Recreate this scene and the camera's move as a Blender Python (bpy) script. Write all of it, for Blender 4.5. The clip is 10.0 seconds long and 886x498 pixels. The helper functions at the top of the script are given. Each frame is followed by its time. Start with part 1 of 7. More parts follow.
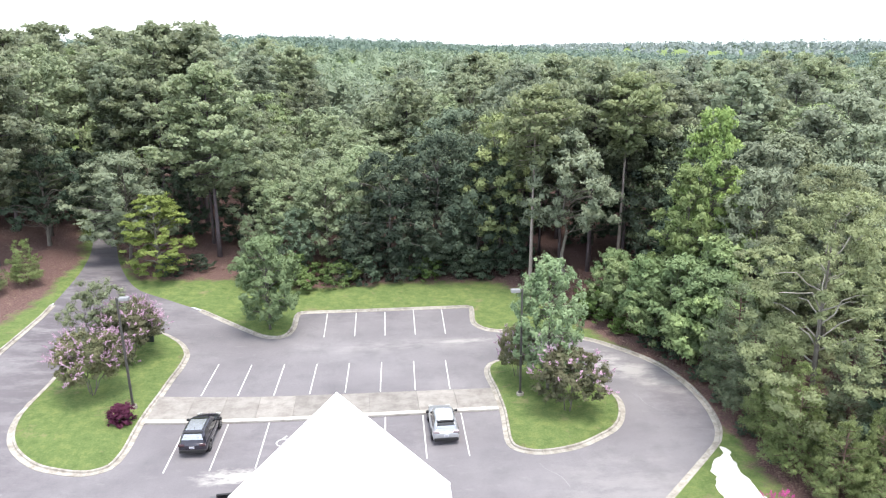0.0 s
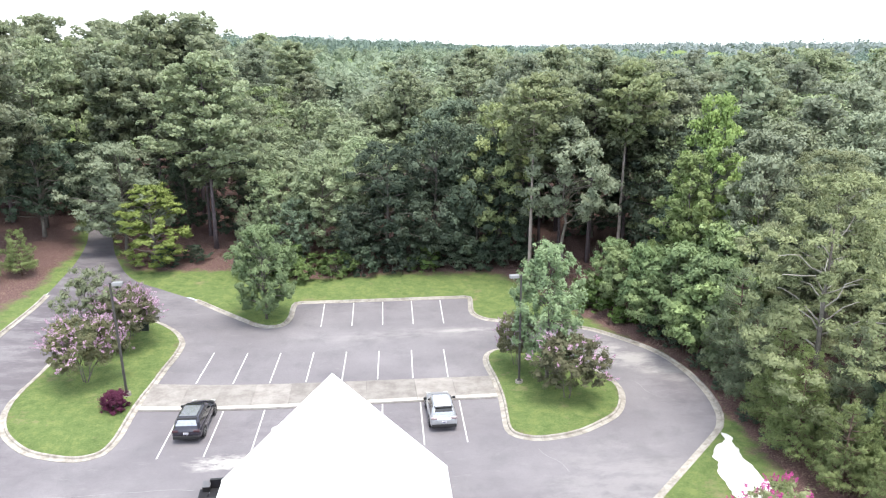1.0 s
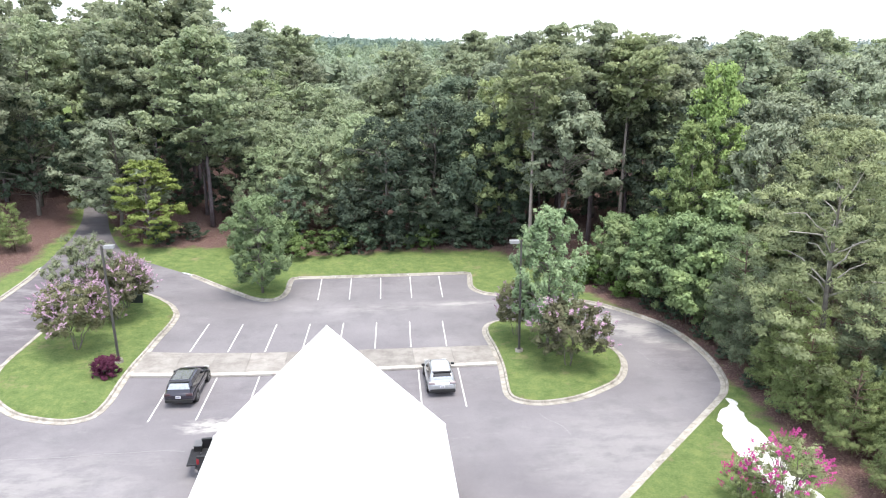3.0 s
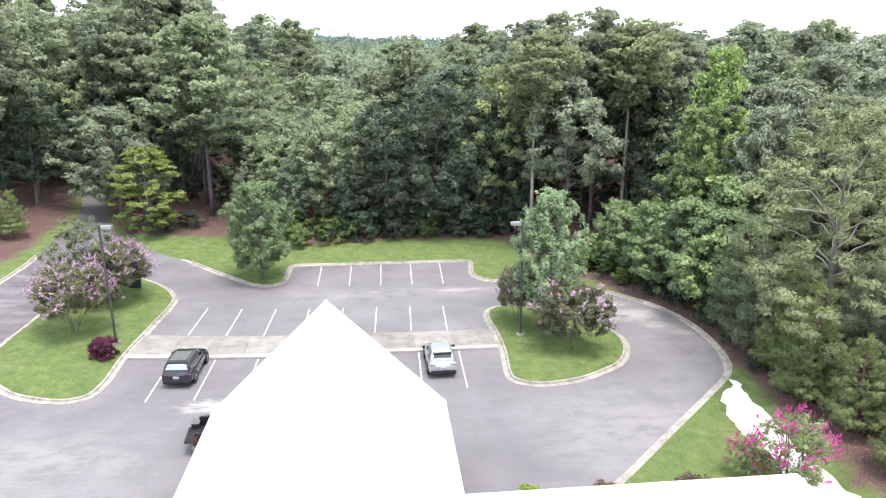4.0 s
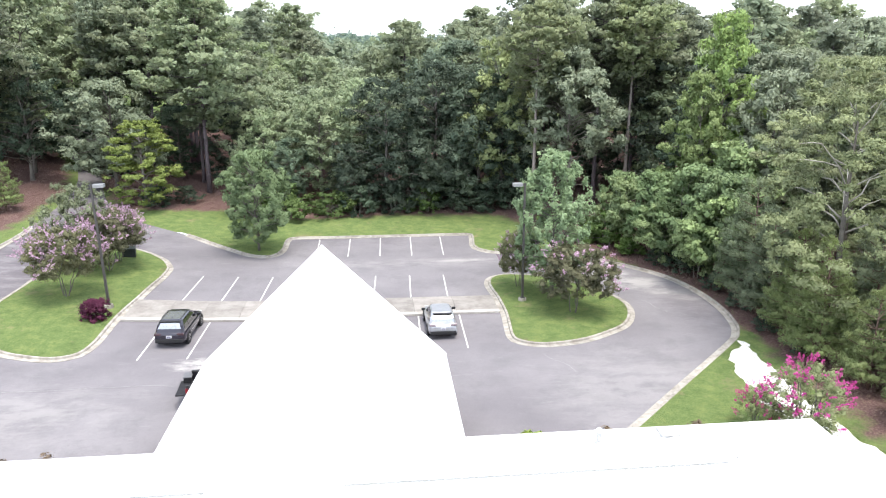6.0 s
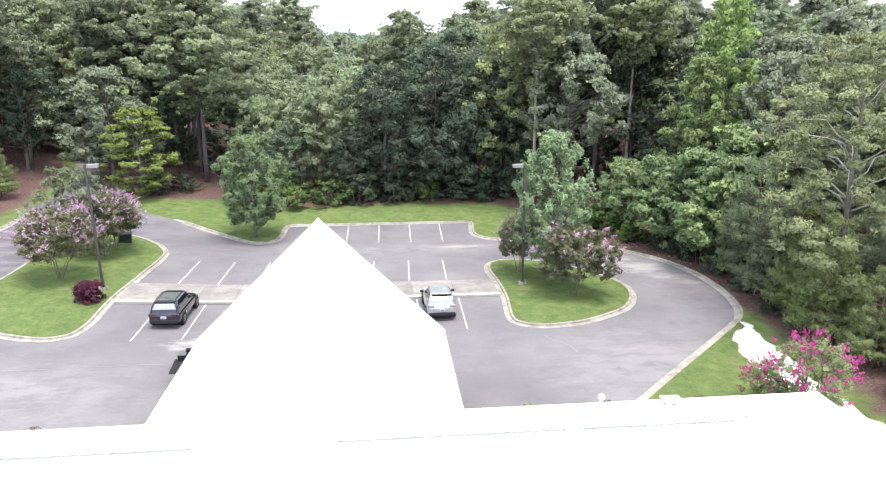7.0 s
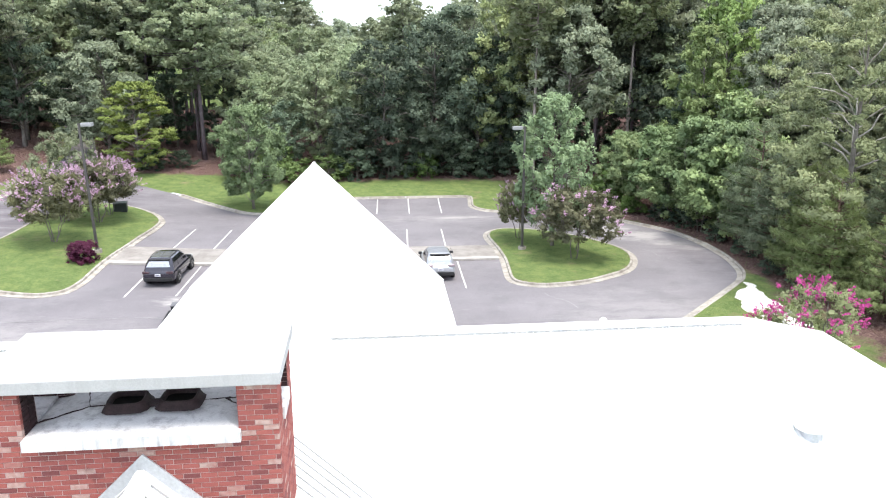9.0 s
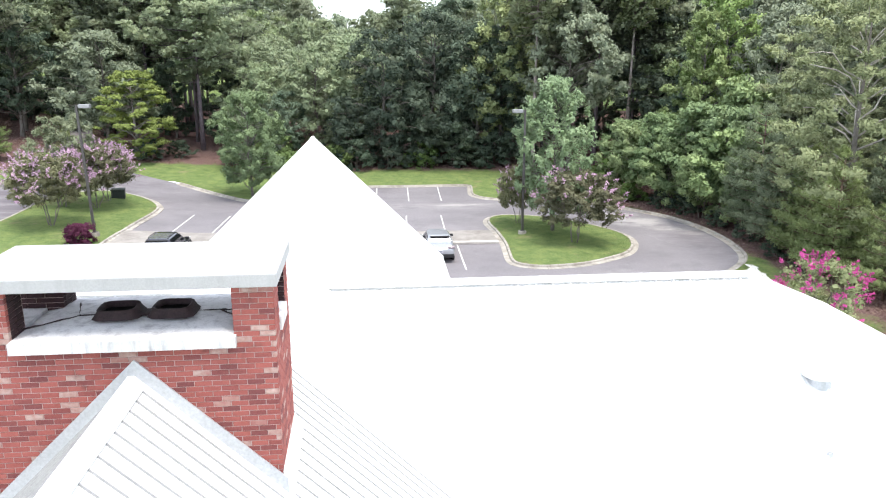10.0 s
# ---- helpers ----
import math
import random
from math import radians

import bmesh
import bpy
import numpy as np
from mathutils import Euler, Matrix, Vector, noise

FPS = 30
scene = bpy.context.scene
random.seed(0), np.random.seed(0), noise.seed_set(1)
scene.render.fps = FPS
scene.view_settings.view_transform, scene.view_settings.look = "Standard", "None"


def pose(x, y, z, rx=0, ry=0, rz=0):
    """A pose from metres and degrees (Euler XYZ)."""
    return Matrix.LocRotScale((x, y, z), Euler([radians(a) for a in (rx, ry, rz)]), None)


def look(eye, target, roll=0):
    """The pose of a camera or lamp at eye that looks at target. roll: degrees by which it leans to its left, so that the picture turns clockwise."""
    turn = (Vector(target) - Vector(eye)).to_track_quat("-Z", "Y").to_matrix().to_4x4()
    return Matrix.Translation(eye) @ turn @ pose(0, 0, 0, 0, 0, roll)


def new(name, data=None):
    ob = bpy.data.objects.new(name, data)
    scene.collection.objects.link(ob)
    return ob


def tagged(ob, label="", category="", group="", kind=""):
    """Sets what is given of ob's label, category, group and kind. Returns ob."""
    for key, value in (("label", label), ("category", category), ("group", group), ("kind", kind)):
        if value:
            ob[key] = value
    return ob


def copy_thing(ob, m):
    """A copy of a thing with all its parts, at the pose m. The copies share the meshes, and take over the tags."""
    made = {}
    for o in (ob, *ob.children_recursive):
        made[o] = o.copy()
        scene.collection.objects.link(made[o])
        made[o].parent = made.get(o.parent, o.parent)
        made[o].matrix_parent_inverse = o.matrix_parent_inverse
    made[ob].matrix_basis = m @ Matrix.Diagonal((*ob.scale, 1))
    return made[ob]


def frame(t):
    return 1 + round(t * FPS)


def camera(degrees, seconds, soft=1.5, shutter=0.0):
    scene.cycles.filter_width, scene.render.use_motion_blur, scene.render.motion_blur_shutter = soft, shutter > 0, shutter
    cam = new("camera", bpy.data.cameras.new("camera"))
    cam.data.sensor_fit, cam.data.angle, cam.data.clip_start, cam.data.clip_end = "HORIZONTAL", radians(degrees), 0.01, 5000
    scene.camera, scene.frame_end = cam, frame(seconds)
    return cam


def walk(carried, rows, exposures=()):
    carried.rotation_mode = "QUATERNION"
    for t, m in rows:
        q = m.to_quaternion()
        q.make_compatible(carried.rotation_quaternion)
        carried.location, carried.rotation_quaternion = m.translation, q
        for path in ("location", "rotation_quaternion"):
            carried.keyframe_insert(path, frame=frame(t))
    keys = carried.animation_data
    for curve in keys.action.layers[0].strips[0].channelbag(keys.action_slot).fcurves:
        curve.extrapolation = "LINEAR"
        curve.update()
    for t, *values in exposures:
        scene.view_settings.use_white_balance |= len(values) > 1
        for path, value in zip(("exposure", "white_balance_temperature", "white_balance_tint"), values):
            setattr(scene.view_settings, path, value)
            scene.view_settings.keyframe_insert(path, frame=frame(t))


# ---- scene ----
# ---------------------------------------------------------------- camera
cam = camera(61.87, 10.0, soft=1.1)
PATH = [
    (0, -1.131, 0.378, 25.674, -6.191, -15.387, 0.056),
    (0.5, -1.037, 0.591, 25.055, -6.236, -15.290, 0.057),
    (1, -0.992, 0.696, 24.374, -6.240, -15.274, 0.048),
    (1.5, -0.960, 0.791, 23.689, -6.232, -15.266, 0.052),
    (2, -0.910, 0.868, 23.007, -6.229, -15.240, 0.047),
    (2.5, -0.849, 0.934, 22.313, -6.223, -15.204, 0.023),
    (4, -0.865, 1.109, 20.183, -6.184, -15.075, -0.029),
    (4.5, -0.874, 1.177, 19.461, -6.151, -15.033, -0.048),
    (5, -0.836, 1.278, 18.725, -6.133, -15.003, -0.048),
    (5.5, -0.801, 1.389, 17.983, -6.109, -14.984, -0.041),
    (7, -0.656, 1.836, 15.832, -6.091, -14.850, -0.040),
    (7.5, -0.605, 1.891, 15.152, -6.100, -14.793, -0.053),
    (8, -0.582, 1.797, 14.492, -6.105, -14.752, -0.082),
    (8.5, -0.579, 1.781, 13.836, -6.089, -14.722, -0.124),
    (9, -0.593, 1.780, 13.171, -6.089, -14.701, -0.166),
    (9.5, -0.611, 1.774, 12.536, -6.109, -14.633, -0.194),
    (10, -0.630, 1.780, 11.932, -6.143, -14.550, -0.218),
]
EXPOSURE = 0.73
walk(cam, [(t, pose(x, y, z, 90 + pitch, roll, yaw)) for t, x, y, z, yaw, pitch, roll in PATH],
     exposures=[(0, EXPOSURE), (10, EXPOSURE)])

# ---------------------------------------------------------------- world and sun: a bright overcast noon
SUN_ELEVATION, SUN_TURN = 74.0, 150.0
world = bpy.data.worlds.new("overcast_sky")
scene.world = world
world.use_nodes = True
wn, wl = world.node_tree.nodes, world.node_tree.links
wn.clear()
sky = wn.new("ShaderNodeTexSky")
sky.sky_type = "NISHITA"
sky.sun_disc = False
sky.sun_elevation, sky.sun_rotation = radians(SUN_ELEVATION), radians(SUN_TURN)
sky_bg = wn.new("ShaderNodeBackground")
sky_bg.inputs["Strength"].default_value = 0.06
cloud_bg = wn.new("ShaderNodeBackground")
cloud_bg.inputs["Color"].default_value = (0.9, 0.965, 1.06, 1)
cloud_bg.inputs["Strength"].default_value = 1.08
add_sky = wn.new("ShaderNodeAddShader")
w_out = wn.new("ShaderNodeOutputWorld")
wl.new(sky.outputs["Color"], sky_bg.inputs["Color"])
wl.new(sky_bg.outputs[0], add_sky.inputs[0])
wl.new(cloud_bg.outputs[0], add_sky.inputs[1])
wl.new(add_sky.outputs[0], w_out.inputs["Surface"])

sun = new("sun", bpy.data.lights.new("sun", "SUN"))
sun.data.energy, sun.data.angle, sun.data.color = 2.7, radians(22), (1.0, 0.94, 0.83)
se, st = radians(SUN_ELEVATION), radians(SUN_TURN)
sun_from = Vector((math.sin(st) * math.cos(se), math.cos(st) * math.cos(se), math.sin(se)))
sun.matrix_world = look(sun_from * 80, (0, 0, 0))


# ---------------------------------------------------------------- materials
def material(name, rough=0.7, metal=0.0, specular=0.3):
    m = bpy.data.materials.new(name)
    m.use_nodes = True
    b = m.node_tree.nodes["Principled BSDF"]
    b.inputs["Roughness"].default_value = rough
    b.inputs["Metallic"].default_value = metal
    b.inputs["Specular IOR Level"].default_value = specular
    return m, m.node_tree.nodes, m.node_tree.links, b


def add_noise(nodes, links, scale, detail=4.0, rough=0.6, coords=None):
    n = nodes.new("ShaderNodeTexNoise")
    n.inputs["Scale"].default_value = scale
    n.inputs["Detail"].default_value = detail
    n.inputs["Roughness"].default_value = rough
    if coords is not None:
        links.new(coords, n.inputs["Vector"])
    return n.outputs["Fac"]


def ramp(nodes, links, fac, stops):
    r = nodes.new("ShaderNodeValToRGB")
    while len(r.color_ramp.elements) < len(stops):
        r.color_ramp.elements.new(0.5)
    for e, (at, colour) in zip(r.color_ramp.elements, stops):
        e.position, e.color = at, (*colour, 1)
    links.new(fac, r.inputs["Fac"])
    return r.outputs["Color"]


def mixed(nodes, links, fac, a, b, mode="MIX"):
    m = nodes.new("ShaderNodeMix")
    m.data_type, m.blend_type = "RGBA", mode
    for socket, value in ((m.inputs["Factor"], fac), (m.inputs["A"], a), (m.inputs["B"], b)):
        if isinstance(value, (int, float)):
            socket.default_value = value
        elif isinstance(value, tuple):
            socket.default_value = (*value, 1)
        else:
            links.new(value, socket)
    return m.outputs["Result"]


def bumped(nodes, links, b, height, strength, distance):
    bump = nodes.new("ShaderNodeBump")
    bump.inputs["Strength"].default_value = strength
    bump.inputs["Distance"].default_value = distance
    links.new(height, bump.inputs["Height"])
    links.new(bump.outputs["Normal"], b.inputs["Normal"])


def grained(name, dark, light, scale, fine, rough=0.8, bump=0.3, metal=0.0, specular=0.3, grime=None):
    """A surface whose colour runs between two tones in broad patches and fine grain."""
    m, n, l, b = material(name, rough, metal, specular)
    at = n.new("ShaderNodeTexCoord").outputs["Object"]
    broad = ramp(n, l, add_noise(n, l, scale, 5, coords=at), [(0.3, dark), (0.7, light)])
    grain = add_noise(n, l, fine, 3, 0.7, coords=at)
    colour = mixed(n, l, 0.35, broad, ramp(n, l, grain, [(0.3, tuple(c * 0.7 for c in dark)), (0.7, tuple(min(1, c * 1.25) for c in light))]))
    if grime:
        spots = ramp(n, l, add_noise(n, l, scale * 3.1, 6, 0.7, coords=at), [(0.52, (0, 0, 0)), (0.7, (1, 1, 1))])
        colour = mixed(n, l, spots, colour, grime)
    l.new(colour, b.inputs["Base Color"])
    if bump:
        bumped(n, l, b, grain, bump, 0.02)
    return m


def leafy(name, dark, light, spread=0.17, through_light=0.32, rough=0.6):
    """Leaves: tone by leaf, by tree and by patch; some light passes through."""
    m, n, l, b = material(name, rough, 0, 0.1)
    geo = n.new("ShaderNodeNewGeometry")
    info = n.new("ShaderNodeObjectInfo")
    at = n.new("ShaderNodeTexCoord").outputs["Object"]
    patch = add_noise(n, l, 0.45, 3, coords=at)
    mix1 = n.new("ShaderNodeMath")
    mix1.operation = "MULTIPLY_ADD"
    l.new(geo.outputs["Random Per Island"], mix1.inputs[0])
    mix1.inputs[1].default_value = spread
    l.new(patch, mix1.inputs[2])
    shift = n.new("ShaderNodeMath")
    shift.operation = "SUBTRACT"
    l.new(mix1.outputs[0], shift.inputs[0])
    shift.inputs[1].default_value = spread / 2
    colour = ramp(n, l, shift.outputs[0], [(0.26, dark), (0.76, light)])
    hsv = n.new("ShaderNodeHueSaturation")
    for socket, low, high in (("Hue", 0.495, 0.507), ("Value", 0.84, 1.16), ("Saturation", 0.86, 1.04)):
        r = n.new("ShaderNodeMapRange")
        l.new(info.outputs["Random"], r.inputs["Value"])
        r.inputs["To Min"].default_value, r.inputs["To Max"].default_value = low, high
        l.new(r.outputs["Result"], hsv.inputs[socket])
    l.new(colour, hsv.inputs["Color"])
    l.new(hsv.outputs["Color"], b.inputs["Base Color"])
    tr = n.new("ShaderNodeBsdfTranslucent")
    l.new(hsv.outputs["Color"], tr.inputs["Color"])
    mix = n.new("ShaderNodeMixShader")
    mix.inputs["Fac"].default_value = through_light
    l.new(b.outputs[0], mix.inputs[1])
    l.new(tr.outputs[0], mix.inputs[2])
    l.new(mix.outputs[0], n["Material Output"].inputs["Surface"])
    return m


def plain(name, colour, rough=0.5, metal=0.0, specular=0.5, coat=0.0):
    m, n, l, b = material(name, rough, metal, specular)
    at = n.new("ShaderNodeTexCoord").outputs["Object"]
    dust = add_noise(n, l, 6.0, 4, coords=at)
    l.new(ramp(n, l, dust, [(0.3, tuple(c * 0.88 for c in colour)), (0.7, tuple(min(1, c * 1.08 + 0.004) for c in colour))]), b.inputs["Base Color"])
    b.inputs["Coat Weight"].default_value = coat
    return m


def asphalt_material():
    m, n, l, b = material("asphalt", 0.85, 0, 0.25)
    at = n.new("ShaderNodeTexCoord").outputs["Object"]
    squash = n.new("ShaderNodeMapping")
    squash.inputs["Scale"].default_value = (0.25, 0.55, 1)
    squash.inputs["Rotation"].default_value = (0, 0, 0.12)
    l.new(at, squash.inputs["Vector"])
    streaks = add_noise(n, l, 0.9, 6, 0.65, squash.outputs["Vector"])
    patches = add_noise(n, l, 0.11, 5, 0.55, at)
    grain = add_noise(n, l, 60, 2, 0.7, at)
    c = ramp(n, l, patches, [(0.34, (0.15, 0.135, 0.15)), (0.66, (0.243, 0.224, 0.238))])
    c = mixed(n, l, ramp(n, l, streaks, [(0.5, (0, 0, 0)), (0.78, (0.25, 0.25, 0.25))]), c, (0.275, 0.263, 0.268))
    c = mixed(n, l, ramp(n, l, add_noise(n, l, 0.35, 7, 0.7, at), [(0.5, (0, 0, 0)), (0.68, (0.6, 0.6, 0.6))]), c, (0.125, 0.117, 0.128))
    c = mixed(n, l, ramp(n, l, add_noise(n, l, 5.5, 6, 0.75, at), [(0.3, (0.3, 0.3, 0.3)), (0.5, (0, 0, 0))]), c, (0.11, 0.104, 0.112))
    c = mixed(n, l, ramp(n, l, add_noise(n, l, 2.4, 7, 0.78, squash.outputs["Vector"]), [(0.58, (0, 0, 0)), (0.74, (0.5, 0.5, 0.5))]), c, (0.34, 0.325, 0.32))
    c = mixed(n, l, 0.25, c, ramp(n, l, grain, [(0.3, (0.08, 0.078, 0.082)), (0.7, (0.32, 0.31, 0.32))]))
    # darker asphalt, then pale washed-out sand where water has stood
    for px, py, rx, ry, turn, most in DARK_SPOTS + SAND_SPOTS:
        mp = n.new("ShaderNodeMapping")
        mp.vector_type = "TEXTURE"
        mp.inputs["Location"].default_value = (px, py, 0)
        mp.inputs["Scale"].default_value = (rx, ry, 50)
        mp.inputs["Rotation"].default_value = (0, 0, radians(turn))
        l.new(at, mp.inputs["Vector"])
        g = n.new("ShaderNodeTexGradient")
        g.gradient_type = "SPHERICAL"
        l.new(mp.outputs["Vector"], g.inputs["Vector"])
        k = n.new("ShaderNodeMath")
        k.operation = "MULTIPLY"
        l.new(g.outputs["Fac"], k.inputs[0])
        l.new(ramp(n, l, add_noise(n, l, 1.1, 8, 0.75, squash.outputs["Vector"]), [(0.4, (0.1, 0.1, 0.1)), (0.62, (1, 1, 1))]), k.inputs[1])
        c = mixed(n, l, ramp(n, l, k.outputs[0], [(0.12, (0, 0, 0)), (0.5, (most, most, most))]), c, (0.42, 0.4, 0.385) if (px, py, rx, ry, turn, most) in SAND_SPOTS else (0.112, 0.097, 0.112))
    l.new(c, b.inputs["Base Color"])
    bumped(n, l, b, grain, 0.25, 0.01)
    return m


SAND_SPOTS = [(-9.9, 41.9, 3.4, 1.5, 4, 0.95), (-9.2, 41.7, 2.2, 1.0, 4, 0.95), (19.5, 55.0, 3.0, 8.5, 35, 0.6), (13.0, 37.0, 9.0, 6.0, 40, 0.18), (-20.0, 36.0, 12.0, 5.0, 5, 0.25), (3.0, 61.5, 14.0, 2.2, 0, 0.2), (8.0, 61.9, 4.0, 0.7, 2, 0.5)]
# darker asphalt tone: the drive, the parking bays and the east curve
DARK_SPOTS = [(-28.0, 72.0, 13.0, 26.0, 20, 0.75), (-26.0, 52.0, 7.0, 22.0, 8, 0.5), (-1.0, 70.3, 13.0, 3.6, 0, 0.4), (-4.0, 45.5, 14.0, 4.5, 0, 0.35), (21.5, 49.0, 3.4, 9.0, 0, 0.4)]


def ground_material():
    """Lawn near the kerbs, red-brown leaf litter under the trees."""
    m, n, l, b = material("lawn_and_leaf_litter", 0.9, 0, 0.1)
    at = n.new("ShaderNodeTexCoord").outputs["Object"]
    litter = n.new("ShaderNodeAttribute")
    litter.attribute_name = "litter"
    edge = add_noise(n, l, 0.55, 6, 0.7, at)
    k = n.new("ShaderNodeMath")
    k.operation = "MULTIPLY_ADD"
    l.new(edge, k.inputs[0])
    k.inputs[1].default_value = 0.9
    l.new(litter.outputs["Fac"], k.inputs[2])
    fac = ramp(n, l, k.outputs[0], [(0.78, (0, 0, 0)), (1.02, (1, 1, 1))])
    blades = add_noise(n, l, 24, 4, 0.75, at)
    tufts = add_noise(n, l, 2.2, 5, 0.7, at)
    broad = add_noise(n, l, 0.22, 4, 0.6, at)
    grass = ramp(n, l, broad, [(0.3, (0.11, 0.19, 0.062)), (0.7, (0.2, 0.275, 0.1))])
    grass = mixed(n, l, 0.55, grass, ramp(n, l, tufts, [(0.3, (0.08, 0.135, 0.045)), (0.7, (0.235, 0.305, 0.125))]))
    grass = mixed(n, l, 0.45, grass, ramp(n, l, blades, [(0.28, (0.042, 0.08, 0.022)), (0.72, (0.24, 0.325, 0.115))]))
    clover = add_noise(n, l, 7.5, 5, 0.75, at)
    grass = mixed(n, l, 0.5, grass, ramp(n, l, clover, [(0.3, (0.085, 0.135, 0.042)), (0.55, (0.175, 0.22, 0.08)), (0.75, (0.28, 0.295, 0.135))]))
    mottle = add_noise(n, l, 1.15, 6, 0.72, at)
    grass = mixed(n, l, ramp(n, l, mottle, [(0.5, (0, 0, 0)), (0.72, (0.6, 0.6, 0.6))]), grass, (0.29, 0.32, 0.115))
    grass = mixed(n, l, ramp(n, l, mottle, [(0.3, (0.55, 0.55, 0.55)), (0.47, (0, 0, 0))]), grass, (0.06, 0.105, 0.035))
    bare = ramp(n, l, add_noise(n, l, 0.35, 6, 0.72, at), [(0.58, (0, 0, 0)), (0.7, (0.75, 0.75, 0.75))])
    grass = mixed(n, l, bare, grass, (0.3, 0.24, 0.15))
    straw = add_noise(n, l, 9, 6, 0.75, at)
    soil = ramp(n, l, straw, [(0.3, (0.075, 0.042, 0.04)), (0.52, (0.175, 0.108, 0.1)), (0.72, (0.35, 0.25, 0.225))])
    l.new(mixed(n, l, fac, grass, soil), b.inputs["Base Color"])
    bumped(n, l, b, blades, 0.8, 0.12)
    return m


def brick_material():
    m, n, l, b = material("red_brick", 0.85, 0, 0.2)
    info = n.new("ShaderNodeObjectInfo")
    geo = n.new("ShaderNodeNewGeometry")
    at = n.new("ShaderNodeTexCoord").outputs["Object"]
    rnd = n.new("ShaderNodeMath")
    rnd.operation = "ADD"
    l.new(info.outputs["Random"], rnd.inputs[0])
    l.new(geo.outputs["Random Per Island"], rnd.inputs[1])
    fr = n.new("ShaderNodeMath")
    fr.operation = "FRACT"
    l.new(rnd.outputs[0], fr.inputs[0])
    base = ramp(n, l, fr.outputs[0], [(0.0, (0.11, 0.035, 0.042)), (0.16, (0.2, 0.055, 0.055)), (0.45, (0.28, 0.078, 0.07)), (0.7, (0.33, 0.098, 0.085)), (1.0, (0.25, 0.07, 0.065))])
    world_at = geo.outputs["Position"]
    base = mixed(n, l, 0.3, base, ramp(n, l, add_noise(n, l, 40, 4, 0.7, world_at), [(0.3, (0.13, 0.04, 0.035)), (0.7, (0.42, 0.15, 0.12))]))
    # smears of old lime on some of the bricks
    smear = n.new("ShaderNodeMath")
    smear.operation = "MULTIPLY"
    l.new(ramp(n, l, fr.outputs[0], [(0.88, (0, 0, 0)), (0.93, (1, 1, 1))]), smear.inputs[0])
    l.new(ramp(n, l, add_noise(n, l, 11, 5, 0.6, world_at), [(0.3, (0.25, 0.25, 0.25)), (0.6, (0.9, 0.9, 0.9))]), smear.inputs[1])
    base = mixed(n, l, smear.outputs[0], base, (0.44, 0.33, 0.295))
    soot_and_shade = ramp(n, l, add_noise(n, l, 2.6, 5, 0.6, world_at), [(0.6, (0, 0, 0)), (0.74, (0.7, 0.7, 0.7))])
    base = mixed(n, l, soot_and_shade, base, (0.09, 0.035, 0.035))
    l.new(base, b.inputs["Base Color"])
    bumped(n, l, b, add_noise(n, l, 70, 3, 0.7, world_at), 0.4, 0.004)
    return m


def stained_concrete(name, tone, stain, streak=6.0, start=0.5):
    m, n, l, b = material(name, 0.85, 0, 0.2)
    geo = n.new("ShaderNodeNewGeometry")
    info = n.new("ShaderNodeObjectInfo")
    at = geo.outputs["Position"]
    c = ramp(n, l, add_noise(n, l, 0.8, 6, 0.65, at), [(0.3, tuple(t * 0.82 for t in tone)), (0.7, tone)])
    c = mixed(n, l, 0.3, c, ramp(n, l, add_noise(n, l, 45, 3, 0.7, at), [(0.3, tuple(t * 0.7 for t in tone)), (0.7, tuple(min(1, t * 1.2) for t in tone))]))
    mp = n.new("ShaderNodeMapping")
    mp.inputs["Scale"].default_value = (streak, streak, streak * 0.15)
    l.new(at, mp.inputs["Vector"])
    c = mixed(n, l, ramp(n, l, add_noise(n, l, 1.0, 6, 0.7, mp.outputs["Vector"]), [(start, (0, 0, 0)), (start + 0.22, (0.75, 0.75, 0.75))]), c, stain)
    hsv = n.new("ShaderNodeHueSaturation")
    r = n.new("ShaderNodeMapRange")
    l.new(info.outputs["Random"], r.inputs["Value"])
    r.inputs["To Min"].default_value, r.inputs["To Max"].default_value = 0.9, 1.1
    l.new(r.outputs["Result"], hsv.inputs["Value"])
    l.new(c, hsv.inputs["Color"])
    l.new(hsv.outputs["Color"], b.inputs["Base Color"])
    bumped(n, l, b, add_noise(n, l, 50, 3, 0.7, at), 0.25, 0.006)
    return m


def glass_material(name, tint, rough=0.06):
    m, n, l, b = material(name, rough, 0, 0.6)
    b.inputs["Base Color"].default_value = (*tint, 1)
    b.inputs["Coat Weight"].default_value = 0.6
    b.inputs["Coat Roughness"].default_value = 0.03
    return m


ASPHALT = asphalt_material()
GROUND = ground_material()
BRICK = brick_material()
MORTAR = grained("lime_mortar", (0.33, 0.235, 0.225), (0.5, 0.4, 0.38), 4, 60, 0.95)
KERB = stained_concrete("kerb_concrete", (0.44, 0.41, 0.37), (0.19, 0.165, 0.14), 1.6, 0.41)
# grey shading painted into white fittings, to set them off from the roof
PIPE = grained("shade_grey_pvc", (0.36, 0.36, 0.37), (0.5, 0.5, 0.5), 3, 20, 0.6)
SLAB = stained_concrete("pavement_concrete", (0.32, 0.297, 0.277), (0.185, 0.165, 0.155), 0.9, 0.42)
EDGE = stained_concrete("edge_concrete", (0.48, 0.45, 0.42), (0.27, 0.245, 0.225), 0.9, 0.46)
CROWN = stained_concrete("chimney_concrete", (0.7, 0.69, 0.705), (0.25, 0.235, 0.26), 7.0, 0.49)
CAPSLAB = stained_concrete("chimney_cap_concrete", (0.43, 0.425, 0.435), (0.33, 0.325, 0.335), 5.0)
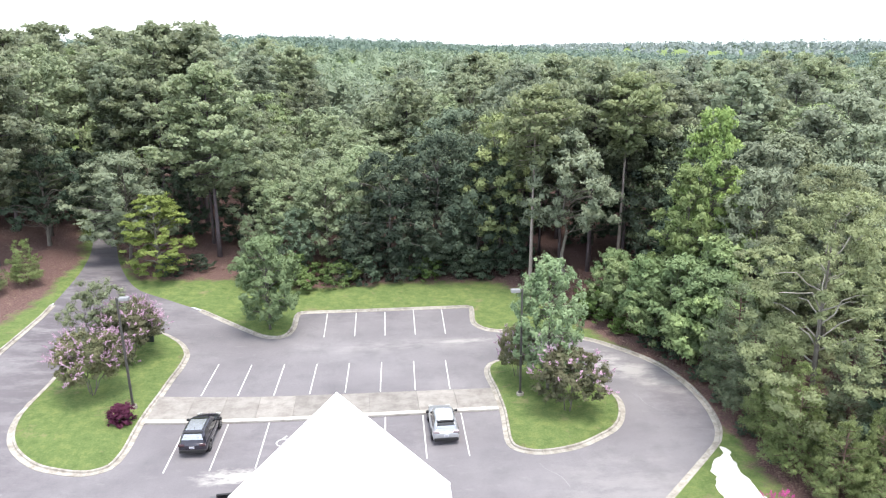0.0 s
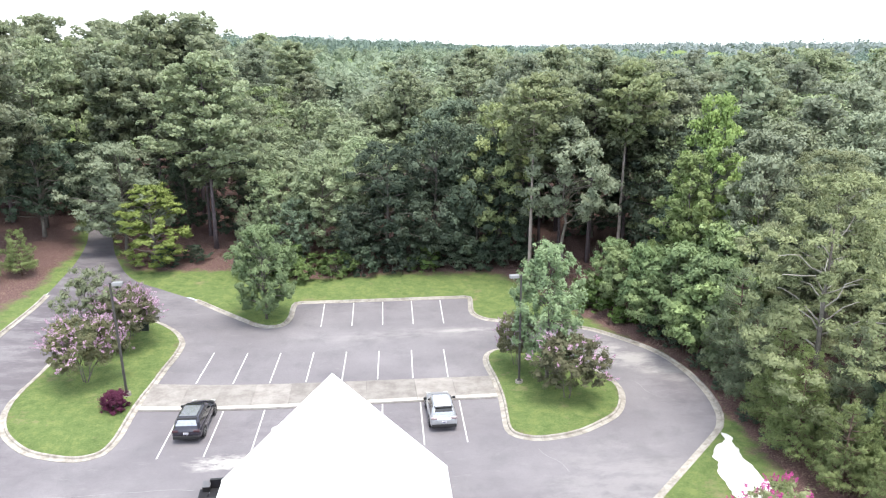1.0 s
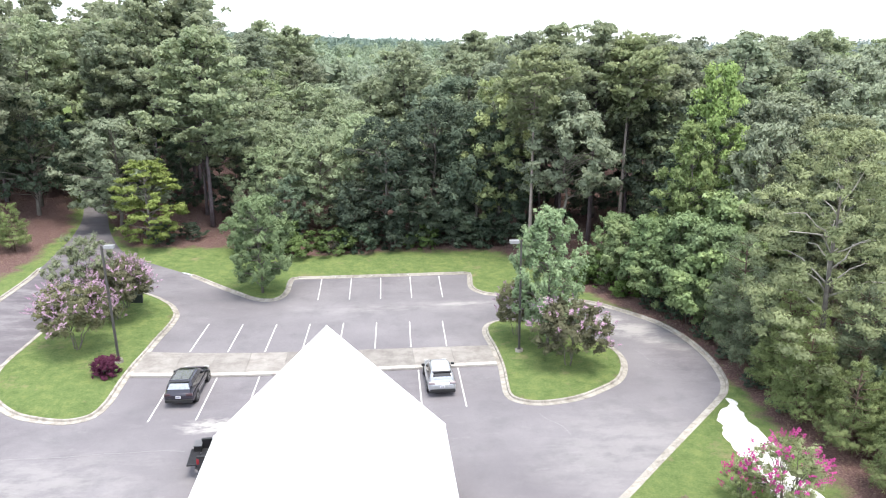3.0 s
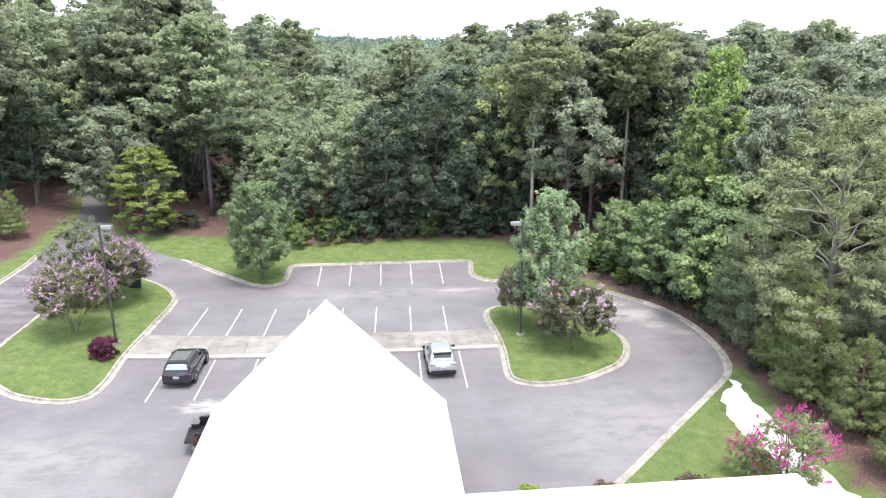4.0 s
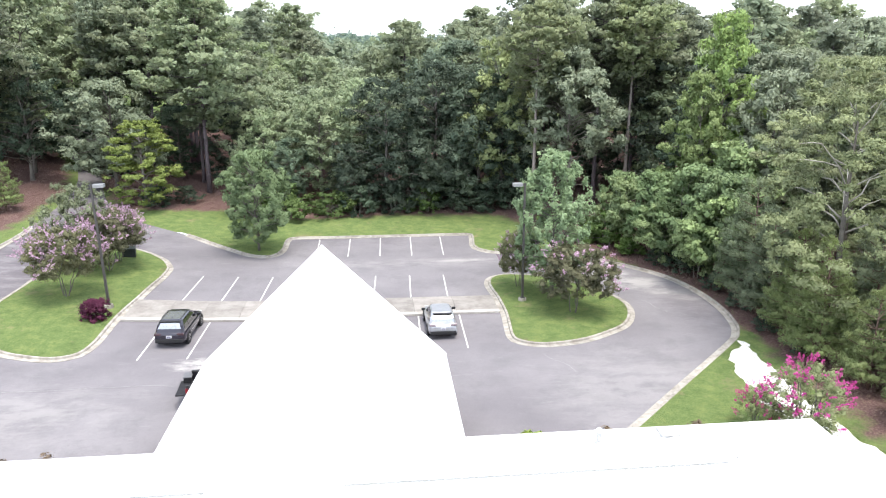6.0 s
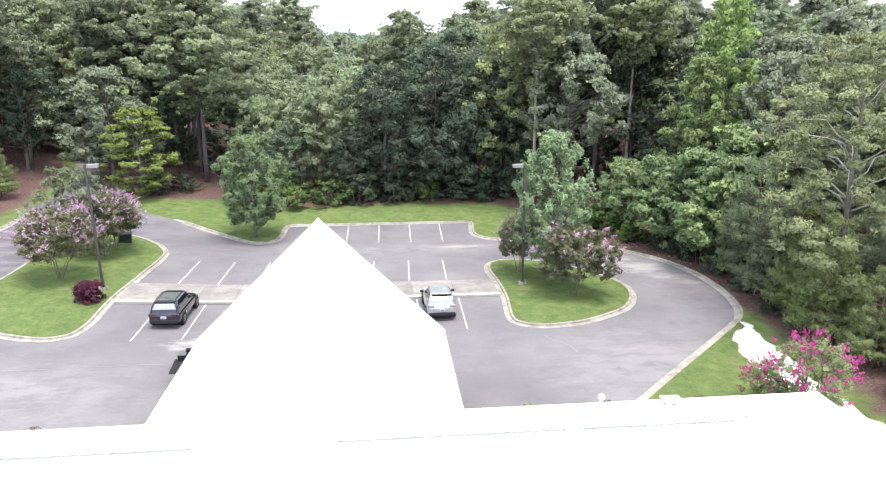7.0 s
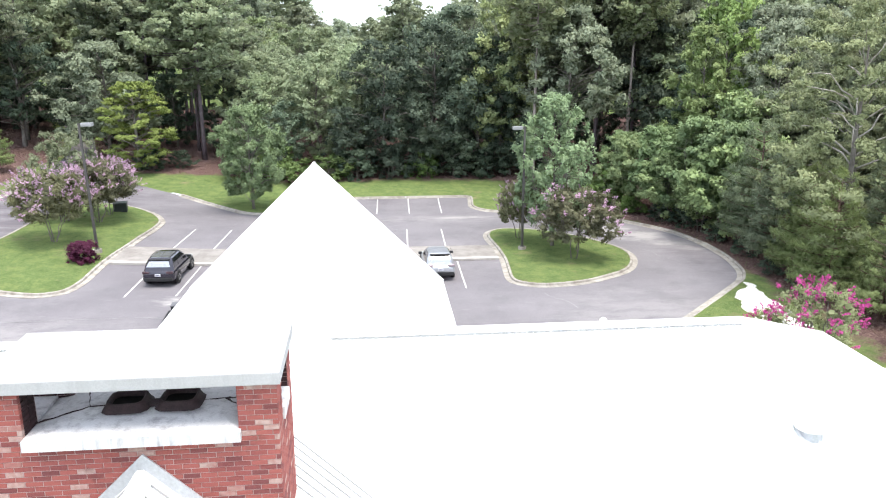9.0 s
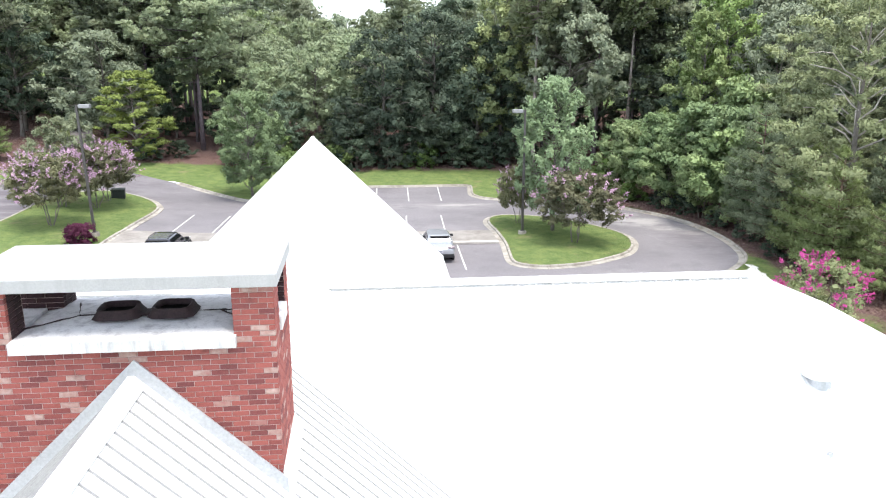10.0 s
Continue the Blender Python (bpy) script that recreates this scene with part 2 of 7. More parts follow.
PAINT = grained("road_paint", (0.46, 0.45, 0.44), (0.72, 0.71, 0.7), 1.6, 30, 0.7, grime=(0.36, 0.35, 0.35))
SAND = grained("white_gravel", (0.66, 0.63, 0.6), (0.85, 0.83, 0.8), 1.5, 30, 0.95, 0.8)
ROOF = grained("white_roof_metal", (0.76, 0.765, 0.76), (0.82, 0.825, 0.82), 0.5, 14, 0.5, 0.0, 0.0, 0.4)
# grey that paints the seams' shade lines against the white roof
SEAM_SHADE = grained("shade_grey_seam_metal", (0.29, 0.285, 0.29), (0.35, 0.345, 0.35), 1.5, 14, 0.5, 0.0, 0.0, 0.4)
FLASHING = grained("galvanised_flashing", (0.44, 0.45, 0.48), (0.53, 0.54, 0.57), 3, 25, 0.45, 0.05, 0.3)
SEAMGAP = plain("seam_shadow_gap", (0.42, 0.42, 0.43), 0.8)
FLUE = grained("rusted_flue", (0.014, 0.01, 0.012), (0.05, 0.03, 0.032), 6, 40, 0.8, 0.4)
BLACK = plain("black_plastic", (0.016, 0.016, 0.018), 0.6)
WALLBRICK = grained("wall_brick", (0.24, 0.08, 0.06), (0.34, 0.12, 0.09), 3, 30, 0.9)
SOFFIT = plain("white_trim", (0.72, 0.71, 0.7), 0.6)
POLE = plain("bronze_pole", (0.085, 0.08, 0.078), 0.45, 0.4)
HEAD = plain("lamp_head_paint", (0.3, 0.3, 0.315), 0.4, 0.2)
LENS = plain("lamp_lens", (0.55, 0.55, 0.52), 0.2)
BARK_PINE = grained("pine_bark", (0.075, 0.06, 0.068), (0.17, 0.14, 0.15), 2.5, 22, 0.95, 0.9)
BARK_RED = grained("young_pine_bark", (0.1, 0.07, 0.06), (0.2, 0.13, 0.11), 3, 22, 0.95, 0.9)
BARK = grained("grey_bark", (0.1, 0.09, 0.08), (0.22, 0.2, 0.18), 2.5, 22, 0.95, 0.8)
BARK_MAST = grained("pale_pine_bark", (0.2, 0.168, 0.155), (0.36, 0.31, 0.285), 2.5, 22, 0.95, 0.8)
BARK_PALE = grained("bleached_bark", (0.28, 0.26, 0.235), (0.46, 0.43, 0.39), 2.5, 22, 0.9, 0.5)
LEAF_OAK = leafy("oak_leaves", (0.203, 0.255, 0.149), (0.385, 0.439, 0.276))
# dark end lowered to stand in for shade inside the wood
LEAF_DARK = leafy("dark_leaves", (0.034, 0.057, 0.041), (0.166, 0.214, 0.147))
LEAF_GREY = leafy("grey_green_leaves", (0.193, 0.235, 0.154), (0.374, 0.423, 0.298))
LEAF_LIME = leafy("yellow_green_leaves", (0.155, 0.225, 0.042), (0.39, 0.47, 0.125))
LEAF_FRESH = leafy("fresh_green_leaves", (0.157, 0.224, 0.101), (0.414, 0.504, 0.246))
LEAF_SHRUB = leafy("shrub_leaves", (0.07, 0.12, 0.035), (0.23, 0.32, 0.11))
LEAF_MID = leafy("deep_green_leaves", (0.07, 0.107, 0.072), (0.268, 0.332, 0.232))
LEAF_OLIVE = leafy("olive_green_leaves", (0.184, 0.222, 0.104), (0.418, 0.457, 0.245))
LEAF_DRY = leafy("dry_brown_leaves", (0.12, 0.085, 0.06), (0.3, 0.23, 0.17))
LITTER = leafy("fallen_leaves", (0.12, 0.07, 0.055), (0.36, 0.25, 0.2), through_light=0.1)
BLADE = leafy("grass_blades", (0.13, 0.19, 0.06), (0.24, 0.31, 0.11))
LEAF_TULIP = leafy("tulip_tree_leaves", (0.18, 0.255, 0.09), (0.37, 0.455, 0.19))
LEAF_ISLAND = leafy("silvery_leaves", (0.175, 0.24, 0.135), (0.38, 0.465, 0.285))
LEAF_MAPLE = leafy("maple_leaves", (0.13, 0.195, 0.092), (0.31, 0.4, 0.205))
LEAF_CRAPE = leafy("crape_leaves", (0.1, 0.105, 0.06), (0.26, 0.255, 0.15))
LEAF_SAGE = leafy("sage_leaves", (0.139, 0.168, 0.096), (0.321, 0.352, 0.223))
LEAF_WISPY = leafy("feathery_leaves", (0.15, 0.178, 0.096), (0.385, 0.418, 0.234))
LEAF_BROWN = leafy("bronze_leaves", (0.15, 0.145, 0.06), (0.33, 0.31, 0.14))
NEEDLE = leafy("pine_needles", (0.241, 0.286, 0.176), (0.412, 0.464, 0.309), through_light=0.42)
NEEDLE_LIGHT = leafy("light_pine_needles", (0.246, 0.301, 0.149), (0.428, 0.49, 0.266), through_light=0.42)
NEEDLE_DARK = leafy("dark_pine_needles", (0.209, 0.253, 0.176), (0.364, 0.418, 0.303), through_light=0.42)
NEEDLE_BLUE = leafy("bluish_pine_needles", (0.123, 0.163, 0.096), (0.31, 0.367, 0.239))
NEEDLE_YOUNG = leafy("young_pine_needles", (0.135, 0.18, 0.075), (0.36, 0.43, 0.19))
FAR_LEAF = leafy("far_leaves", (0.161, 0.207, 0.144), (0.333, 0.397, 0.270))
# distance haze painted into the leaf colours: cooler, bluer greens
HILL_HAZE = leafy("hazed_hillside_leaves", (0.1, 0.14, 0.12), (0.21, 0.27, 0.22))
FAR_HAZE = leafy("hazed_distant_leaves", (0.19, 0.225, 0.22), (0.29, 0.325, 0.32))
PURPLE = leafy("purple_leaves", (0.055, 0.016, 0.037), (0.18, 0.056, 0.108))
BLOSSOM = leafy("lavender_pink_blossom", (0.34, 0.21, 0.31), (0.6, 0.42, 0.54), through_light=0.2)
MAGENTA = leafy("magenta_blossom", (0.500, 0.020, 0.240), (0.850, 0.080, 0.450), through_light=0.2)


# ---------------------------------------------------------------- ground heights and mesh helpers
def soft_plus(a, s):
    return s * math.log1p(math.exp(max(-30.0, min(30.0, a / s))))


def smooth(a):
    a = max(0.0, min(1.0, a))
    return a * a * (3 - 2 * a)


def height(x, y):
    """The ground: level by the building, rising to the upper drive and into the woods, then rolling hills."""
    a = 0.07 * min(soft_plus(-x - 11, 2.0), 40.0) * smooth((y - 38) / 14)
    b = 4.5 * (1 - math.exp(-0.02 * soft_plus(y - 69, 1.0)))
    z = a + b
    if y > 110 or abs(x) > 90:
        far = math.hypot(x * 0.8, y)
        dip = -6.0 * smooth((far - 130) / 120)
        hill = 15.5 * smooth((far - 260) / 280) * (0.55 + 0.45 * math.cos((x + 60) / 130.0)) if far < 5200 else 0.0
        ridge = 8.0 * smooth((far - 750) / 900) * (0.62 + 0.38 * math.cos(x / 310.0 + 0.7))
        z += dip + hill + ridge
    return z


def in_poly(x, y, poly):
    inside = False
    j = len(poly) - 1
    for i in range(len(poly)):
        (xi, yi), (xj, yj) = poly[i], poly[j]
        if (yi > y) != (yj > y) and x < (xj - xi) * (y - yi) / (yj - yi) + xi:
            inside = not inside
        j = i
    return inside


def poly_distance(x, y, poly, closed=True):
    best = 1e9
    for i in range(len(poly) if closed else len(poly) - 1):
        ax, ay = poly[i]
        bx, by = poly[(i + 1) % len(poly)]
        dx, dy = bx - ax, by - ay
        k = max(0.0, min(1.0, ((x - ax) * dx + (y - ay) * dy) / (dx * dx + dy * dy + 1e-12)))
        best = min(best, math.hypot(x - ax - k * dx, y - ay - k * dy))
    return best


def rounded(points, closed, step=0.6):
    """A smooth line through the points, at even steps."""
    n = len(points)
    fine = []
    for i in range(n if closed else n - 1):
        p = [Vector(points[(i + k) % n]) if closed else Vector(points[max(0, min(n - 1, i + k))]) for k in (-1, 0, 1, 2)]
        for k in range(10):
            t = k / 10
            fine.append(0.5 * ((2 * p[1]) + (p[2] - p[0]) * t + (2 * p[0] - 5 * p[1] + 4 * p[2] - p[3]) * t * t + (3 * p[1] - p[0] - 3 * p[2] + p[3]) * t ** 3))
    fine.append(fine[0] if closed else Vector(points[-1]))
    out, carry = [tuple(fine[0])], 0.0
    for a, b in zip(fine, fine[1:]):
        d = (b - a).length
        while carry + d >= step and d > 1e-9:
            a = a + (b - a) * ((step - carry) / d)
            out.append(tuple(a))
            d = (b - a).length
            carry = 0.0
        carry += d
    if closed:
        if (Vector(out[-1]) - Vector(out[0])).length < step * 0.5:
            out.pop()
    elif (Vector(out[-1]) - fine[-1]).length > 0.05:
        out.append(tuple(fine[-1]))
    return out


def offset_line(points, d, closed):
    """The line moved by d to its left."""
    out, n = [], len(points)
    for i in range(n):
        a = Vector(points[(i - 1) % n] if closed or i > 0 else points[i])
        b = Vector(points[(i + 1) % n] if closed or i < n - 1 else points[i])
        t = (b - a).normalized()
        out.append((points[i][0] - t.y * d, points[i][1] + t.x * d))
    return out


def mesh_object(name, verts, faces, mat, parent=None, label="", smooth_faces=False):
    me = bpy.data.meshes.new(name)
    me.from_pydata(verts, [], faces)
    me.materials.append(mat)
    if smooth_faces:
        me.polygons.foreach_set("use_smooth", [True] * len(me.polygons))
    me.update()
    ob = new(name, me)
    if parent is not None:
        ob.parent = parent
    if label:
        ob["label"] = label
    return ob


def leaf_mesh(name, verts, mat):
    """A mesh of loose three-cornered leaves: verts is an array of n x 4 x 3, corners and the way that the light sees the leaf face."""
    n = len(verts)
    verts = np.array(verts)
    facing = np.einsum("ij,ij->i", np.cross(verts[:, 1] - verts[:, 0], verts[:, 2] - verts[:, 0]), verts[:, 3])
    turned = facing < 0
    verts[turned, 0], verts[turned, 2] = verts[turned, 2].copy(), verts[turned, 0].copy()
    me = bpy.data.meshes.new(name)
    me.vertices.add(n * 3)
    me.vertices.foreach_set("co", np.ascontiguousarray(verts[:, :3], dtype=np.float32).ravel())
    me.loops.add(n * 3)
    me.loops.foreach_set("vertex_index", np.arange(n * 3, dtype=np.int32))
    me.polygons.add(n)
    me.polygons.foreach_set("loop_start", np.arange(0, n * 3, 3, dtype=np.int32))
    me.materials.append(mat)
    me.update(calc_edges=True)
    me.polygons.foreach_set("use_smooth", np.ones(n, dtype=bool))
    me.normals_split_custom_set_from_vertices(np.repeat(unit(verts[:, 3]), 3, axis=0).tolist())
    return me


def unit(v):
    return v / np.maximum(np.linalg.norm(v, axis=-1, keepdims=True), 1e-9)


def part(name, bm, mat, parent, label="", smooth_faces=False):
    me = bpy.data.meshes.new(name)
    bm.normal_update()
    bm.to_mesh(me)
    bm.free()
    me.materials.append(mat)
    if smooth_faces:
        me.polygons.foreach_set("use_smooth", [True] * len(me.polygons))
    ob = new(name, me)
    ob.parent = parent
    if label:
        ob["label"] = label
    return ob


def empty(name, m=None):
    ob = new(name)
    ob.empty_display_size = 0.2
    if m is not None:
        ob.matrix_world = m
    return ob


def box(bm, x0, x1, y0, y1, z0, z1, bevel=0.0):
    made = bmesh.ops.create_cube(bm, size=1.0)["verts"]
    bmesh.ops.scale(bm, vec=(x1 - x0, y1 - y0, z1 - z0), verts=made)
    bmesh.ops.translate(bm, vec=((x0 + x1) / 2, (y0 + y1) / 2, (z0 + z1) / 2), verts=made)
    if bevel:
        edges = list({e for v in made for e in v.link_edges})
        bmesh.ops.bevel(bm, geom=edges, offset=bevel, segments=2, affect="EDGES", profile=0.6)
    return bm


def box_part(name, mat, parent, x0, x1, y0, y1, z0, z1, bevel=0.0, label=""):
    return part(name, box(bmesh.new(), x0, x1, y0, y1, z0, z1, bevel), mat, parent, label)


def tube_arrays(points, radii, sides=7):
    """Rings round a bent line, as verts and faces."""
    verts, faces = [], []
    pts = [Vector(p) for p in points]
    for i, p in enumerate(pts):
        t = (pts[min(i + 1, len(pts) - 1)] - pts[max(i - 1, 0)]).normalized()
        u = t.cross(Vector((0.31, 0.95, 0.1))).normalized()
        w = t.cross(u)
        for k in range(sides):
            a = 2 * math.pi * k / sides
            verts.append(tuple(p + (u * math.cos(a) + w * math.sin(a)) * radii[i]))
    for i in range(len(pts) - 1):
        for k in range(sides):
            faces.append((i * sides + k, i * sides + (k + 1) % sides, (i + 1) * sides + (k + 1) % sides, (i + 1) * sides + k))
    faces.append(tuple(range(sides))[::-1])
    faces.append(tuple((len(pts) - 1) * sides + k for k in range(sides)))
    return verts, faces


def tubes_object(name, tubes, mat, parent, label=""):
    verts, faces = [], []
    for points, radii, sides in tubes:
        v, f = tube_arrays(points, radii, sides)
        faces += [tuple(i + len(verts) for i in q) for q in f]
        verts += v
    return mesh_object(name, verts, faces, mat, parent, label, True)


# ---------------------------------------------------------------- plan of the car park
LOT = [(-31.3, 20.0), (-31.3, 60.1), (-31.3, 71.0), (-31.8, 81.8), (-34.1, 91.5), (-39.5, 104.0), (-47.0, 118.0), (-44.0, 120.0), (-36.5, 104.5),
       (-30.9, 89.7), (-28.2, 82.2), (-24.9, 76.0), (-20.9, 73.1), (-17.1, 70.6), (-13.35, 67.2), (-10.9, 64.9), (-9.6, 64.35), (-8.7, 64.8),
       (-8.2, 66.6), (-8.1, 69.6), (-7.6, 70.35), (-6.0, 70.4), (0.5, 70.4), (8.2, 70.4), (9.2, 70.3), (9.3, 69.3), (9.0, 66.5), (9.4, 65.0), (10.3, 64.1), (11.6, 63.7),
       (15.2, 62.6), (18.4, 61.1), (20.2, 59.3), (22.55, 55.8), (23.55, 52.2), (23.68, 48.2), (23.1, 44.8), (22.25, 42.85), (21.0, 41.35),
       (15.55, 35.9), (11.25, 31.6), (9.8, 30.5), (8.0, 30.3), (-10.0, 30.3), (-24.0, 30.3), (-26.0, 29.0), (-27.0, 20.0)]
LOT_LINE = rounded(LOT, True, 0.7)
ISLAND_LEFT = [(-19.6, 65.4), (-18.4, 64.3), (-17.2, 62.8), (-16.45, 61.2), (-16.15, 60.0), (-16.15, 57.7), (-16.35, 55.4), (-16.5, 52.6), (-16.7, 50.2), (-16.8, 47.9), (-16.8, 46.15), (-16.87, 44.8),
               (-17.15, 43.6), (-17.7, 42.95), (-18.9, 42.6), (-20.6, 42.95), (-22.35, 43.7), (-24.1, 45.3), (-25.1, 47.0), (-25.6, 49.2), (-25.6, 51.5), (-25.5, 55.0), (-25.6, 60.5), (-25.0, 64.3), (-22.8, 66.4), (-21.0, 66.2)]
ISLAND_RIGHT = [(10.5, 57.5), (9.1, 57.1), (8.35, 56.0), (8.1, 54.4), (8.22, 51.9), (8.2, 48.6), (7.98, 46.2), (7.8, 44.1), (8.1, 43.1), (9.1, 42.4), (10.4, 42.25), (12.5, 42.7), (14.4, 43.75), (16.1, 45.1), (17.2, 47.1), (17.65, 49.3), (17.15, 51.6), (15.4, 54.5), (13.0, 56.7)]
GUTTER = 0.34


def shrunk(points, d):
    """The closed line drawn in by d."""
    inward = [offset_line(points, side * d, True) for side in (1, -1)]
    span = lambda p: max(x for x, _ in p) - min(x for x, _ in p)
    return min(inward, key=span)


# the island lines above are the outer edges of the gutters
ISLANDS = [shrunk(rounded(p, True, 0.6), GUTTER) for p in (ISLAND_LEFT, ISLAND_RIGHT)]
WOODS = [(-75, 50), (-50, 55), (-35, 62), (-33.0, 72), (-33.0, 84), (-37, 96), (-49, 118), (-43, 124), (-35.5, 102), (-29.2, 86.0), (-25.2, 78.2), (-19, 78.4), (-14, 79.5), (-7, 76.2), (2, 77.5), (13, 76.8),
         (16.5, 71.0), (18.9, 64.6), (21.2, 58.8), (23.0, 54.6), (23.6, 51), (23.6, 47), (23.2, 44.4), (23.4, 41), (23.2, 37), (22.6, 31), (23.5, 10), (60, -40), (400, -40), (400, 600), (-400, 600), (-400, 60)]


def in_woods(x, y):
    return in_poly(x, y, WOODS)


from mathutils.geometry import delaunay_2d_cdt


def filled(name, loop, extra, mat, lift, keep, loops=()):
    """A sheet over the ground inside (or outside) of loops, with extra points inside."""
    pts = [Vector(p) for p in loop]
    edges = [(i, (i + 1) % len(loop)) for i in range(len(loop))]
    for other in loops:
        at = len(pts)
        pts += [Vector(p) for p in other]
        edges += [(at + i, at + (i + 1) % len(other)) for i in range(len(other))]
    pts += [Vector(p) for p in extra]
    v, _, f, *_ = delaunay_2d_cdt(pts, edges, [], 0, 1e-4)
    verts = [(p.x, p.y, height(p.x, p.y) + lift) for p in v]
    faces = []
    for q in f:
        cx, cy = sum(v[i].x for i in q) / len(q), sum(v[i].y for i in q) / len(q)
        if keep(cx, cy):
            faces.append(q)
    return mesh_object(name, verts, faces, mat, smooth_faces=True)


def spread(a, b, near_step, near_a, near_b, grow):
    out, x, s = [], near_a, near_step
    while x < near_b:
        out.append(x)
        x += near_step
    s = near_step
    while x < b:
        out.append(x)
        s *= grow
        x += s
    x, s = near_a, near_step
    while x > a:
        s *= grow
        x -= s
        out.append(x)
    return sorted(out)


ground_points = []
for gx in spread(-3800, 3800, 2.5, -60, 60, 1.28):
    for gy in spread(-600, 4400, 2.5, 0, 130, 1.22):
        if not in_poly(gx, gy, LOT_LINE) and poly_distance(gx, gy, LOT_LINE) > 0.9 if (-50 < gx < 27 and 15 < gy < 125) else True:
            ground_points.append((gx + random.uniform(-0.3, 0.3), gy + random.uniform(-0.3, 0.3)))
ground = filled("ground", LOT_LINE, ground_points, GROUND, 0.125, lambda x, y: not in_poly(x, y, LOT_LINE))
tagged(ground, "mown grass verge running into red-brown leaf litter under woods", "ground", kind="structure")
for vert in ground.data.vertices:
    # no kerb along the upper drive: the verge comes down to the asphalt
    if vert.co.y > 71.5 and vert.co.x < -18 and poly_distance(vert.co.x, vert.co.y, LOT_LINE) < 0.05:
        vert.co.z -= 0.125
lit = ground.data.attributes.new("litter", "FLOAT", "POINT")
for i, vert in enumerate(ground.data.vertices):
    x, y = vert.co.x, vert.co.y
    if -90 < x < 90 and -5 < y < 140:
        d = poly_distance(x, y, WOODS)
        lit.data[i].value = 0.5 + (d if in_woods(x, y) else -d) / 5.0
    else:
        lit.data[i].value = 1.0 if 40 < y < 150 else -0.4
for i in range(len(lit.data)):
    lit.data[i].value = max(-0.4, min(1.2, lit.data[i].value))

lot_points = [(x + 0.13, y + 0.07) for x in np.arange(-48, 25, 1.6) for y in np.arange(20, 121, 1.6)
              if in_poly(x, y, LOT_LINE) and poly_distance(x, y, LOT_LINE) > 0.7]
parking_lot = filled("parking_lot", LOT_LINE, lot_points, ASPHALT, 0.0, lambda x, y: in_poly(x, y, LOT_LINE))
tagged(parking_lot, "weathered purple-grey asphalt car park with a curving drive", "parking lot", kind="structure")

for line, nm in zip(ISLANDS, ("planted teardrop island of mown grass with a lamp", "rounded island of mown grass with trees and a lamp")):
    inner = [(x + 0.2, y + 0.1) for x in np.arange(-27, 19, 0.9) for y in np.arange(41, 68, 0.9) if in_poly(x, y, line) and poly_distance(x, y, line) > 0.6]
    isl = filled("lawn_island", line, inner, GROUND, 0.125, lambda x, y, line=line: in_poly(x, y, line))
    tagged(isl, nm, "lawn", kind="structure")
    mid = (sum(p[0] for p in line) / len(line), sum(p[1] for p in line) / len(line))
    lit = isl.data.attributes.new("litter", "FLOAT", "POINT")
    for i, vert in enumerate(isl.data.vertices):
        d = poly_distance(vert.co.x, vert.co.y, line)
        vert.co.z += 0.12 * smooth(d / 3.0)
        lit.data[i].value = 0.36 if d < 0.45 else (0.18 if d < 1.0 else -0.1)


def kerb(name, line, closed, road_side, label, seg=5):
    """Concrete kerb with a flat gutter; road_side is +1 where the road lies to the left of the line."""
    thing = tagged(empty(name), label, "kerb", kind="structure")
    profile = [(-0.17, -0.1), (-0.16, 0.13), (-0.13, 0.15), (-0.03, 0.15), (0.0, 0.135), (0.03, 0.03), (GUTTER, 0.012), (GUTTER, -0.1)]
    n = len(line)
    rails = [offset_line(line, road_side * o, closed) for o, _ in profile]
    count = n if closed else n - 1
    start = 0
    while start < count:
        stop = min(start + seg, count)
        verts, faces, m = [], [], len(profile)
        for k in range(start, stop + 1):
            gap = 0.015 if k == stop else 0.0
            for r, (o, z) in zip(rails, profile):
                x, y = r[k % n]
                if gap:
                    px, py = r[(k - 1) % n]
                    x, y = x + (px - x) * 0.03, y + (py - y) * 0.03
                verts.append((x, y, height(line[k % n][0], line[k % n][1]) + z))
        for k in range(stop - start):
            for j in range(m - 1):
                q = (k * m + j, k * m + j + 1, (k + 1) * m + j + 1, (k + 1) * m + j)
                faces.append(q if road_side < 0 else q[::-1])
        faces.append(tuple(range(m)) if road_side > 0 else tuple(range(m))[::-1])
        e = (stop - start) * m
        faces.append(tuple(range(e, e + m))[::-1] if road_side > 0 else tuple(range(e, e + m)))
        mesh_object("kerb_segment", verts, faces, KERB, thing)
        start = stop
    return thing


def signed_area(p):
    return sum(p[i][0] * p[(i + 1) % len(p)][1] - p[(i + 1) % len(p)][0] * p[i][1] for i in range(len(p)))


def stretch(line, a, b):
    """The points of the line from the one nearest to a to the one nearest to b."""
    near = lambda q: min(range(len(line)), key=lambda i: (line[i][0] - q[0]) ** 2 + (line[i][1] - q[1]) ** 2)
    i, j = near(a), near(b)
    return [line[k % len(line)] for k in range(i, j + 1 if j >= i else j + len(line) + 1)]


lot_road = 1 if signed_area(LOT_LINE) > 0 else -1
kerb("kerb_west", stretch(LOT_LINE, (-31.3, 22), (-31.3, 70.9)), False, lot_road, "weathered concrete kerb along the entrance drive")
kerb("kerb_north", stretch(LOT_LINE, (-17.3, 70.7), (20.8, 58.4)), False, lot_road, "weathered concrete kerb between car park and lawn")
kerb("kerb_east", stretch(LOT_LINE, (20.8, 58.4), (-24.0, 30.3)), False, lot_road, "stained concrete kerb round the turning curve")
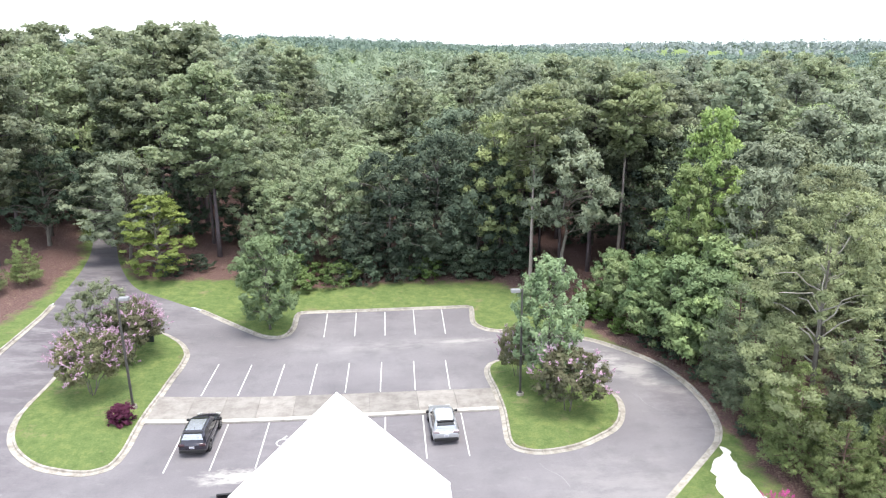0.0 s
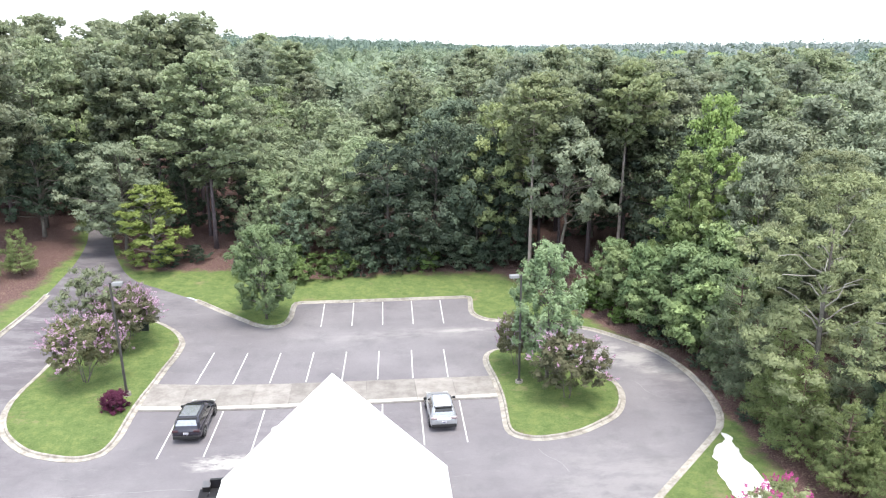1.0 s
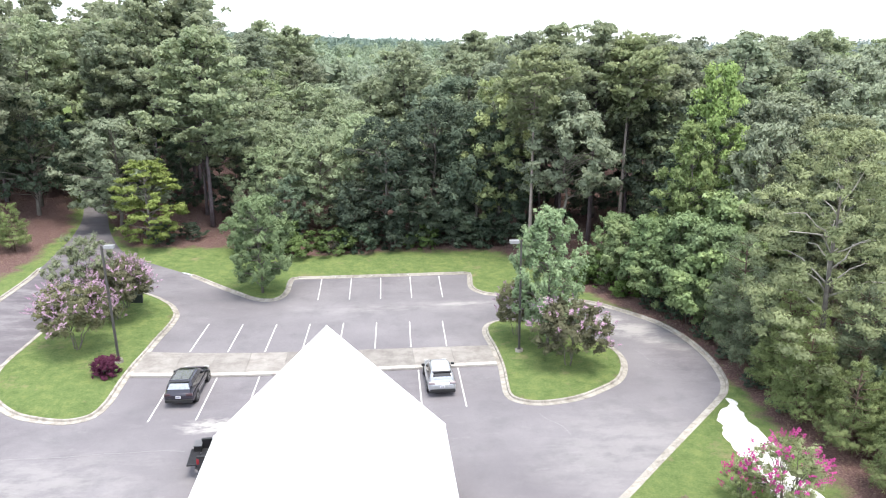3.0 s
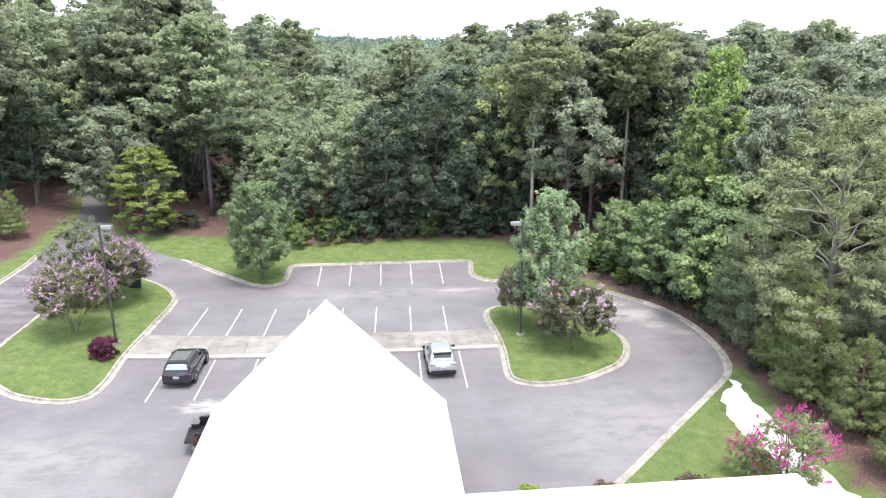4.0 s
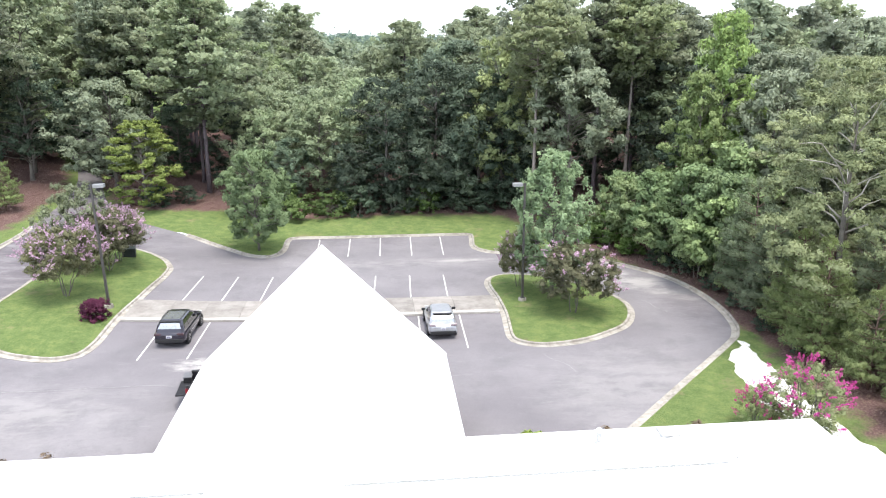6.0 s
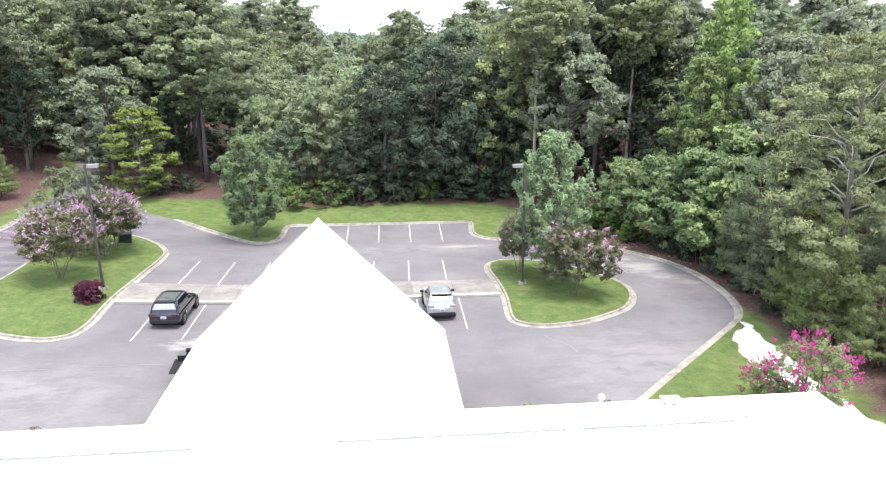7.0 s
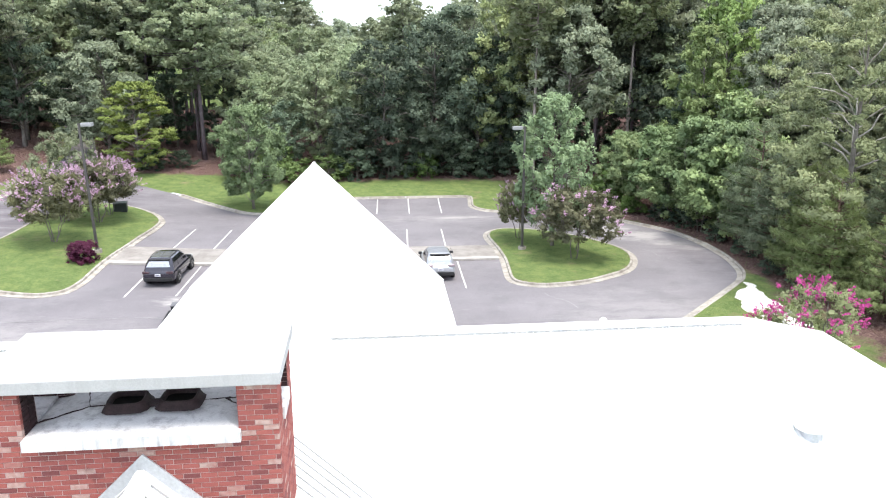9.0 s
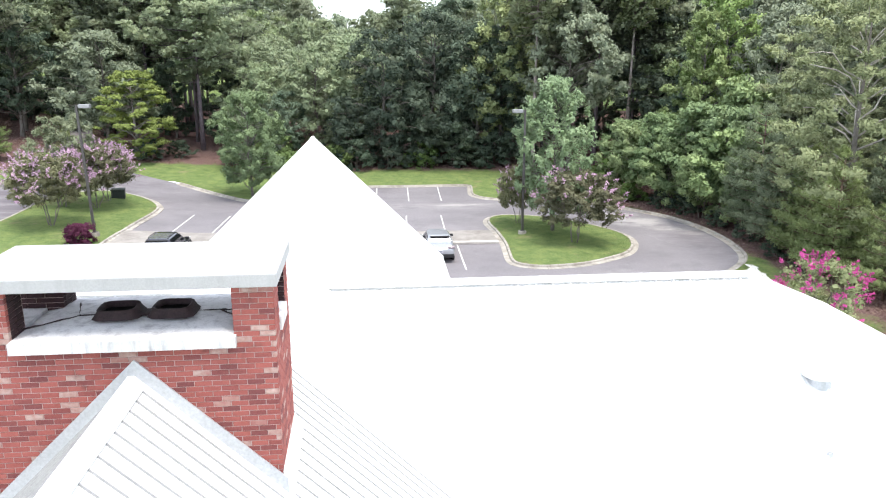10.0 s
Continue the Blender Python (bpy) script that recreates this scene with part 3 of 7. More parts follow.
for line, what in zip(ISLANDS, ("west", "east")):
    kerb("kerb_island_" + what, line, True, -1 if signed_area(line) > 0 else 1, "pale concrete kerb round a grass island")


# ---------------------------------------------------------------- stripes and pavement
def stripe(x0, y0, x1, y1, w=0.095, parent=parking_lot):
    d = Vector((x1 - x0, y1 - y0))
    s = Vector((-d.y, d.x)).normalized() * w / 2
    n = max(2, int(d.length / 0.8))
    verts, faces = [], []
    for i in range(n + 1):
        p = Vector((x0, y0)) + d * i / n
        for q in (p + s, p - s):
            verts.append((q.x, q.y, height(q.x, q.y) + 0.012))
    for i in range(n):
        faces.append((2 * i, 2 * i + 1, 2 * i + 3, 2 * i + 2))
    return mesh_object("painted_stripe", verts, faces, PAINT, parent)


for k in range(8):
    stripe(-13.8 + 2.69 * k, 52.85 - 0.06 * k, -13.52 + 2.685 * k, 58.6 - 0.12 * k)
for k in range(5):
    stripe(-5.18 + 2.783 * k, 64.1 - 0.08 * k, -5.1 + 2.835 * k, 69.9)
for x in (-14.08, -11.28, -8.46, -5.74, -3.02, -0.3, 2.39, 5.17):
    stripe(x, 42.6, x + 0.2, 48.45)
# the remains of a painted round symbol on a bay
verts, faces = [], []
for k in range(11):
    a = math.pi * (0.35 + 1.35 * k / 10)
    for r in (0.42, 0.52):
        px, py = -7.0 + r * math.cos(a), 45.6 + r * math.sin(a)
        verts.append((px, py, height(px, py) + 0.012))
    if k:
        faces.append((2 * k - 2, 2 * k - 1, 2 * k + 1, 2 * k))
mesh_object("painted_marking", verts, faces, PAINT, parking_lot)
stripe(-7.1, 46.05, -6.85, 46.5, 0.14)
# a tar seam across the aisle
seam_mat = plain("tar_seam", (0.29, 0.28, 0.285), 0.9)
for x0, y0, x1, y1 in ((-27, 38.8, -15.5, 39.3), (-15.5, 39.3, -11.0, 39.1), (9.5, 41.3, 10.8, 38.6), (18.8, 50.2, 19.6, 47.5)):
    for k in range(6):
        p, q = k / 6, (k + 1) / 6
        bow = lambda u: 0.07 * math.hypot(x1 - x0, y1 - y0) ** 0.5 * math.sin(u * 7.3 + x0)
        s = stripe(x0 + (x1 - x0) * p + bow(p), y0 + (y1 - y0) * p + bow(p) * 0.5, x0 + (x1 - x0) * q + bow(q), y0 + (y1 - y0) * q + bow(q) * 0.5, 0.03)
        s.name, s.data.materials[0] = "crack_seal", seam_mat

pavement = tagged(empty("pavement"), "stained concrete pavement of square slabs between two bay rows", "pavement", kind="structure")


def slab(x0, x1, y0a, y1a, y0b, y1b, name, lift, depth=0.14):
    verts = []
    g = 0.005
    for x, ya, yb in ((x0 + g, y0a, y1a), (x1 - g, y0b, y1b)):
        for y in (ya, yb):
            verts.append((x, y, height(x, y) + lift))
            verts.append((x, y, height(x, y) + lift - depth))
    b = bmesh.new()
    v = [b.verts.new(p) for p in verts]
    for q in ((0, 4, 6, 2), (1, 3, 7, 5), (0, 1, 5, 4), (2, 6, 7, 3), (0, 2, 3, 1), (4, 5, 7, 6)):
        b.faces.new([v[i] for i in q])
    bmesh.ops.bevel(b, geom=list(b.edges), offset=0.006, segments=1, affect="EDGES")
    return part(name, b, EDGE if name == "edge_stone" else SLAB, pavement)


PAVE_X = [-16.72, -14.1, -11.75, -9.3, -6.7, -4.0, -1.2, 2.4, 5.25, 8.18]
for xa, xb in zip(PAVE_X, PAVE_X[1:]):
    back = lambda x: 52.4 - (x + 16.2) * 0.018
    slab(xa, xb, 49.0, back(xa), 49.0, back(xb), "paving_slab", 0.14 + random.uniform(-0.006, 0.006))
for xa, xb in zip(PAVE_X, PAVE_X[1:]):
    slab(xa, xb, 48.5, 48.985, 48.5, 48.985, "edge_stone", 0.15)

# white gravel path beside the turning curve
path_line = rounded([(21.95, 41.75), (22.2, 41.2), (21.9, 40.3), (21.65, 39.4), (21.7, 37.4), (21.65, 35.6), (21.3, 33.4), (21.4, 30.0), (21.6, 27.0), (18.7, 27.0), (18.8, 30.0), (18.95, 32.3), (19.1, 35.0), (19.25, 36.6), (19.5, 37.9), (19.85, 39.2), (20.35, 39.9), (21.4, 40.9)], True, 0.3)
path_line = [(x + 0.4 * noise.noise(Vector((x * 1.3, y * 1.3, 3))) + 0.15 * noise.noise(Vector((x * 4, y * 4, 3))), y + 0.4 * noise.noise(Vector((x * 1.3, y * 1.3, 9)))) for x, y in path_line]
gravel = filled("gravel_path", path_line, [(x + 0.1, y) for x in np.arange(18, 24, 0.7) for y in np.arange(26, 43, 0.7) if in_poly(x, y, path_line)], SAND, 0.15, lambda x, y: in_poly(x, y, path_line))
tagged(gravel, "patchy white gravel path at the edge of the lawn", "path", kind="structure")

# ---------------------------------------------------------------- the building
EAVE_Y, BACK_Y, RIDGE_Y, RIDGE_Z, EAVE_Z = 27.35, 9.05, 18.2, 6.85, 2.62
EAST_X, WEST_X, HIP = 17.2, -42.0, 8.6
WING_SLOPE, WING_HALF, WING_TOP = 0.972, 5.86, 8.45


def wing_x(y):
    """The ridge of the cross wing, a little askew."""
    return -3.33 + (y - 10.0) * 0.0192


def wing_top(y):
    """The height of the wing's ridge, which drops a little behind the chimney."""
    return WING_TOP - 0.13 * max(0.0, min(1.0, (11.62 - y) / 1.52))


building = tagged(empty("building"), "brick building under a sun-bleached white standing-seam metal roof", "building")


def sheet(name, corners, mat, parent, thick=0.1, label=""):
    """A flat board with these corners as its upper face."""
    n = len(corners)
    up = (Vector(corners[1]) - Vector(corners[0])).cross(Vector(corners[2]) - Vector(corners[0])).normalized()
    if up.z < 0:
        corners = corners[::-1]
        up = -up
    verts = [tuple(Vector(c)) for c in corners] + [tuple(Vector(c) - up * thick) for c in corners]
    faces = [tuple(range(n)), tuple(range(n, 2 * n))[::-1]] + [(i, i + n, (i + 1) % n + n, (i + 1) % n) for i in range(n)]
    return mesh_object(name, verts, faces, mat, parent, label)


def rib(a, b, up, parent, w=0.015, h=0.04, mat=ROOF):
    """One standing seam from a down to b."""
    a, b, up = Vector(a), Vector(b), Vector(up)
    side = (b - a).cross(up).normalized() * w
    verts = []
    for p in (a, b):
        for q in (p - side, p + side, p + side * 0.6 + up * h, p - side * 0.6 + up * h):
            verts.append(tuple(q))
    return mesh_object("standing_seam", verts, [(0, 1, 5, 4), (1, 2, 6, 5), (2, 3, 7, 6), (3, 0, 4, 7), (3, 2, 1, 0), (4, 5, 6, 7)], mat, parent)


roof = part("roof", bmesh.new(), ROOF, building)
east_ridge, west_ridge = EAST_X - HIP, WEST_X + HIP
front = sheet("roof_slope", [(WEST_X, EAVE_Y, EAVE_Z), (EAST_X, EAVE_Y, EAVE_Z), (east_ridge, RIDGE_Y, RIDGE_Z), (west_ridge, RIDGE_Y, RIDGE_Z)], ROOF, roof)
rear = sheet("roof_slope", [(EAST_X, BACK_Y, EAVE_Z), (WEST_X, BACK_Y, EAVE_Z), (west_ridge, RIDGE_Y, RIDGE_Z), (east_ridge, RIDGE_Y, RIDGE_Z)], ROOF, roof)
east = sheet("roof_slope", [(EAST_X, EAVE_Y, EAVE_Z), (EAST_X, BACK_Y, EAVE_Z), (east_ridge, RIDGE_Y, RIDGE_Z)], ROOF, roof)
sheet("roof_slope", [(WEST_X, BACK_Y, EAVE_Z), (WEST_X, EAVE_Y, EAVE_Z), (west_ridge, RIDGE_Y, RIDGE_Z)], ROOF, roof)
fall = (RIDGE_Z - EAVE_Z) / (EAVE_Y - RIDGE_Y)
n_front = Vector((0, fall, 1)).normalized()
n_rear = Vector((0, -fall, 1)).normalized()
n_east = Vector((fall * (EAVE_Y - RIDGE_Y) / HIP, 0, 1)).normalized()
x = -16.0
while x < EAST_X - 0.3:
    run = 1.0 if x < east_ridge else (EAST_X - x) / HIP
    top_z = EAVE_Z + (RIDGE_Z - EAVE_Z) * run
    dist = (EAVE_Y - RIDGE_Y) * run
    z_wing = WING_TOP - abs(x - wing_x(RIDGE_Y)) * WING_SLOPE
    lo_run = max(0.0, (z_wing - EAVE_Z) / (RIDGE_Z - EAVE_Z))
    if lo_run < run - 0.03:
        top = run
        rib((x, EAVE_Y - (EAVE_Y - RIDGE_Y) * top, top_z), (x, EAVE_Y, EAVE_Z), n_front, roof) if lo_run == 0 else None
        rib((x, BACK_Y + (RIDGE_Y - BACK_Y) * top, top_z), (x, BACK_Y, EAVE_Z), n_rear, roof) if lo_run == 0 else None
    x += 0.42
y = BACK_Y + 0.4
while y < EAVE_Y - 0.2:
    run = 1 - abs(y - RIDGE_Y) / (RIDGE_Y - BACK_Y)
    rib((EAST_X - HIP * run, y, EAVE_Z + (RIDGE_Z - EAVE_Z) * run), (EAST_X, y, EAVE_Z), n_east, roof)
    y += 0.42


def ridge_cap(a, b, parent, w=0.2, drop=0.07, lift=0.055):
    """A folded cap whose lower edges stand off the sheets, leaving a thin gap between the seams."""
    a, b = Vector(a), Vector(b)
    t = (b - a).normalized()
    s = t.cross(Vector((0, 0, 1))).normalized() * w
    top = Vector((0, 0, lift + 0.03))
    verts = []
    for p in (a, b):
        for q in (p - s + Vector((0, 0, lift - drop)), p + top, p + s + Vector((0, 0, lift - drop)), p + s + Vector((0, 0, lift - drop - 0.02)), p + top - Vector((0, 0, 0.02)), p - s + Vector((0, 0, lift - drop - 0.02))):
            verts.append(tuple(q))
    faces = [(0, 1, 7, 6), (1, 2, 8, 7), (2, 3, 9, 8), (3, 4, 10, 9), (4, 5, 11, 10), (5, 0, 6, 11), (5, 4, 3, 2, 1, 0), (6, 7, 8, 9, 10, 11)]
    return mesh_object("ridge_cap", verts, faces, ROOF, parent)


def gap_line(a, b, parent, lift, dash=0.36, gap=0.06, half=0.008):
    """Grey strips that draw the shade under the edge of a ridge cap, one between each pair of seams."""
    a, b = Vector(a), Vector(b)
    t = (b - a).normalized()
    n, length = 0, (b - a).length
    s = t.cross(Vector((0, 0, 1))).normalized()
    at = 0.0
    while at < length:
        p, q = a + t * at, a + t * min(at + dash, length)
        verts = []
        for v in (p, q):
            verts += [tuple(v + Vector((0, 0, lift - 0.005))), tuple(v + Vector((0, 0, lift + 0.005)))]
        o = s * half
        verts = [tuple(Vector(v) + o) for v in verts] + [tuple(Vector(v) - o) for v in verts]
        mesh_object("gap_shade_strip", verts, [(0, 1, 3, 2), (4, 6, 7, 5), (0, 4, 5, 1), (2, 3, 7, 6), (1, 5, 7, 3), (0, 2, 6, 4)], SEAMGAP, parent)
        at += dash + gap


half_top = (WING_TOP - RIDGE_Z) / WING_SLOPE
ridge_cap((wing_x(RIDGE_Y) + half_top - 0.1, RIDGE_Y, RIDGE_Z), (east_ridge, RIDGE_Y, RIDGE_Z), roof)
ridge_cap((-18.0, RIDGE_Y, RIDGE_Z), (wing_x(RIDGE_Y) - half_top + 0.1, RIDGE_Y, RIDGE_Z), roof)
gap_line((wing_x(RIDGE_Y) + half_top + 0.1, RIDGE_Y - 0.21, RIDGE_Z + 0.0), (east_ridge - 0.1, RIDGE_Y - 0.21, RIDGE_Z), roof, -0.055)
gap_line((-12.0, RIDGE_Y - 0.21, RIDGE_Z), (wing_x(RIDGE_Y) - half_top - 0.1, RIDGE_Y - 0.21, RIDGE_Z), roof, -0.055)
for sy in (EAVE_Y, BACK_Y):
    a, b = Vector((east_ridge, RIDGE_Y, RIDGE_Z)), Vector((EAST_X, sy, EAVE_Z))
    ridge_cap(a, b, roof, 0.16)
    off = Vector((0, -0.2, -0.075)) if sy == BACK_Y else Vector((0.13, -0.11, -0.05))
    gap_line(a + off, b + off, roof, 0.032, 0.36, 0.06, 0.013)
# gutters along the eaves
for nm, x0, x1, y0, y1 in (("gutter", WEST_X, wing_x(EAVE_Y) - WING_HALF, EAVE_Y + 0.002, EAVE_Y + 0.12), ("gutter", wing_x(EAVE_Y) + WING_HALF, EAST_X + 0.12, EAVE_Y + 0.002, EAVE_Y + 0.12),
                           ("gutter", EAST_X + 0.002, EAST_X + 0.12, BACK_Y, EAVE_Y), ("gutter", WEST_X, EAST_X, BACK_Y - 0.12, BACK_Y - 0.002)):
    box_part(nm, SOFFIT, roof, x0, x1, y0, y1, EAVE_Z - 0.14, EAVE_Z + 0.01, 0.015)
# walls under the eaves
for x0, x1, y0, y1 in ((WEST_X + 0.7, EAST_X - 0.7, EAVE_Y - 0.95, EAVE_Y - 0.7), (WEST_X + 0.7, EAST_X - 0.7, BACK_Y + 0.7, BACK_Y + 0.95),
                       (EAST_X - 0.95, EAST_X - 0.7, BACK_Y + 0.95, EAVE_Y - 0.95), (WEST_X + 0.7, WEST_X + 0.95, BACK_Y + 0.95, EAVE_Y - 0.95)):
    box_part("wall", WALLBRICK, building, x0, x1, y0, y1, -0.1, EAVE_Z - 0.1)
box_part("soffit", SOFFIT, building, WEST_X + 0.1, EAST_X - 0.1, BACK_Y + 0.1, EAVE_Y - 0.1, EAVE_Z - 0.2, EAVE_Z - 0.12)

# the cross wing, whose ridge runs from the back over the main ridge to the front gable
WING_Y0, WING_Y1 = 1.0, 35.47
wing_eave = WING_TOP - WING_HALF * WING_SLOPE
wing = part("wing_roof", bmesh.new(), ROOF, building)
CH_X0, CH_X1, CH_Y0, CH_Y1 = -5.12, -1.70, 10.1, 11.62
for side in (-1, 1):
    for ya, yb in ((WING_Y0, 10.1), (10.1, 11.62), (11.62, WING_Y1)):
        drop = WING_HALF * WING_SLOPE
        sheet("roof_slope", [(wing_x(ya), ya, wing_top(ya)), (wing_x(yb), yb, wing_top(yb)),
                             (wing_x(yb) + side * WING_HALF, yb, wing_top(yb) - drop), (wing_x(ya) + side * WING_HALF, ya, wing_top(ya) - drop)], ROOF, wing, 0.12)
    up = Vector((side * WING_SLOPE, 0, 1)).normalized()
    y = 4.2
    while y < WING_Y1 - 0.1:
        if BACK_Y < y < EAVE_Y:
            main_z = EAVE_Z + (RIDGE_Z - EAVE_Z) * (1 - abs(y - RIDGE_Y) / (RIDGE_Y - BACK_Y))
            reach = (wing_top(y) - main_z) / WING_SLOPE
        else:
            reach = WING_HALF
        from_x = 0.12
        if CH_Y0 - 0.05 < y < CH_Y1 + 0.05:
            from_x = (CH_X1 - wing_x(y)) + 0.12 if side > 0 else (wing_x(y) - CH_X0) + 0.12
        # shade-grey seams up to just past the chimney, plain roof metal beyond
        if reach > from_x + 0.1:
            rib((wing_x(y) + side * from_x, y, wing_top(y) - from_x * WING_SLOPE), (wing_x(y) + side * reach, y, wing_top(y) - reach * WING_SLOPE), up, wing, 0.009, 0.022, SEAM_SHADE if y < 13.2 else ROOF)
        y += 0.237
    # rake board of the gable
    sheet("rake_trim", [(wing_x(WING_Y1), WING_Y1 - 0.14, WING_TOP + 0.05), (wing_x(WING_Y1), WING_Y1 + 0.03, WING_TOP + 0.05),
                        (wing_x(WING_Y1) + side * (WING_HALF + 0.04), WING_Y1 + 0.03, wing_eave + 0.02), (wing_x(WING_Y1) + side * (WING_HALF + 0.04), WING_Y1 - 0.14, wing_eave + 0.02)], ROOF, wing, 0.2)
    # front columns of the porch
    px = wing_x(34) + side * 5.2
    box_part("porch_column", SOFFIT, building, px - 0.25, px + 0.25, 34.3, 34.8, -0.02, wing_eave + 0.3, 0.02)
    box_part("wing_wall", WALLBRICK, building, wing_x(6) + side * 5.2 - 0.12, wing_x(6) + side * 5.2 + 0.12, 1.6, BACK_Y + 0.6, -0.1, wing_eave + 0.4)
gable = [(wing_x(34.9) - 5.3, 34.9, wing_eave + 0.2), (wing_x(34.9) + 5.3, 34.9, wing_eave + 0.2), (wing_x(34.9), 34.9, WING_TOP - 0.2)]
mesh_object("gable_wall", [*gable, *[(a, b - 0.15, c) for a, b, c in gable]], [(0, 1, 2)[::-1], (3, 4, 5), (0, 3, 4, 1)[::-1], (1, 4, 5, 2)[::-1], (2, 5, 3, 0)[::-1]], SOFFIT, building)
gable = [(wing_x(1.5) - 5.3, 1.5, -0.1), (wing_x(1.5) + 5.3, 1.5, -0.1), (wing_x(1.5) + 5.3, 1.5, wing_eave + 0.4), (wing_x(1.5), 1.5, WING_TOP - 0.2), (wing_x(1.5) - 5.3, 1.5, wing_eave + 0.4)]
mesh_object("gable_wall", [*gable, *[(a, b + 0.15, c) for a, b, c in gable]], [(0, 1, 2, 3, 4), (9, 8, 7, 6, 5)] + [(i, i + 5, (i + 1) % 5 + 5, (i + 1) % 5) for i in range(5)], WALLBRICK, building)
# the ridge cap of the wing, in lengths, broken by the chimney
for y0, y1 in ((1.0, 4.1), (4.11, 7.1), (7.11, CH_Y0 - 0.14), (CH_Y1 + 0.1, 15.0), (15.01, 19.0), (19.01, 23.0), (23.01, 27.0), (27.01, 31.0), (31.01, 35.4)):
    b = bmesh.new()
    ring = []
    for yy in (y0, y1):
        row = []
        for o, z in ((-0.17, -0.14), (-0.1, -0.015), (-0.05, 0.045), (0.05, 0.045), (0.1, -0.015), (0.17, -0.14)):
            row.append(b.verts.new((wing_x(yy) + o * 0.8, yy, wing_top(yy) + z * 0.8 + 0.02)))
        ring.append(row)
    for i in range(5):
        b.faces.new((ring[0][i], ring[0][i + 1], ring[1][i + 1], ring[1][i]))
    b.faces.new(ring[0][::-1])
    b.faces.new(ring[1])
    part("ridge_cap", b, ROOF, wing)

# roof fittings
pipe_vent = tagged(empty("vent_pipe", pose(6.72, 22.9, 0)), "white plastic vent pipe with a cap standing on the roof", "vent")
pz = RIDGE_Z - (22.9 - RIDGE_Y) * fall


def cylinder(bm, r0, r1, z0, z1, sides=16, x=0, y=0):
    made = bmesh.ops.create_cone(bm, cap_ends=True, segments=sides, radius1=r0, radius2=r1, depth=z1 - z0)["verts"]
    bmesh.ops.translate(bm, vec=(x, y, (z0 + z1) / 2), verts=made)
    return bm


part("pipe", cylinder(bmesh.new(), 0.075, 0.07, pz - 0.15, pz + 0.5), PIPE, pipe_vent, smooth_faces=True)
b = cylinder(bmesh.new(), 0.12, 0.11, pz + 0.44, pz + 0.53)
cylinder(b, 0.11, 0.05, pz + 0.53, pz + 0.58)
part("cap", b, SOFFIT, pipe_vent)
part("collar", cylinder(bmesh.new(), 0.17, 0.085, pz - 0.05, pz + 0.1), FLASHING, pipe_vent)

box_vent = tagged(empty("roof_vent", pose(9.55, 23.9, RIDGE_Z - (23.9 - RIDGE_Y) * fall)), "low square metal roof vent with a domed lid", "vent")
part("base", box(bmesh.new(), -0.2, 0.2, -0.2, 0.2, -0.1, 0.16), FLASHING, box_vent)
part("lid", box(bmesh.new(), -0.34, 0.34, -0.3, 0.3, 0.16, 0.25, 0.03), PIPE, box_vent)

dome = tagged(empty("dome_vent", pose(8.72, 15.1, RIDGE_Z - (RIDGE_Y - 15.1) * fall)), "round white mushroom roof vent with a grey throat", "vent")
part("throat", cylinder(bmesh.new(), 0.25, 0.22, -0.12, 0.14), FLASHING, dome)
b = bmesh.new()
bmesh.ops.create_uvsphere(b, u_segments=24, v_segments=12, radius=0.36)
bmesh.ops.scale(b, vec=(1, 1, 0.4), verts=b.verts)
bmesh.ops.translate(b, vec=(0, 0, 0.17), verts=b.verts)
bmesh.ops.bisect_plane(b, geom=b.verts[:] + b.edges[:] + b.faces[:], plane_co=(0, 0, 0.13), plane_no=(0, 0, -1), clear_outer=True)
bmesh.ops.holes_fill(b, edges=[e for e in b.edges if e.is_boundary])
part("hood", b, SOFFIT, dome, smooth_faces=True)

clip = tagged(empty("roof_bracket", pose(8.0, 13.45, RIDGE_Z - (RIDGE_Y - 13.45) * fall)), "small bent grey metal bracket on the roof", "bracket")
part("plate", box(bmesh.new(), -0.05, 0.05, -0.03, 0.03, 0.0, 0.1), FLASHING, clip)
part("tab", box(bmesh.new(), -0.09, 0.02, -0.012, 0.012, 0.07, 0.1), FLASHING, clip)

# ---------------------------------------------------------------- the chimney
CROWN_Z, CAP_Z0, CAP_Z1 = 8.84, 9.37, 9.53
chimney = tagged(empty("chimney", pose(0, 0, 0)), "red brick chimney with lime smears and concrete crown and cap", "chimney")
PW = 0.46
pillars = [(CH_X0, CH_X0 + PW, CH_Y0, CH_Y0 + 0.44), (CH_X1 - PW - 0.02, CH_X1, CH_Y0, CH_Y0 + 0.44), (CH_X0, CH_X0 + PW + 0.2, CH_Y1 - 0.44, CH_Y1), (CH_X1 - PW, CH_X1, CH_Y1 - 0.44, CH_Y1)]
INSET = 0.007
core = box(bmesh.new(), CH_X0 + INSET, CH_X1 - INSET, CH_Y0 + INSET, CH_Y1 - INSET, 4.8, CROWN_Z - 0.19)
for x0, x1, y0, y1 in pillars:
    box(core, x0 + INSET, x1 - INSET, y0 + INSET, y1 - INSET, CROWN_Z - 0.188, CAP_Z0 - 0.002)
part("mortar_core", core, MORTAR, chimney)
part("cap", box(bmesh.new(), CH_X0 - 0.05, CH_X1 + 0.05, CH_Y0 - 0.06, CH_Y1 + 0.06, CAP_Z0, CAP_Z1, 0.012), CAPSLAB, chimney, "pale weathered concrete cap slab")
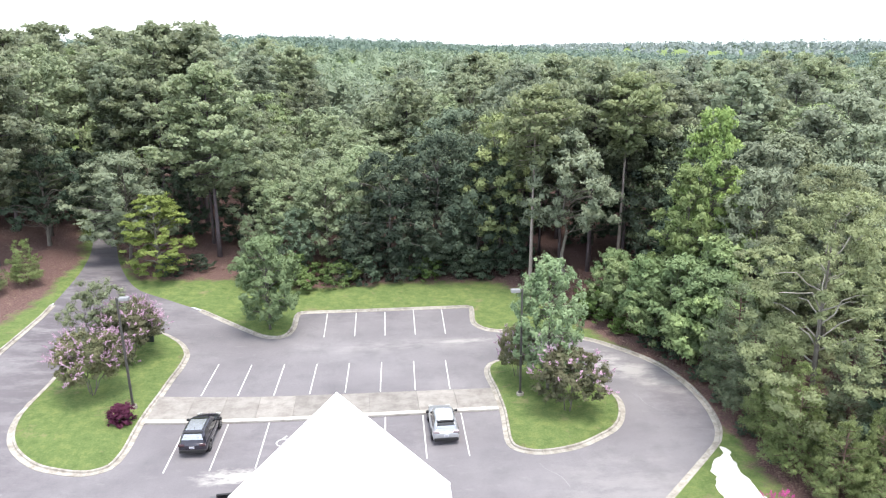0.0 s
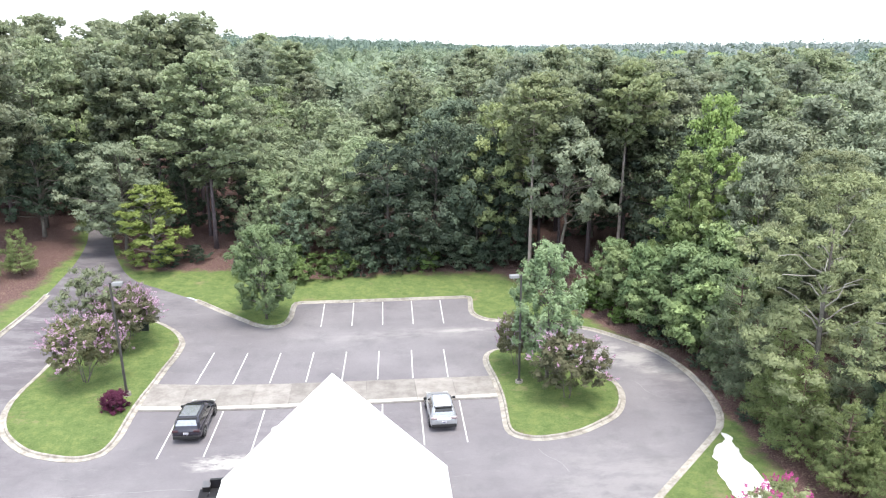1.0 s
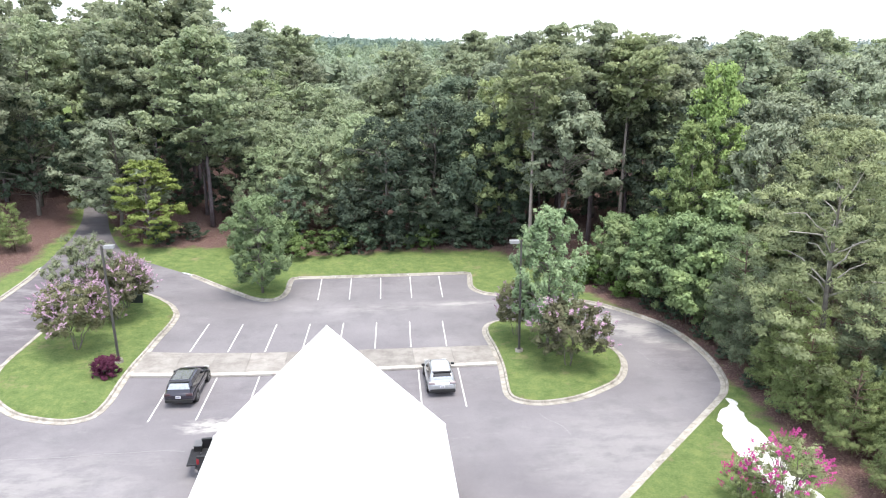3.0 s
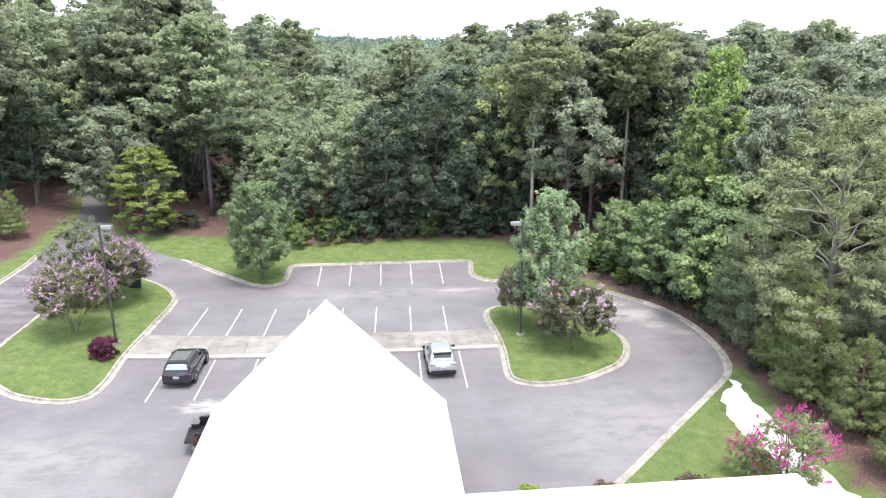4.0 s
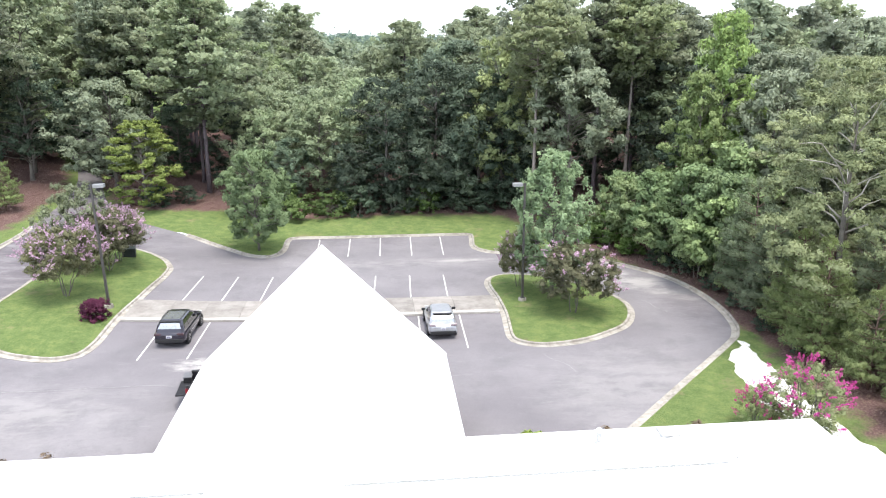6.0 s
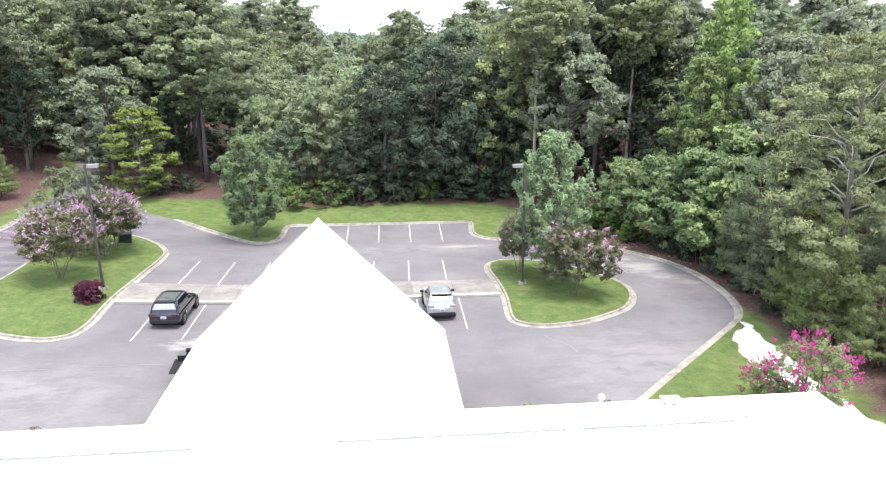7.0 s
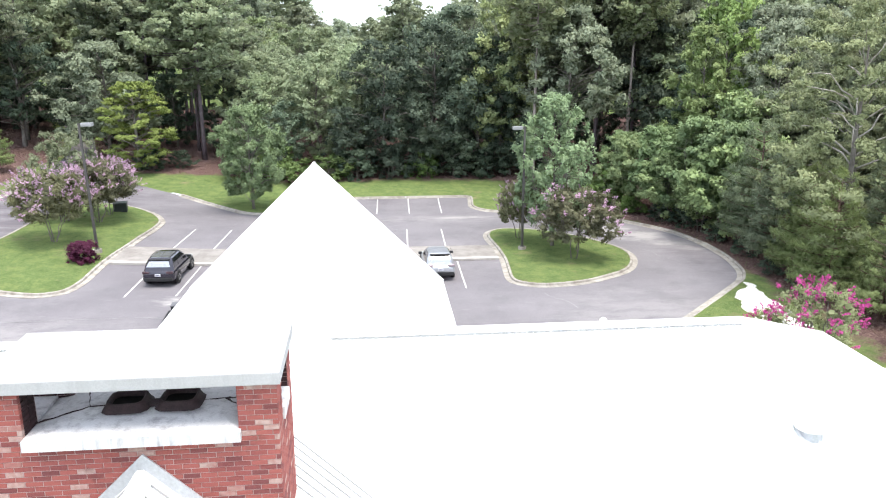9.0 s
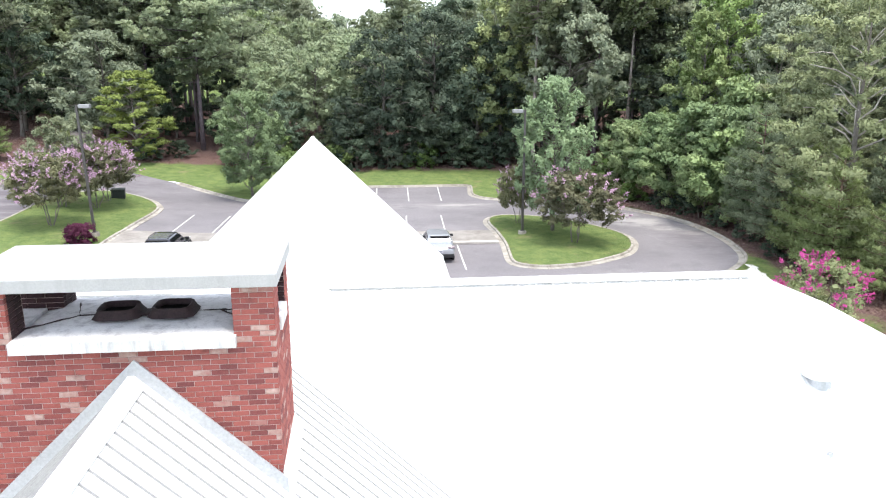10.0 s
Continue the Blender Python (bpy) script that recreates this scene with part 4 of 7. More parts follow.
# the crown slab, sloping up to the flues
b = bmesh.new()
x0, x1, y0, y1 = CH_X0 + 0.46, CH_X1 - 0.45, CH_Y0 - 0.09, CH_Y1 + 0.05
lo = [b.verts.new(p) for p in ((x0, y0, CROWN_Z - 0.187), (x1, y0, CROWN_Z - 0.187), (x1, y1, CROWN_Z - 0.187), (x0, y1, CROWN_Z - 0.187))]
hi = [b.verts.new(p) for p in ((x0, y0, CROWN_Z - 0.05), (x1, y0, CROWN_Z - 0.05), (x1, y1, CROWN_Z - 0.05), (x0, y1, CROWN_Z - 0.05))]
m0, m1 = b.verts.new((x0 + 0.55, (y0 + y1) / 2, CROWN_Z + 0.03)), b.verts.new((x1 - 0.55, (y0 + y1) / 2, CROWN_Z + 0.03))
for i in range(4):
    b.faces.new((lo[i], lo[(i + 1) % 4], hi[(i + 1) % 4], hi[i]))
b.faces.new(lo[::-1])
b.faces.new((hi[0], hi[1], m1, m0))
b.faces.new((hi[1], hi[2], m1))
b.faces.new((hi[2], hi[3], m0, m1))
b.faces.new((hi[3], hi[0], m0))
part("crown_slab", b, CROWN, chimney, "streaked grey concrete crown slab")
box_part("crown_side", CROWN, chimney, CH_X1 - 0.449, CH_X1 + 0.03, CH_Y0 + 0.45, CH_Y1 - 0.45, CROWN_Z - 0.186, CROWN_Z - 0.01, 0.01)
box_part("crown_side", CROWN, chimney, CH_X0 - 0.03, CH_X0 + 0.459, CH_Y0 + 0.45, CH_Y1 - 0.45, CROWN_Z - 0.186, CROWN_Z - 0.01, 0.01)
# cracks sealed with tar along the hips of the crown
for pts in ([(x0 + 0.02, y0 + 0.42, CROWN_Z - 0.02), (x0 + 0.55, y0 + 0.72, CROWN_Z + 0.022)], [(x0 + 0.35, y1 - 0.35, CROWN_Z - 0.01), (x0 + 0.55, y0 + 0.72, CROWN_Z + 0.022)],
            [(x0 + 0.55, y0 + 0.72, CROWN_Z + 0.022), (x1 - 0.3, y0 + 0.8, CROWN_Z + 0.02)],
            [(x1 - 0.3, y0 + 0.8, CROWN_Z + 0.02), (x1 - 0.02, y0 + 0.6, CROWN_Z - 0.03)], [(x1 - 0.3, y0 + 0.8, CROWN_Z + 0.02), (x1 - 0.02, y0 + 0.95, CROWN_Z - 0.03)]):
    a, c = Vector(pts[0]), Vector(pts[1])
    line = [tuple(a.lerp(c, k / 6) + Vector((0, 0.015 * math.sin(k * 2.3), 0))) for k in range(7)]
    tubes_object("tar_seal", [(line, [0.01 + 0.004 * math.sin(k * 1.9) for k in range(7)], 5)], FLUE, chimney)


# black for a plate that imitates the unlit depth of an open flue
FLUE_DEPTH = plain("soot_and_shade", (0.006, 0.006, 0.006), 0.95, 0, 0.1)


def flue(cx, cy, turn):
    """An open square flue with rounded corners and a rusty rim."""
    b = bmesh.new()
    rings = []
    for r, z in ((0.31, -0.03), (0.27, 0.015), (0.245, 0.06), (0.245, 0.075), (0.215, 0.075), (0.205, 0.0), (0.2, -0.06)):
        ring = []
        for k in range(20):
            a = 2 * math.pi * k / 20
            c, s = math.cos(a), math.sin(a)
            q = (abs(c) ** 5 + abs(s) ** 5) ** -0.2
            ring.append(b.verts.new((r * q * c * 1.08, r * q * s, z)))
        rings.append(ring)
    for p, q in zip(rings, rings[1:]):
        for k in range(20):
            b.faces.new((p[k], p[(k + 1) % 20], q[(k + 1) % 20], q[k]))
    ob = part("flue", b, FLUE, chimney, "dark rusted open metal flue", True)
    ob.matrix_basis = pose(cx, cy, CROWN_Z + 0.07, 0, 0, turn) @ Matrix.Diagonal((0.86, 0.86, 1.0, 1))
    part("throat", box(bmesh.new(), -0.215, 0.215, -0.2, 0.2, -0.02, 0.004), FLUE_DEPTH, ob, "black plate standing in for the dark depth of the flue")


flue(-3.63, 10.7, 2)
flue(-2.99, 10.72, -2)
box_part("rust_stain_strip", FLUE, chimney, -3.38, -3.24, 10.62, 10.8, CROWN_Z + 0.03, CROWN_Z + 0.07, 0.01)

# flashing where the wing roof meets the chimney
for side in (-1, 1):
    edge = CH_X1 if side > 0 else CH_X0
    cx = wing_x(CH_Y0)
    reach = abs(edge - cx) + 0.06
    verts = []
    for yy in (CH_Y0 - 0.03, CH_Y0 - 0.004):
        for o, dz in ((0.0, 0.2), (reach, 0.2), (reach, -0.02), (0.0, -0.02)):
            verts.append((cx + side * o, yy, wing_top(CH_Y0) - o * WING_SLOPE + dz))
    faces = [(0, 1, 2, 3), (7, 6, 5, 4), (0, 4, 5, 1), (1, 5, 6, 2), (2, 6, 7, 3), (3, 7, 4, 0)]
    mesh_object("flashing", verts, faces if side < 0 else [f[::-1] for f in faces], FLASHING, chimney, "grey metal step flashing")
    z = wing_top(10.8) - abs(edge - wing_x(10.8)) * WING_SLOPE
    x0, x1 = (edge + 0.003, edge + 0.028) if side > 0 else (edge - 0.028, edge - 0.003)
    box_part("side_flashing", FLASHING if side < 0 else SOFFIT, chimney, x0, x1, CH_Y0 - 0.02, CH_Y1 + 0.02, z - 0.1, z + 0.17)

# bricks, course by course; the faces that the camera passes nearest are single pieces
BL, BH, BD, JOINT = 0.194, 0.0575, 0.092, 0.0102


def brick_mesh(length):
    b = box(bmesh.new(), -length / 2, length / 2, 0.0, BD, 0, BH)
    bmesh.ops.bevel(b, geom=[e for e in b.edges if all(v.co.y < 0.01 for v in e.verts)], offset=0.004, segments=1, affect="EDGES")
    me = bpy.data.meshes.new("brick")
    b.to_mesh(me)
    b.free()
    me.materials.append(BRICK)
    return me


MESH_WHOLE, MESH_HALF = brick_mesh(BL), brick_mesh(BD)
near_bricks, far_verts, far_faces = 0, [], []


def lay(face, along, z, length, proud):
    """One brick; face is front, right or left; along is its centre along the face."""
    global near_bricks
    if face == "front":
        m = pose(along, CH_Y0 - proud, z)
    elif face == "right":
        m = pose(CH_X1 + proud, along, z, 0, 0, 90)
    else:
        m = pose(CH_X0 - proud, along, z, 0, 0, -90)
    me = MESH_WHOLE if length > 0.15 else MESH_HALF
    scale = length / (BL if length > 0.15 else BD)
    m = m @ Matrix.Diagonal((scale, 1, 1, 1))
    if face == "front" and near_bricks < 300 and z > 7.0:
        ob = new("brick", me)
        ob.parent = chimney
        ob.matrix_basis = m
        near_bricks += 1
    else:
        at = len(far_verts)
        far_verts.extend(tuple(m @ v.co) for v in me.vertices)
        far_faces.extend(tuple(i + at for i in p.vertices) for p in me.polygons)


course = 0
z = CAP_Z0 - (BH + JOINT)
while z > 6.2:
    upper = z > CROWN_Z - 0.2
    for face, a0, a1 in (("front", CH_X0, CH_X1), ("right", CH_Y0 + BD + 0.008, CH_Y1), ("left", CH_Y0 + BD + 0.008, CH_Y1)):
        spans = [(a0, a1)]
        if upper:
            spans = [(CH_X0, CH_X0 + PW), (CH_X1 - PW - 0.02, CH_X1)] if face == "front" else [(a0, CH_Y0 + 0.44), (CH_Y1 - 0.44, a1)]
        for s0, s1 in spans:
            at = s0
            first = BD if (course % 2) == (0 if face == "front" else 1) else BL
            length = first
            while at < s1 - 0.03:
                length = min(length, s1 - at)
                if length > 0.035:
                    if not (face == "front" and z + BH < WING_TOP - abs(at + length / 2 - wing_x(CH_Y0)) * WING_SLOPE - 0.1) or z > 8.6:
                        lay(face, at + length / 2, z, length, random.uniform(0, 0.003))
                at += length + JOINT
                length = BL
    # inner faces and the back posts
    course += 1
    z -= BH + JOINT
far_bricks = mesh_object("brickwork", far_verts, far_faces, BRICK, chimney)
far_bricks["kind"] = "stuff"
# bricks of the back posts and of the inward faces, seen under the cap, all near black
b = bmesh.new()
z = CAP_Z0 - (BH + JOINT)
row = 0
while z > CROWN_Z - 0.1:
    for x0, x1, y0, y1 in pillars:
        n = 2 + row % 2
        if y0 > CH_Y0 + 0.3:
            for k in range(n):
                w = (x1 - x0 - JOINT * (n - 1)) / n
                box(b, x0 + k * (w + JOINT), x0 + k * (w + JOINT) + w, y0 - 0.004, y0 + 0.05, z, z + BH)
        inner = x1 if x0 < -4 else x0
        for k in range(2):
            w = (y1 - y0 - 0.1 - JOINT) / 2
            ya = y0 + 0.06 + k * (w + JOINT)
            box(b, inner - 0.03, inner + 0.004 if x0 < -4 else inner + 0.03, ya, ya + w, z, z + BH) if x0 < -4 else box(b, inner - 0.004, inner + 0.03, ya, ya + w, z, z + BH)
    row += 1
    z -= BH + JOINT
part("inner_brickwork", b, grained("near_black_brick", (0.012, 0.008, 0.01), (0.06, 0.026, 0.03), 2.2, 30, 0.9), chimney)["kind"] = "stuff"


# ---------------------------------------------------------------- street lamps
def street_lamp(x, y, side, tall, lean, label):
    z = height(x, y) + 0.15
    lamp = tagged(empty("street_lamp", pose(x, y, z, 0, lean)), label, "street lamp", "car park lamps")
    part("footing", cylinder(bmesh.new(), 0.3, 0.28, -0.2, 0.22, 20), KERB, lamp, "round concrete footing")
    b = box(bmesh.new(), -0.15, 0.15, -0.15, 0.15, 0.22, 0.26, 0.01)
    part("base_plate", b, POLE, lamp)
    b = bmesh.new()
    for k, (w, zz) in enumerate(((0.075, 0.26), (0.06, tall))):
        ring = [b.verts.new((sx * w, sy * w, zz)) for sx, sy in ((-1, -1), (1, -1), (1, 1), (-1, 1))]
        if k:
            for i in range(4):
                b.faces.new((low[i], low[(i + 1) % 4], ring[(i + 1) % 4], ring[i]))
            b.faces.new(ring)
        low = ring
    part("pole", b, POLE, lamp)
    part("arm", box(bmesh.new(), min(0, side * 0.2), max(0, side * 0.2), -0.04, 0.04, tall - 0.16, tall - 0.06), POLE, lamp)
    x0, x1 = sorted((side * 0.16, side * 0.84))
    head = part("head", box(bmesh.new(), x0, x1, -0.2, 0.2, tall - 0.2, tall + 0.02, 0.03), HEAD, lamp, "grey shoebox lamp head")
    part("lens", box(bmesh.new(), x0 + 0.06, x1 - 0.06, -0.15, 0.15, tall - 0.215, tall - 0.2), LENS, head)
    return lamp


street_lamp(-18.05, 50.6, 1, 8.35, -1.6, "tall dark metal lamp post with a grey shoebox head")
street_lamp(10.15, 50.5, -1, 8.45, -0.4, "tall dark metal lamp post on a concrete footing")


# ---------------------------------------------------------------- vehicles
def shell(stations, top_flat=0.75):
    """A rounded hull from rear to front: (y, half width, low z, high z)."""
    b = bmesh.new()
    rings = []
    for y, w, z0, z1 in stations:
        h = z1 - z0
        half = [(w * 0.86, z0), (w * 0.97, z0 + 0.12 * h), (w, z0 + 0.42 * h), (w * 0.985, z0 + 0.7 * h), (w * 0.93, z0 + 0.9 * h), (w * top_flat, z1), (0.0, z1 + 0.015)]
        ring = [b.verts.new((-px, y, pz)) for px, pz in half] + [b.verts.new((px, y, pz)) for px, pz in half[-2::-1]]
        rings.append(ring)
    for p, q in zip(rings, rings[1:]):
        for i in range(len(p) - 1):
            b.faces.new((p[i], p[i + 1], q[i + 1], q[i]))
        b.faces.new((p[-1], p[0], q[0], q[-1]))
    b.faces.new(rings[0][::-1])
    b.faces.new(rings[-1])
    bmesh.ops.recalc_face_normals(b, faces=b.faces)
    return b


def patch(name, corners, mat, parent, lift=0.012, label=""):
    """A thin panel over four corners, pushed out by lift."""
    c = [Vector(p) for p in corners]
    n = (c[1] - c[0]).cross(c[3] - c[0]).normalized()
    verts = [tuple(p + n * lift) for p in c] + [tuple(p - n * 0.01) for p in c]
    return mesh_object(name, verts, [(0, 1, 2, 3), (7, 6, 5, 4), (0, 4, 5, 1), (1, 5, 6, 2), (2, 6, 7, 3), (3, 7, 4, 0)], mat, parent, label)


def wheels(car, track, axles, r=0.34):
    for ax in axles:
        for s in (-1, 1):
            b = bmesh.new()
            made = bmesh.ops.create_cone(b, cap_ends=True, segments=28, radius1=r, radius2=r, depth=0.22)["verts"]
            bmesh.ops.bevel(b, geom=[e for e in b.edges if len(e.link_faces) == 2 and any(len(f.verts) > 4 for f in e.link_faces)], offset=0.035, segments=2, affect="EDGES")
            wheel = part("wheel", b, TYRE, car, smooth_faces=False)
            wheel.matrix_basis = pose(s * track, ax, r, 0, 90, 0)
            b = bmesh.new()
            cylinder(b, r * 0.66, r * 0.66, -0.115, 0.115, 24)
            part("rim", b, RIM, wheel)
            b = bmesh.new()
            for k in range(5):
                made = bmesh.ops.create_cube(b, size=1)["verts"]
                bmesh.ops.scale(b, vec=(r * 0.6, 0.05, 0.24), verts=made)
                bmesh.ops.translate(b, vec=(r * 0.32, 0, 0), verts=made)
                bmesh.ops.rotate(b, cent=(0, 0, 0), matrix=Matrix.Rotation(k * 1.2566, 3, "Z"), verts=made)
            part("spokes", b, BLACK, wheel)


TYRE = plain("tyre_rubber", (0.018, 0.018, 0.019), 0.85, 0, 0.2)
RIM = plain("alloy_rim", (0.35, 0.35, 0.36), 0.3, 0.8)
CAR_DARK = plain("dark_grey_car_paint", (0.02, 0.017, 0.032), 0.26, 0.35, 0.5, 1.0)
CAR_SILVER = plain("silver_car_paint", (0.43, 0.44, 0.475), 0.28, 0.35, 0.5, 1.0)
CAR_BLACK = plain("black_truck_paint", (0.018, 0.017, 0.022), 0.3, 0.1, 0.5, 1.0)
GLASS = glass_material("car_glass", (0.012, 0.013, 0.015))
# pale metallic copy of the glass; its tone carries the sky's reflection
GLASS_SKY = plain("sky_reflection_car_glass", (0.47, 0.48, 0.51), 0.12, 0.75)
TAIL = plain("red_tail_light", (0.26, 0.01, 0.02), 0.2, 0, 0.5, 0.8)
TAIL_CLEAR = plain("clear_tail_light", (0.36, 0.3, 0.32), 0.2, 0, 0.5, 0.8)
TAIL_DARK = plain("smoked_tail_light", (0.05, 0.018, 0.024), 0.2, 0, 0.5, 0.8)
PLATE = plain("number_plate", (0.62, 0.62, 0.66), 0.5)
BARS = plain("plate_bars", (0.12, 0.12, 0.2), 0.5)
CHROME = plain("chrome_trim", (0.6, 0.6, 0.62), 0.15, 0.9)
BEDLINER = grained("bedliner", (0.012, 0.012, 0.014), (0.028, 0.027, 0.032), 6, 40, 0.8)


def estate_car(m, paint, length, width, tall, label, rails, spoiler, tail_high):
    car = tagged(empty("car", m), label, "car", "parked vehicles")
    L, w = length / 2, width / 2
    belt = tall * 0.6
    part("body", shell([(-L, w * 0.82, 0.46, 0.8), (-L + 0.05, w * 0.93, 0.36, belt - 0.06), (-L + 0.25, w * 0.985, 0.3, belt + 0.02), (-L + 0.9, w, 0.25, belt + 0.02),
                        (-0.3, w, 0.23, belt), (L - 1.35, w * 0.99, 0.25, belt - 0.02), (L - 0.75, w * 0.97, 0.28, belt - 0.08), (L - 0.25, w * 0.88, 0.3, belt - 0.18), (L - 0.03, w * 0.7, 0.38, belt - 0.32)]), paint, car, smooth_faces=True)
    yb0, yb1, yt0, yt1 = -L + 0.12, L - 1.3, -L + 0.55, L - 2.15
    wb, wt, zt = w * 0.93, w * 0.72, tall
    b = bmesh.new()
    levels = [(yb0, yb1, wb, belt - 0.06), (yb0 + (yt0 - yb0) * 0.45, yb1 + (yt1 - yb1) * 0.5, wb + (wt - wb) * 0.45, belt + (zt - belt) * 0.5), (yt0, yt1, wt, zt - 0.07), (yt0 + 0.1, yt1 - 0.12, wt * 0.88, zt - 0.01)]
    rings = []
    for y0, y1, ww, z in levels:
        ring = []
        for px, py in ((-ww, y0 + 0.18), (-ww * 0.86, y0), (ww * 0.86, y0), (ww, y0 + 0.18), (ww, y1 - 0.3), (ww * 0.8, y1), (-ww * 0.8, y1), (-ww, y1 - 0.3)):
            ring.append(b.verts.new((px, py, z)))
        rings.append(ring)
    for p, q in zip(rings, rings[1:]):
        for i in range(8):
            b.faces.new((p[i], p[(i + 1) % 8], q[(i + 1) % 8], q[i]))
    b.faces.new(rings[-1])
    cabin = part("cabin", b, paint, car, smooth_faces=False)
    at = lambda k, f: Vector(rings_co[k][f])
    rings_co = [[(px, py, z) for px, py in ((-ww, y0 + 0.18), (-ww * 0.86, y0), (ww * 0.86, y0), (ww, y0 + 0.18), (ww, y1 - 0.3), (ww * 0.8, y1), (-ww * 0.8, y1), (-ww, y1 - 0.3))] for y0, y1, ww, z in levels]

    def between(a, c, u):
        return tuple(Vector(a).lerp(Vector(c), u))

    r0, r2 = rings_co[0], rings_co[2]
    r1 = rings_co[1]
    # rear window, windscreen, side windows
    patch("rear_window", [between(r1[1], r1[2], 0.04), between(r1[1], r1[2], 0.96), between(r2[1], r2[2], 0.95), between(r2[1], r2[2], 0.05)], GLASS if spoiler and not rails else GLASS_SKY, car)
    patch("rear_window", [between(r0[1], r1[1], 0.62), between(r0[2], r1[2], 0.62), between(r1[1], r1[2], 0.96), between(r1[1], r1[2], 0.04)], GLASS_SKY, car)
    for lo, hi, u0 in ((r0, r1, 0.3), (r1, r2, 0.0)):
        patch("windscreen", [between(lo[5], hi[5], u0), between(lo[6], hi[6], u0), between(between(lo[6], hi[6], 0.97), between(lo[5], hi[5], 0.97), 0.0), between(lo[5], hi[5], 0.97)], GLASS, car)
        for a, c, name in ((3, 4, "side_window"), (7, 0, "side_window")):
            for f0, f1 in ((0.05, 0.32), (0.36, 0.63), (0.67, 0.95)):
                patch(name, [between(between(lo[a], lo[c], f0), between(hi[a], hi[c], f0), max(u0, 0.02)), between(between(lo[a], lo[c], f1), between(hi[a], hi[c], f1), max(u0, 0.02)),
                             between(between(lo[a], lo[c], f1), between(hi[a], hi[c], f1), 0.94 if hi is r2 else 1.0), between(between(lo[a], lo[c], f0), between(hi[a], hi[c], f0), 0.94 if hi is r2 else 1.0)], GLASS, car)
    # roof
    if rails:
        patch("sunroof", [(-wt * 0.8, yt0 + 0.16, zt), (wt * 0.8, yt0 + 0.16, zt), (wt * 0.8, yt1 - 0.5, zt), (-wt * 0.8, yt1 - 0.5, zt)], GLASS_SKY, car, 0.008)
        patch("sunroof_edge", [(-wt * 0.7, yt1 - 0.47, zt), (wt * 0.7, yt1 - 0.47, zt), (wt * 0.7, yt1 - 0.28, zt), (-wt * 0.7, yt1 - 0.28, zt)], GLASS, car, 0.008)
    if rails:
        for s in (-1, 1):
            tubes_object("roof_rail", [([(s * wt * 0.86, yt0 + 0.25, zt - 0.03), (s * wt * 0.88, yt0 + 0.4, zt + 0.05), (s * wt * 0.88, yt1 - 0.5, zt + 0.05), (s * wt * 0.86, yt1 - 0.3, zt - 0.03)], [0.022] * 4, 6)], BLACK, car)
        tubes_object("aerial", [([(0, yt0 + 0.5, zt - 0.01), (0, yt0 + 0.35, zt + 0.09)], [0.02, 0.008], 6)], BLACK, car)
    part("spoiler", box(bmesh.new(), -wt * 0.9, wt * 0.9, yt0 - 0.13, yt0 + 0.12, zt - 0.1, zt - 0.045, 0.015), BLACK if spoiler else paint, car)
    # rear
    zb = belt - 0.12
    for s in (-1, 1):
        x0, x1 = sorted((s * w * 0.94, s * w * 0.5))
        tl = box(bmesh.new(), x0, x1, -L + 0.0, -L + 0.2, zb - 0.06 + tail_high, zb + 0.08 + tail_high, 0.03)
        part("tail_light", tl, TAIL_DARK if rails else TAIL_CLEAR, car)
        part("mirror", box(bmesh.new(), *sorted((s * w * 0.97, s * (w + 0.19))), L - 1.75, L - 1.62, belt + 0.02, belt + 0.17, 0.03), BLACK if spoiler else paint, car)
        part("headlight", box(bmesh.new(), *sorted((s * w * 0.5, s * w * 0.84)), L - 0.3, L - 0.1, belt - 0.3, belt - 0.2, 0.03), LENS, car)
        for ax in (-L + 0.95, L - 0.95):
            b = bmesh.new()
            made = bmesh.ops.create_cone(b, cap_ends=True, segments=26, radius1=0.41, radius2=0.41, depth=0.1)["verts"]
            arch = part("wheel_arch", b, BLACK, car)
            arch.matrix_basis = pose(s * (w - 0.035), ax, 0.36, 0, 90, 0)
    part("rear_bumper", box(bmesh.new(), -w * 0.88, w * 0.88, -L - 0.07, -L + 0.2, 0.34, 0.56, 0.04), BLACK, car)
    plate = part("number_plate", box(bmesh.new(), -0.16, 0.16, -L - 0.035, -L + 0.05, zb - 0.2, zb - 0.05, 0.006), PLATE, car)
    part("plate_bars", box(bmesh.new(), -0.11, 0.11, -L - 0.04, -L - 0.03, zb - 0.15, zb - 0.1), BARS, plate)
    part("front_bumper", box(bmesh.new(), -w * 0.72, w * 0.72, L - 0.2, L + 0.03, 0.32, 0.5, 0.04), BLACK, car)
    wheels(car, w - 0.09, (-L + 0.95, L - 0.95))
    return car


def on_ground(x, y, turn):
    return pose(x, y, height(x, y) + 0.005, 0, 0, turn)


estate_car(on_ground(-12.5, 46.6, -2.5), CAR_DARK, 4.8, 1.85, 1.58, "dark grey estate car with roof rails parked in a bay", True, True, 0.0)
estate_car(on_ground(3.8, 46.35, 0.5), CAR_SILVER, 4.5, 1.83, 1.6, "silver compact car with a black rear spoiler parked in a bay", False, True, 0.1)


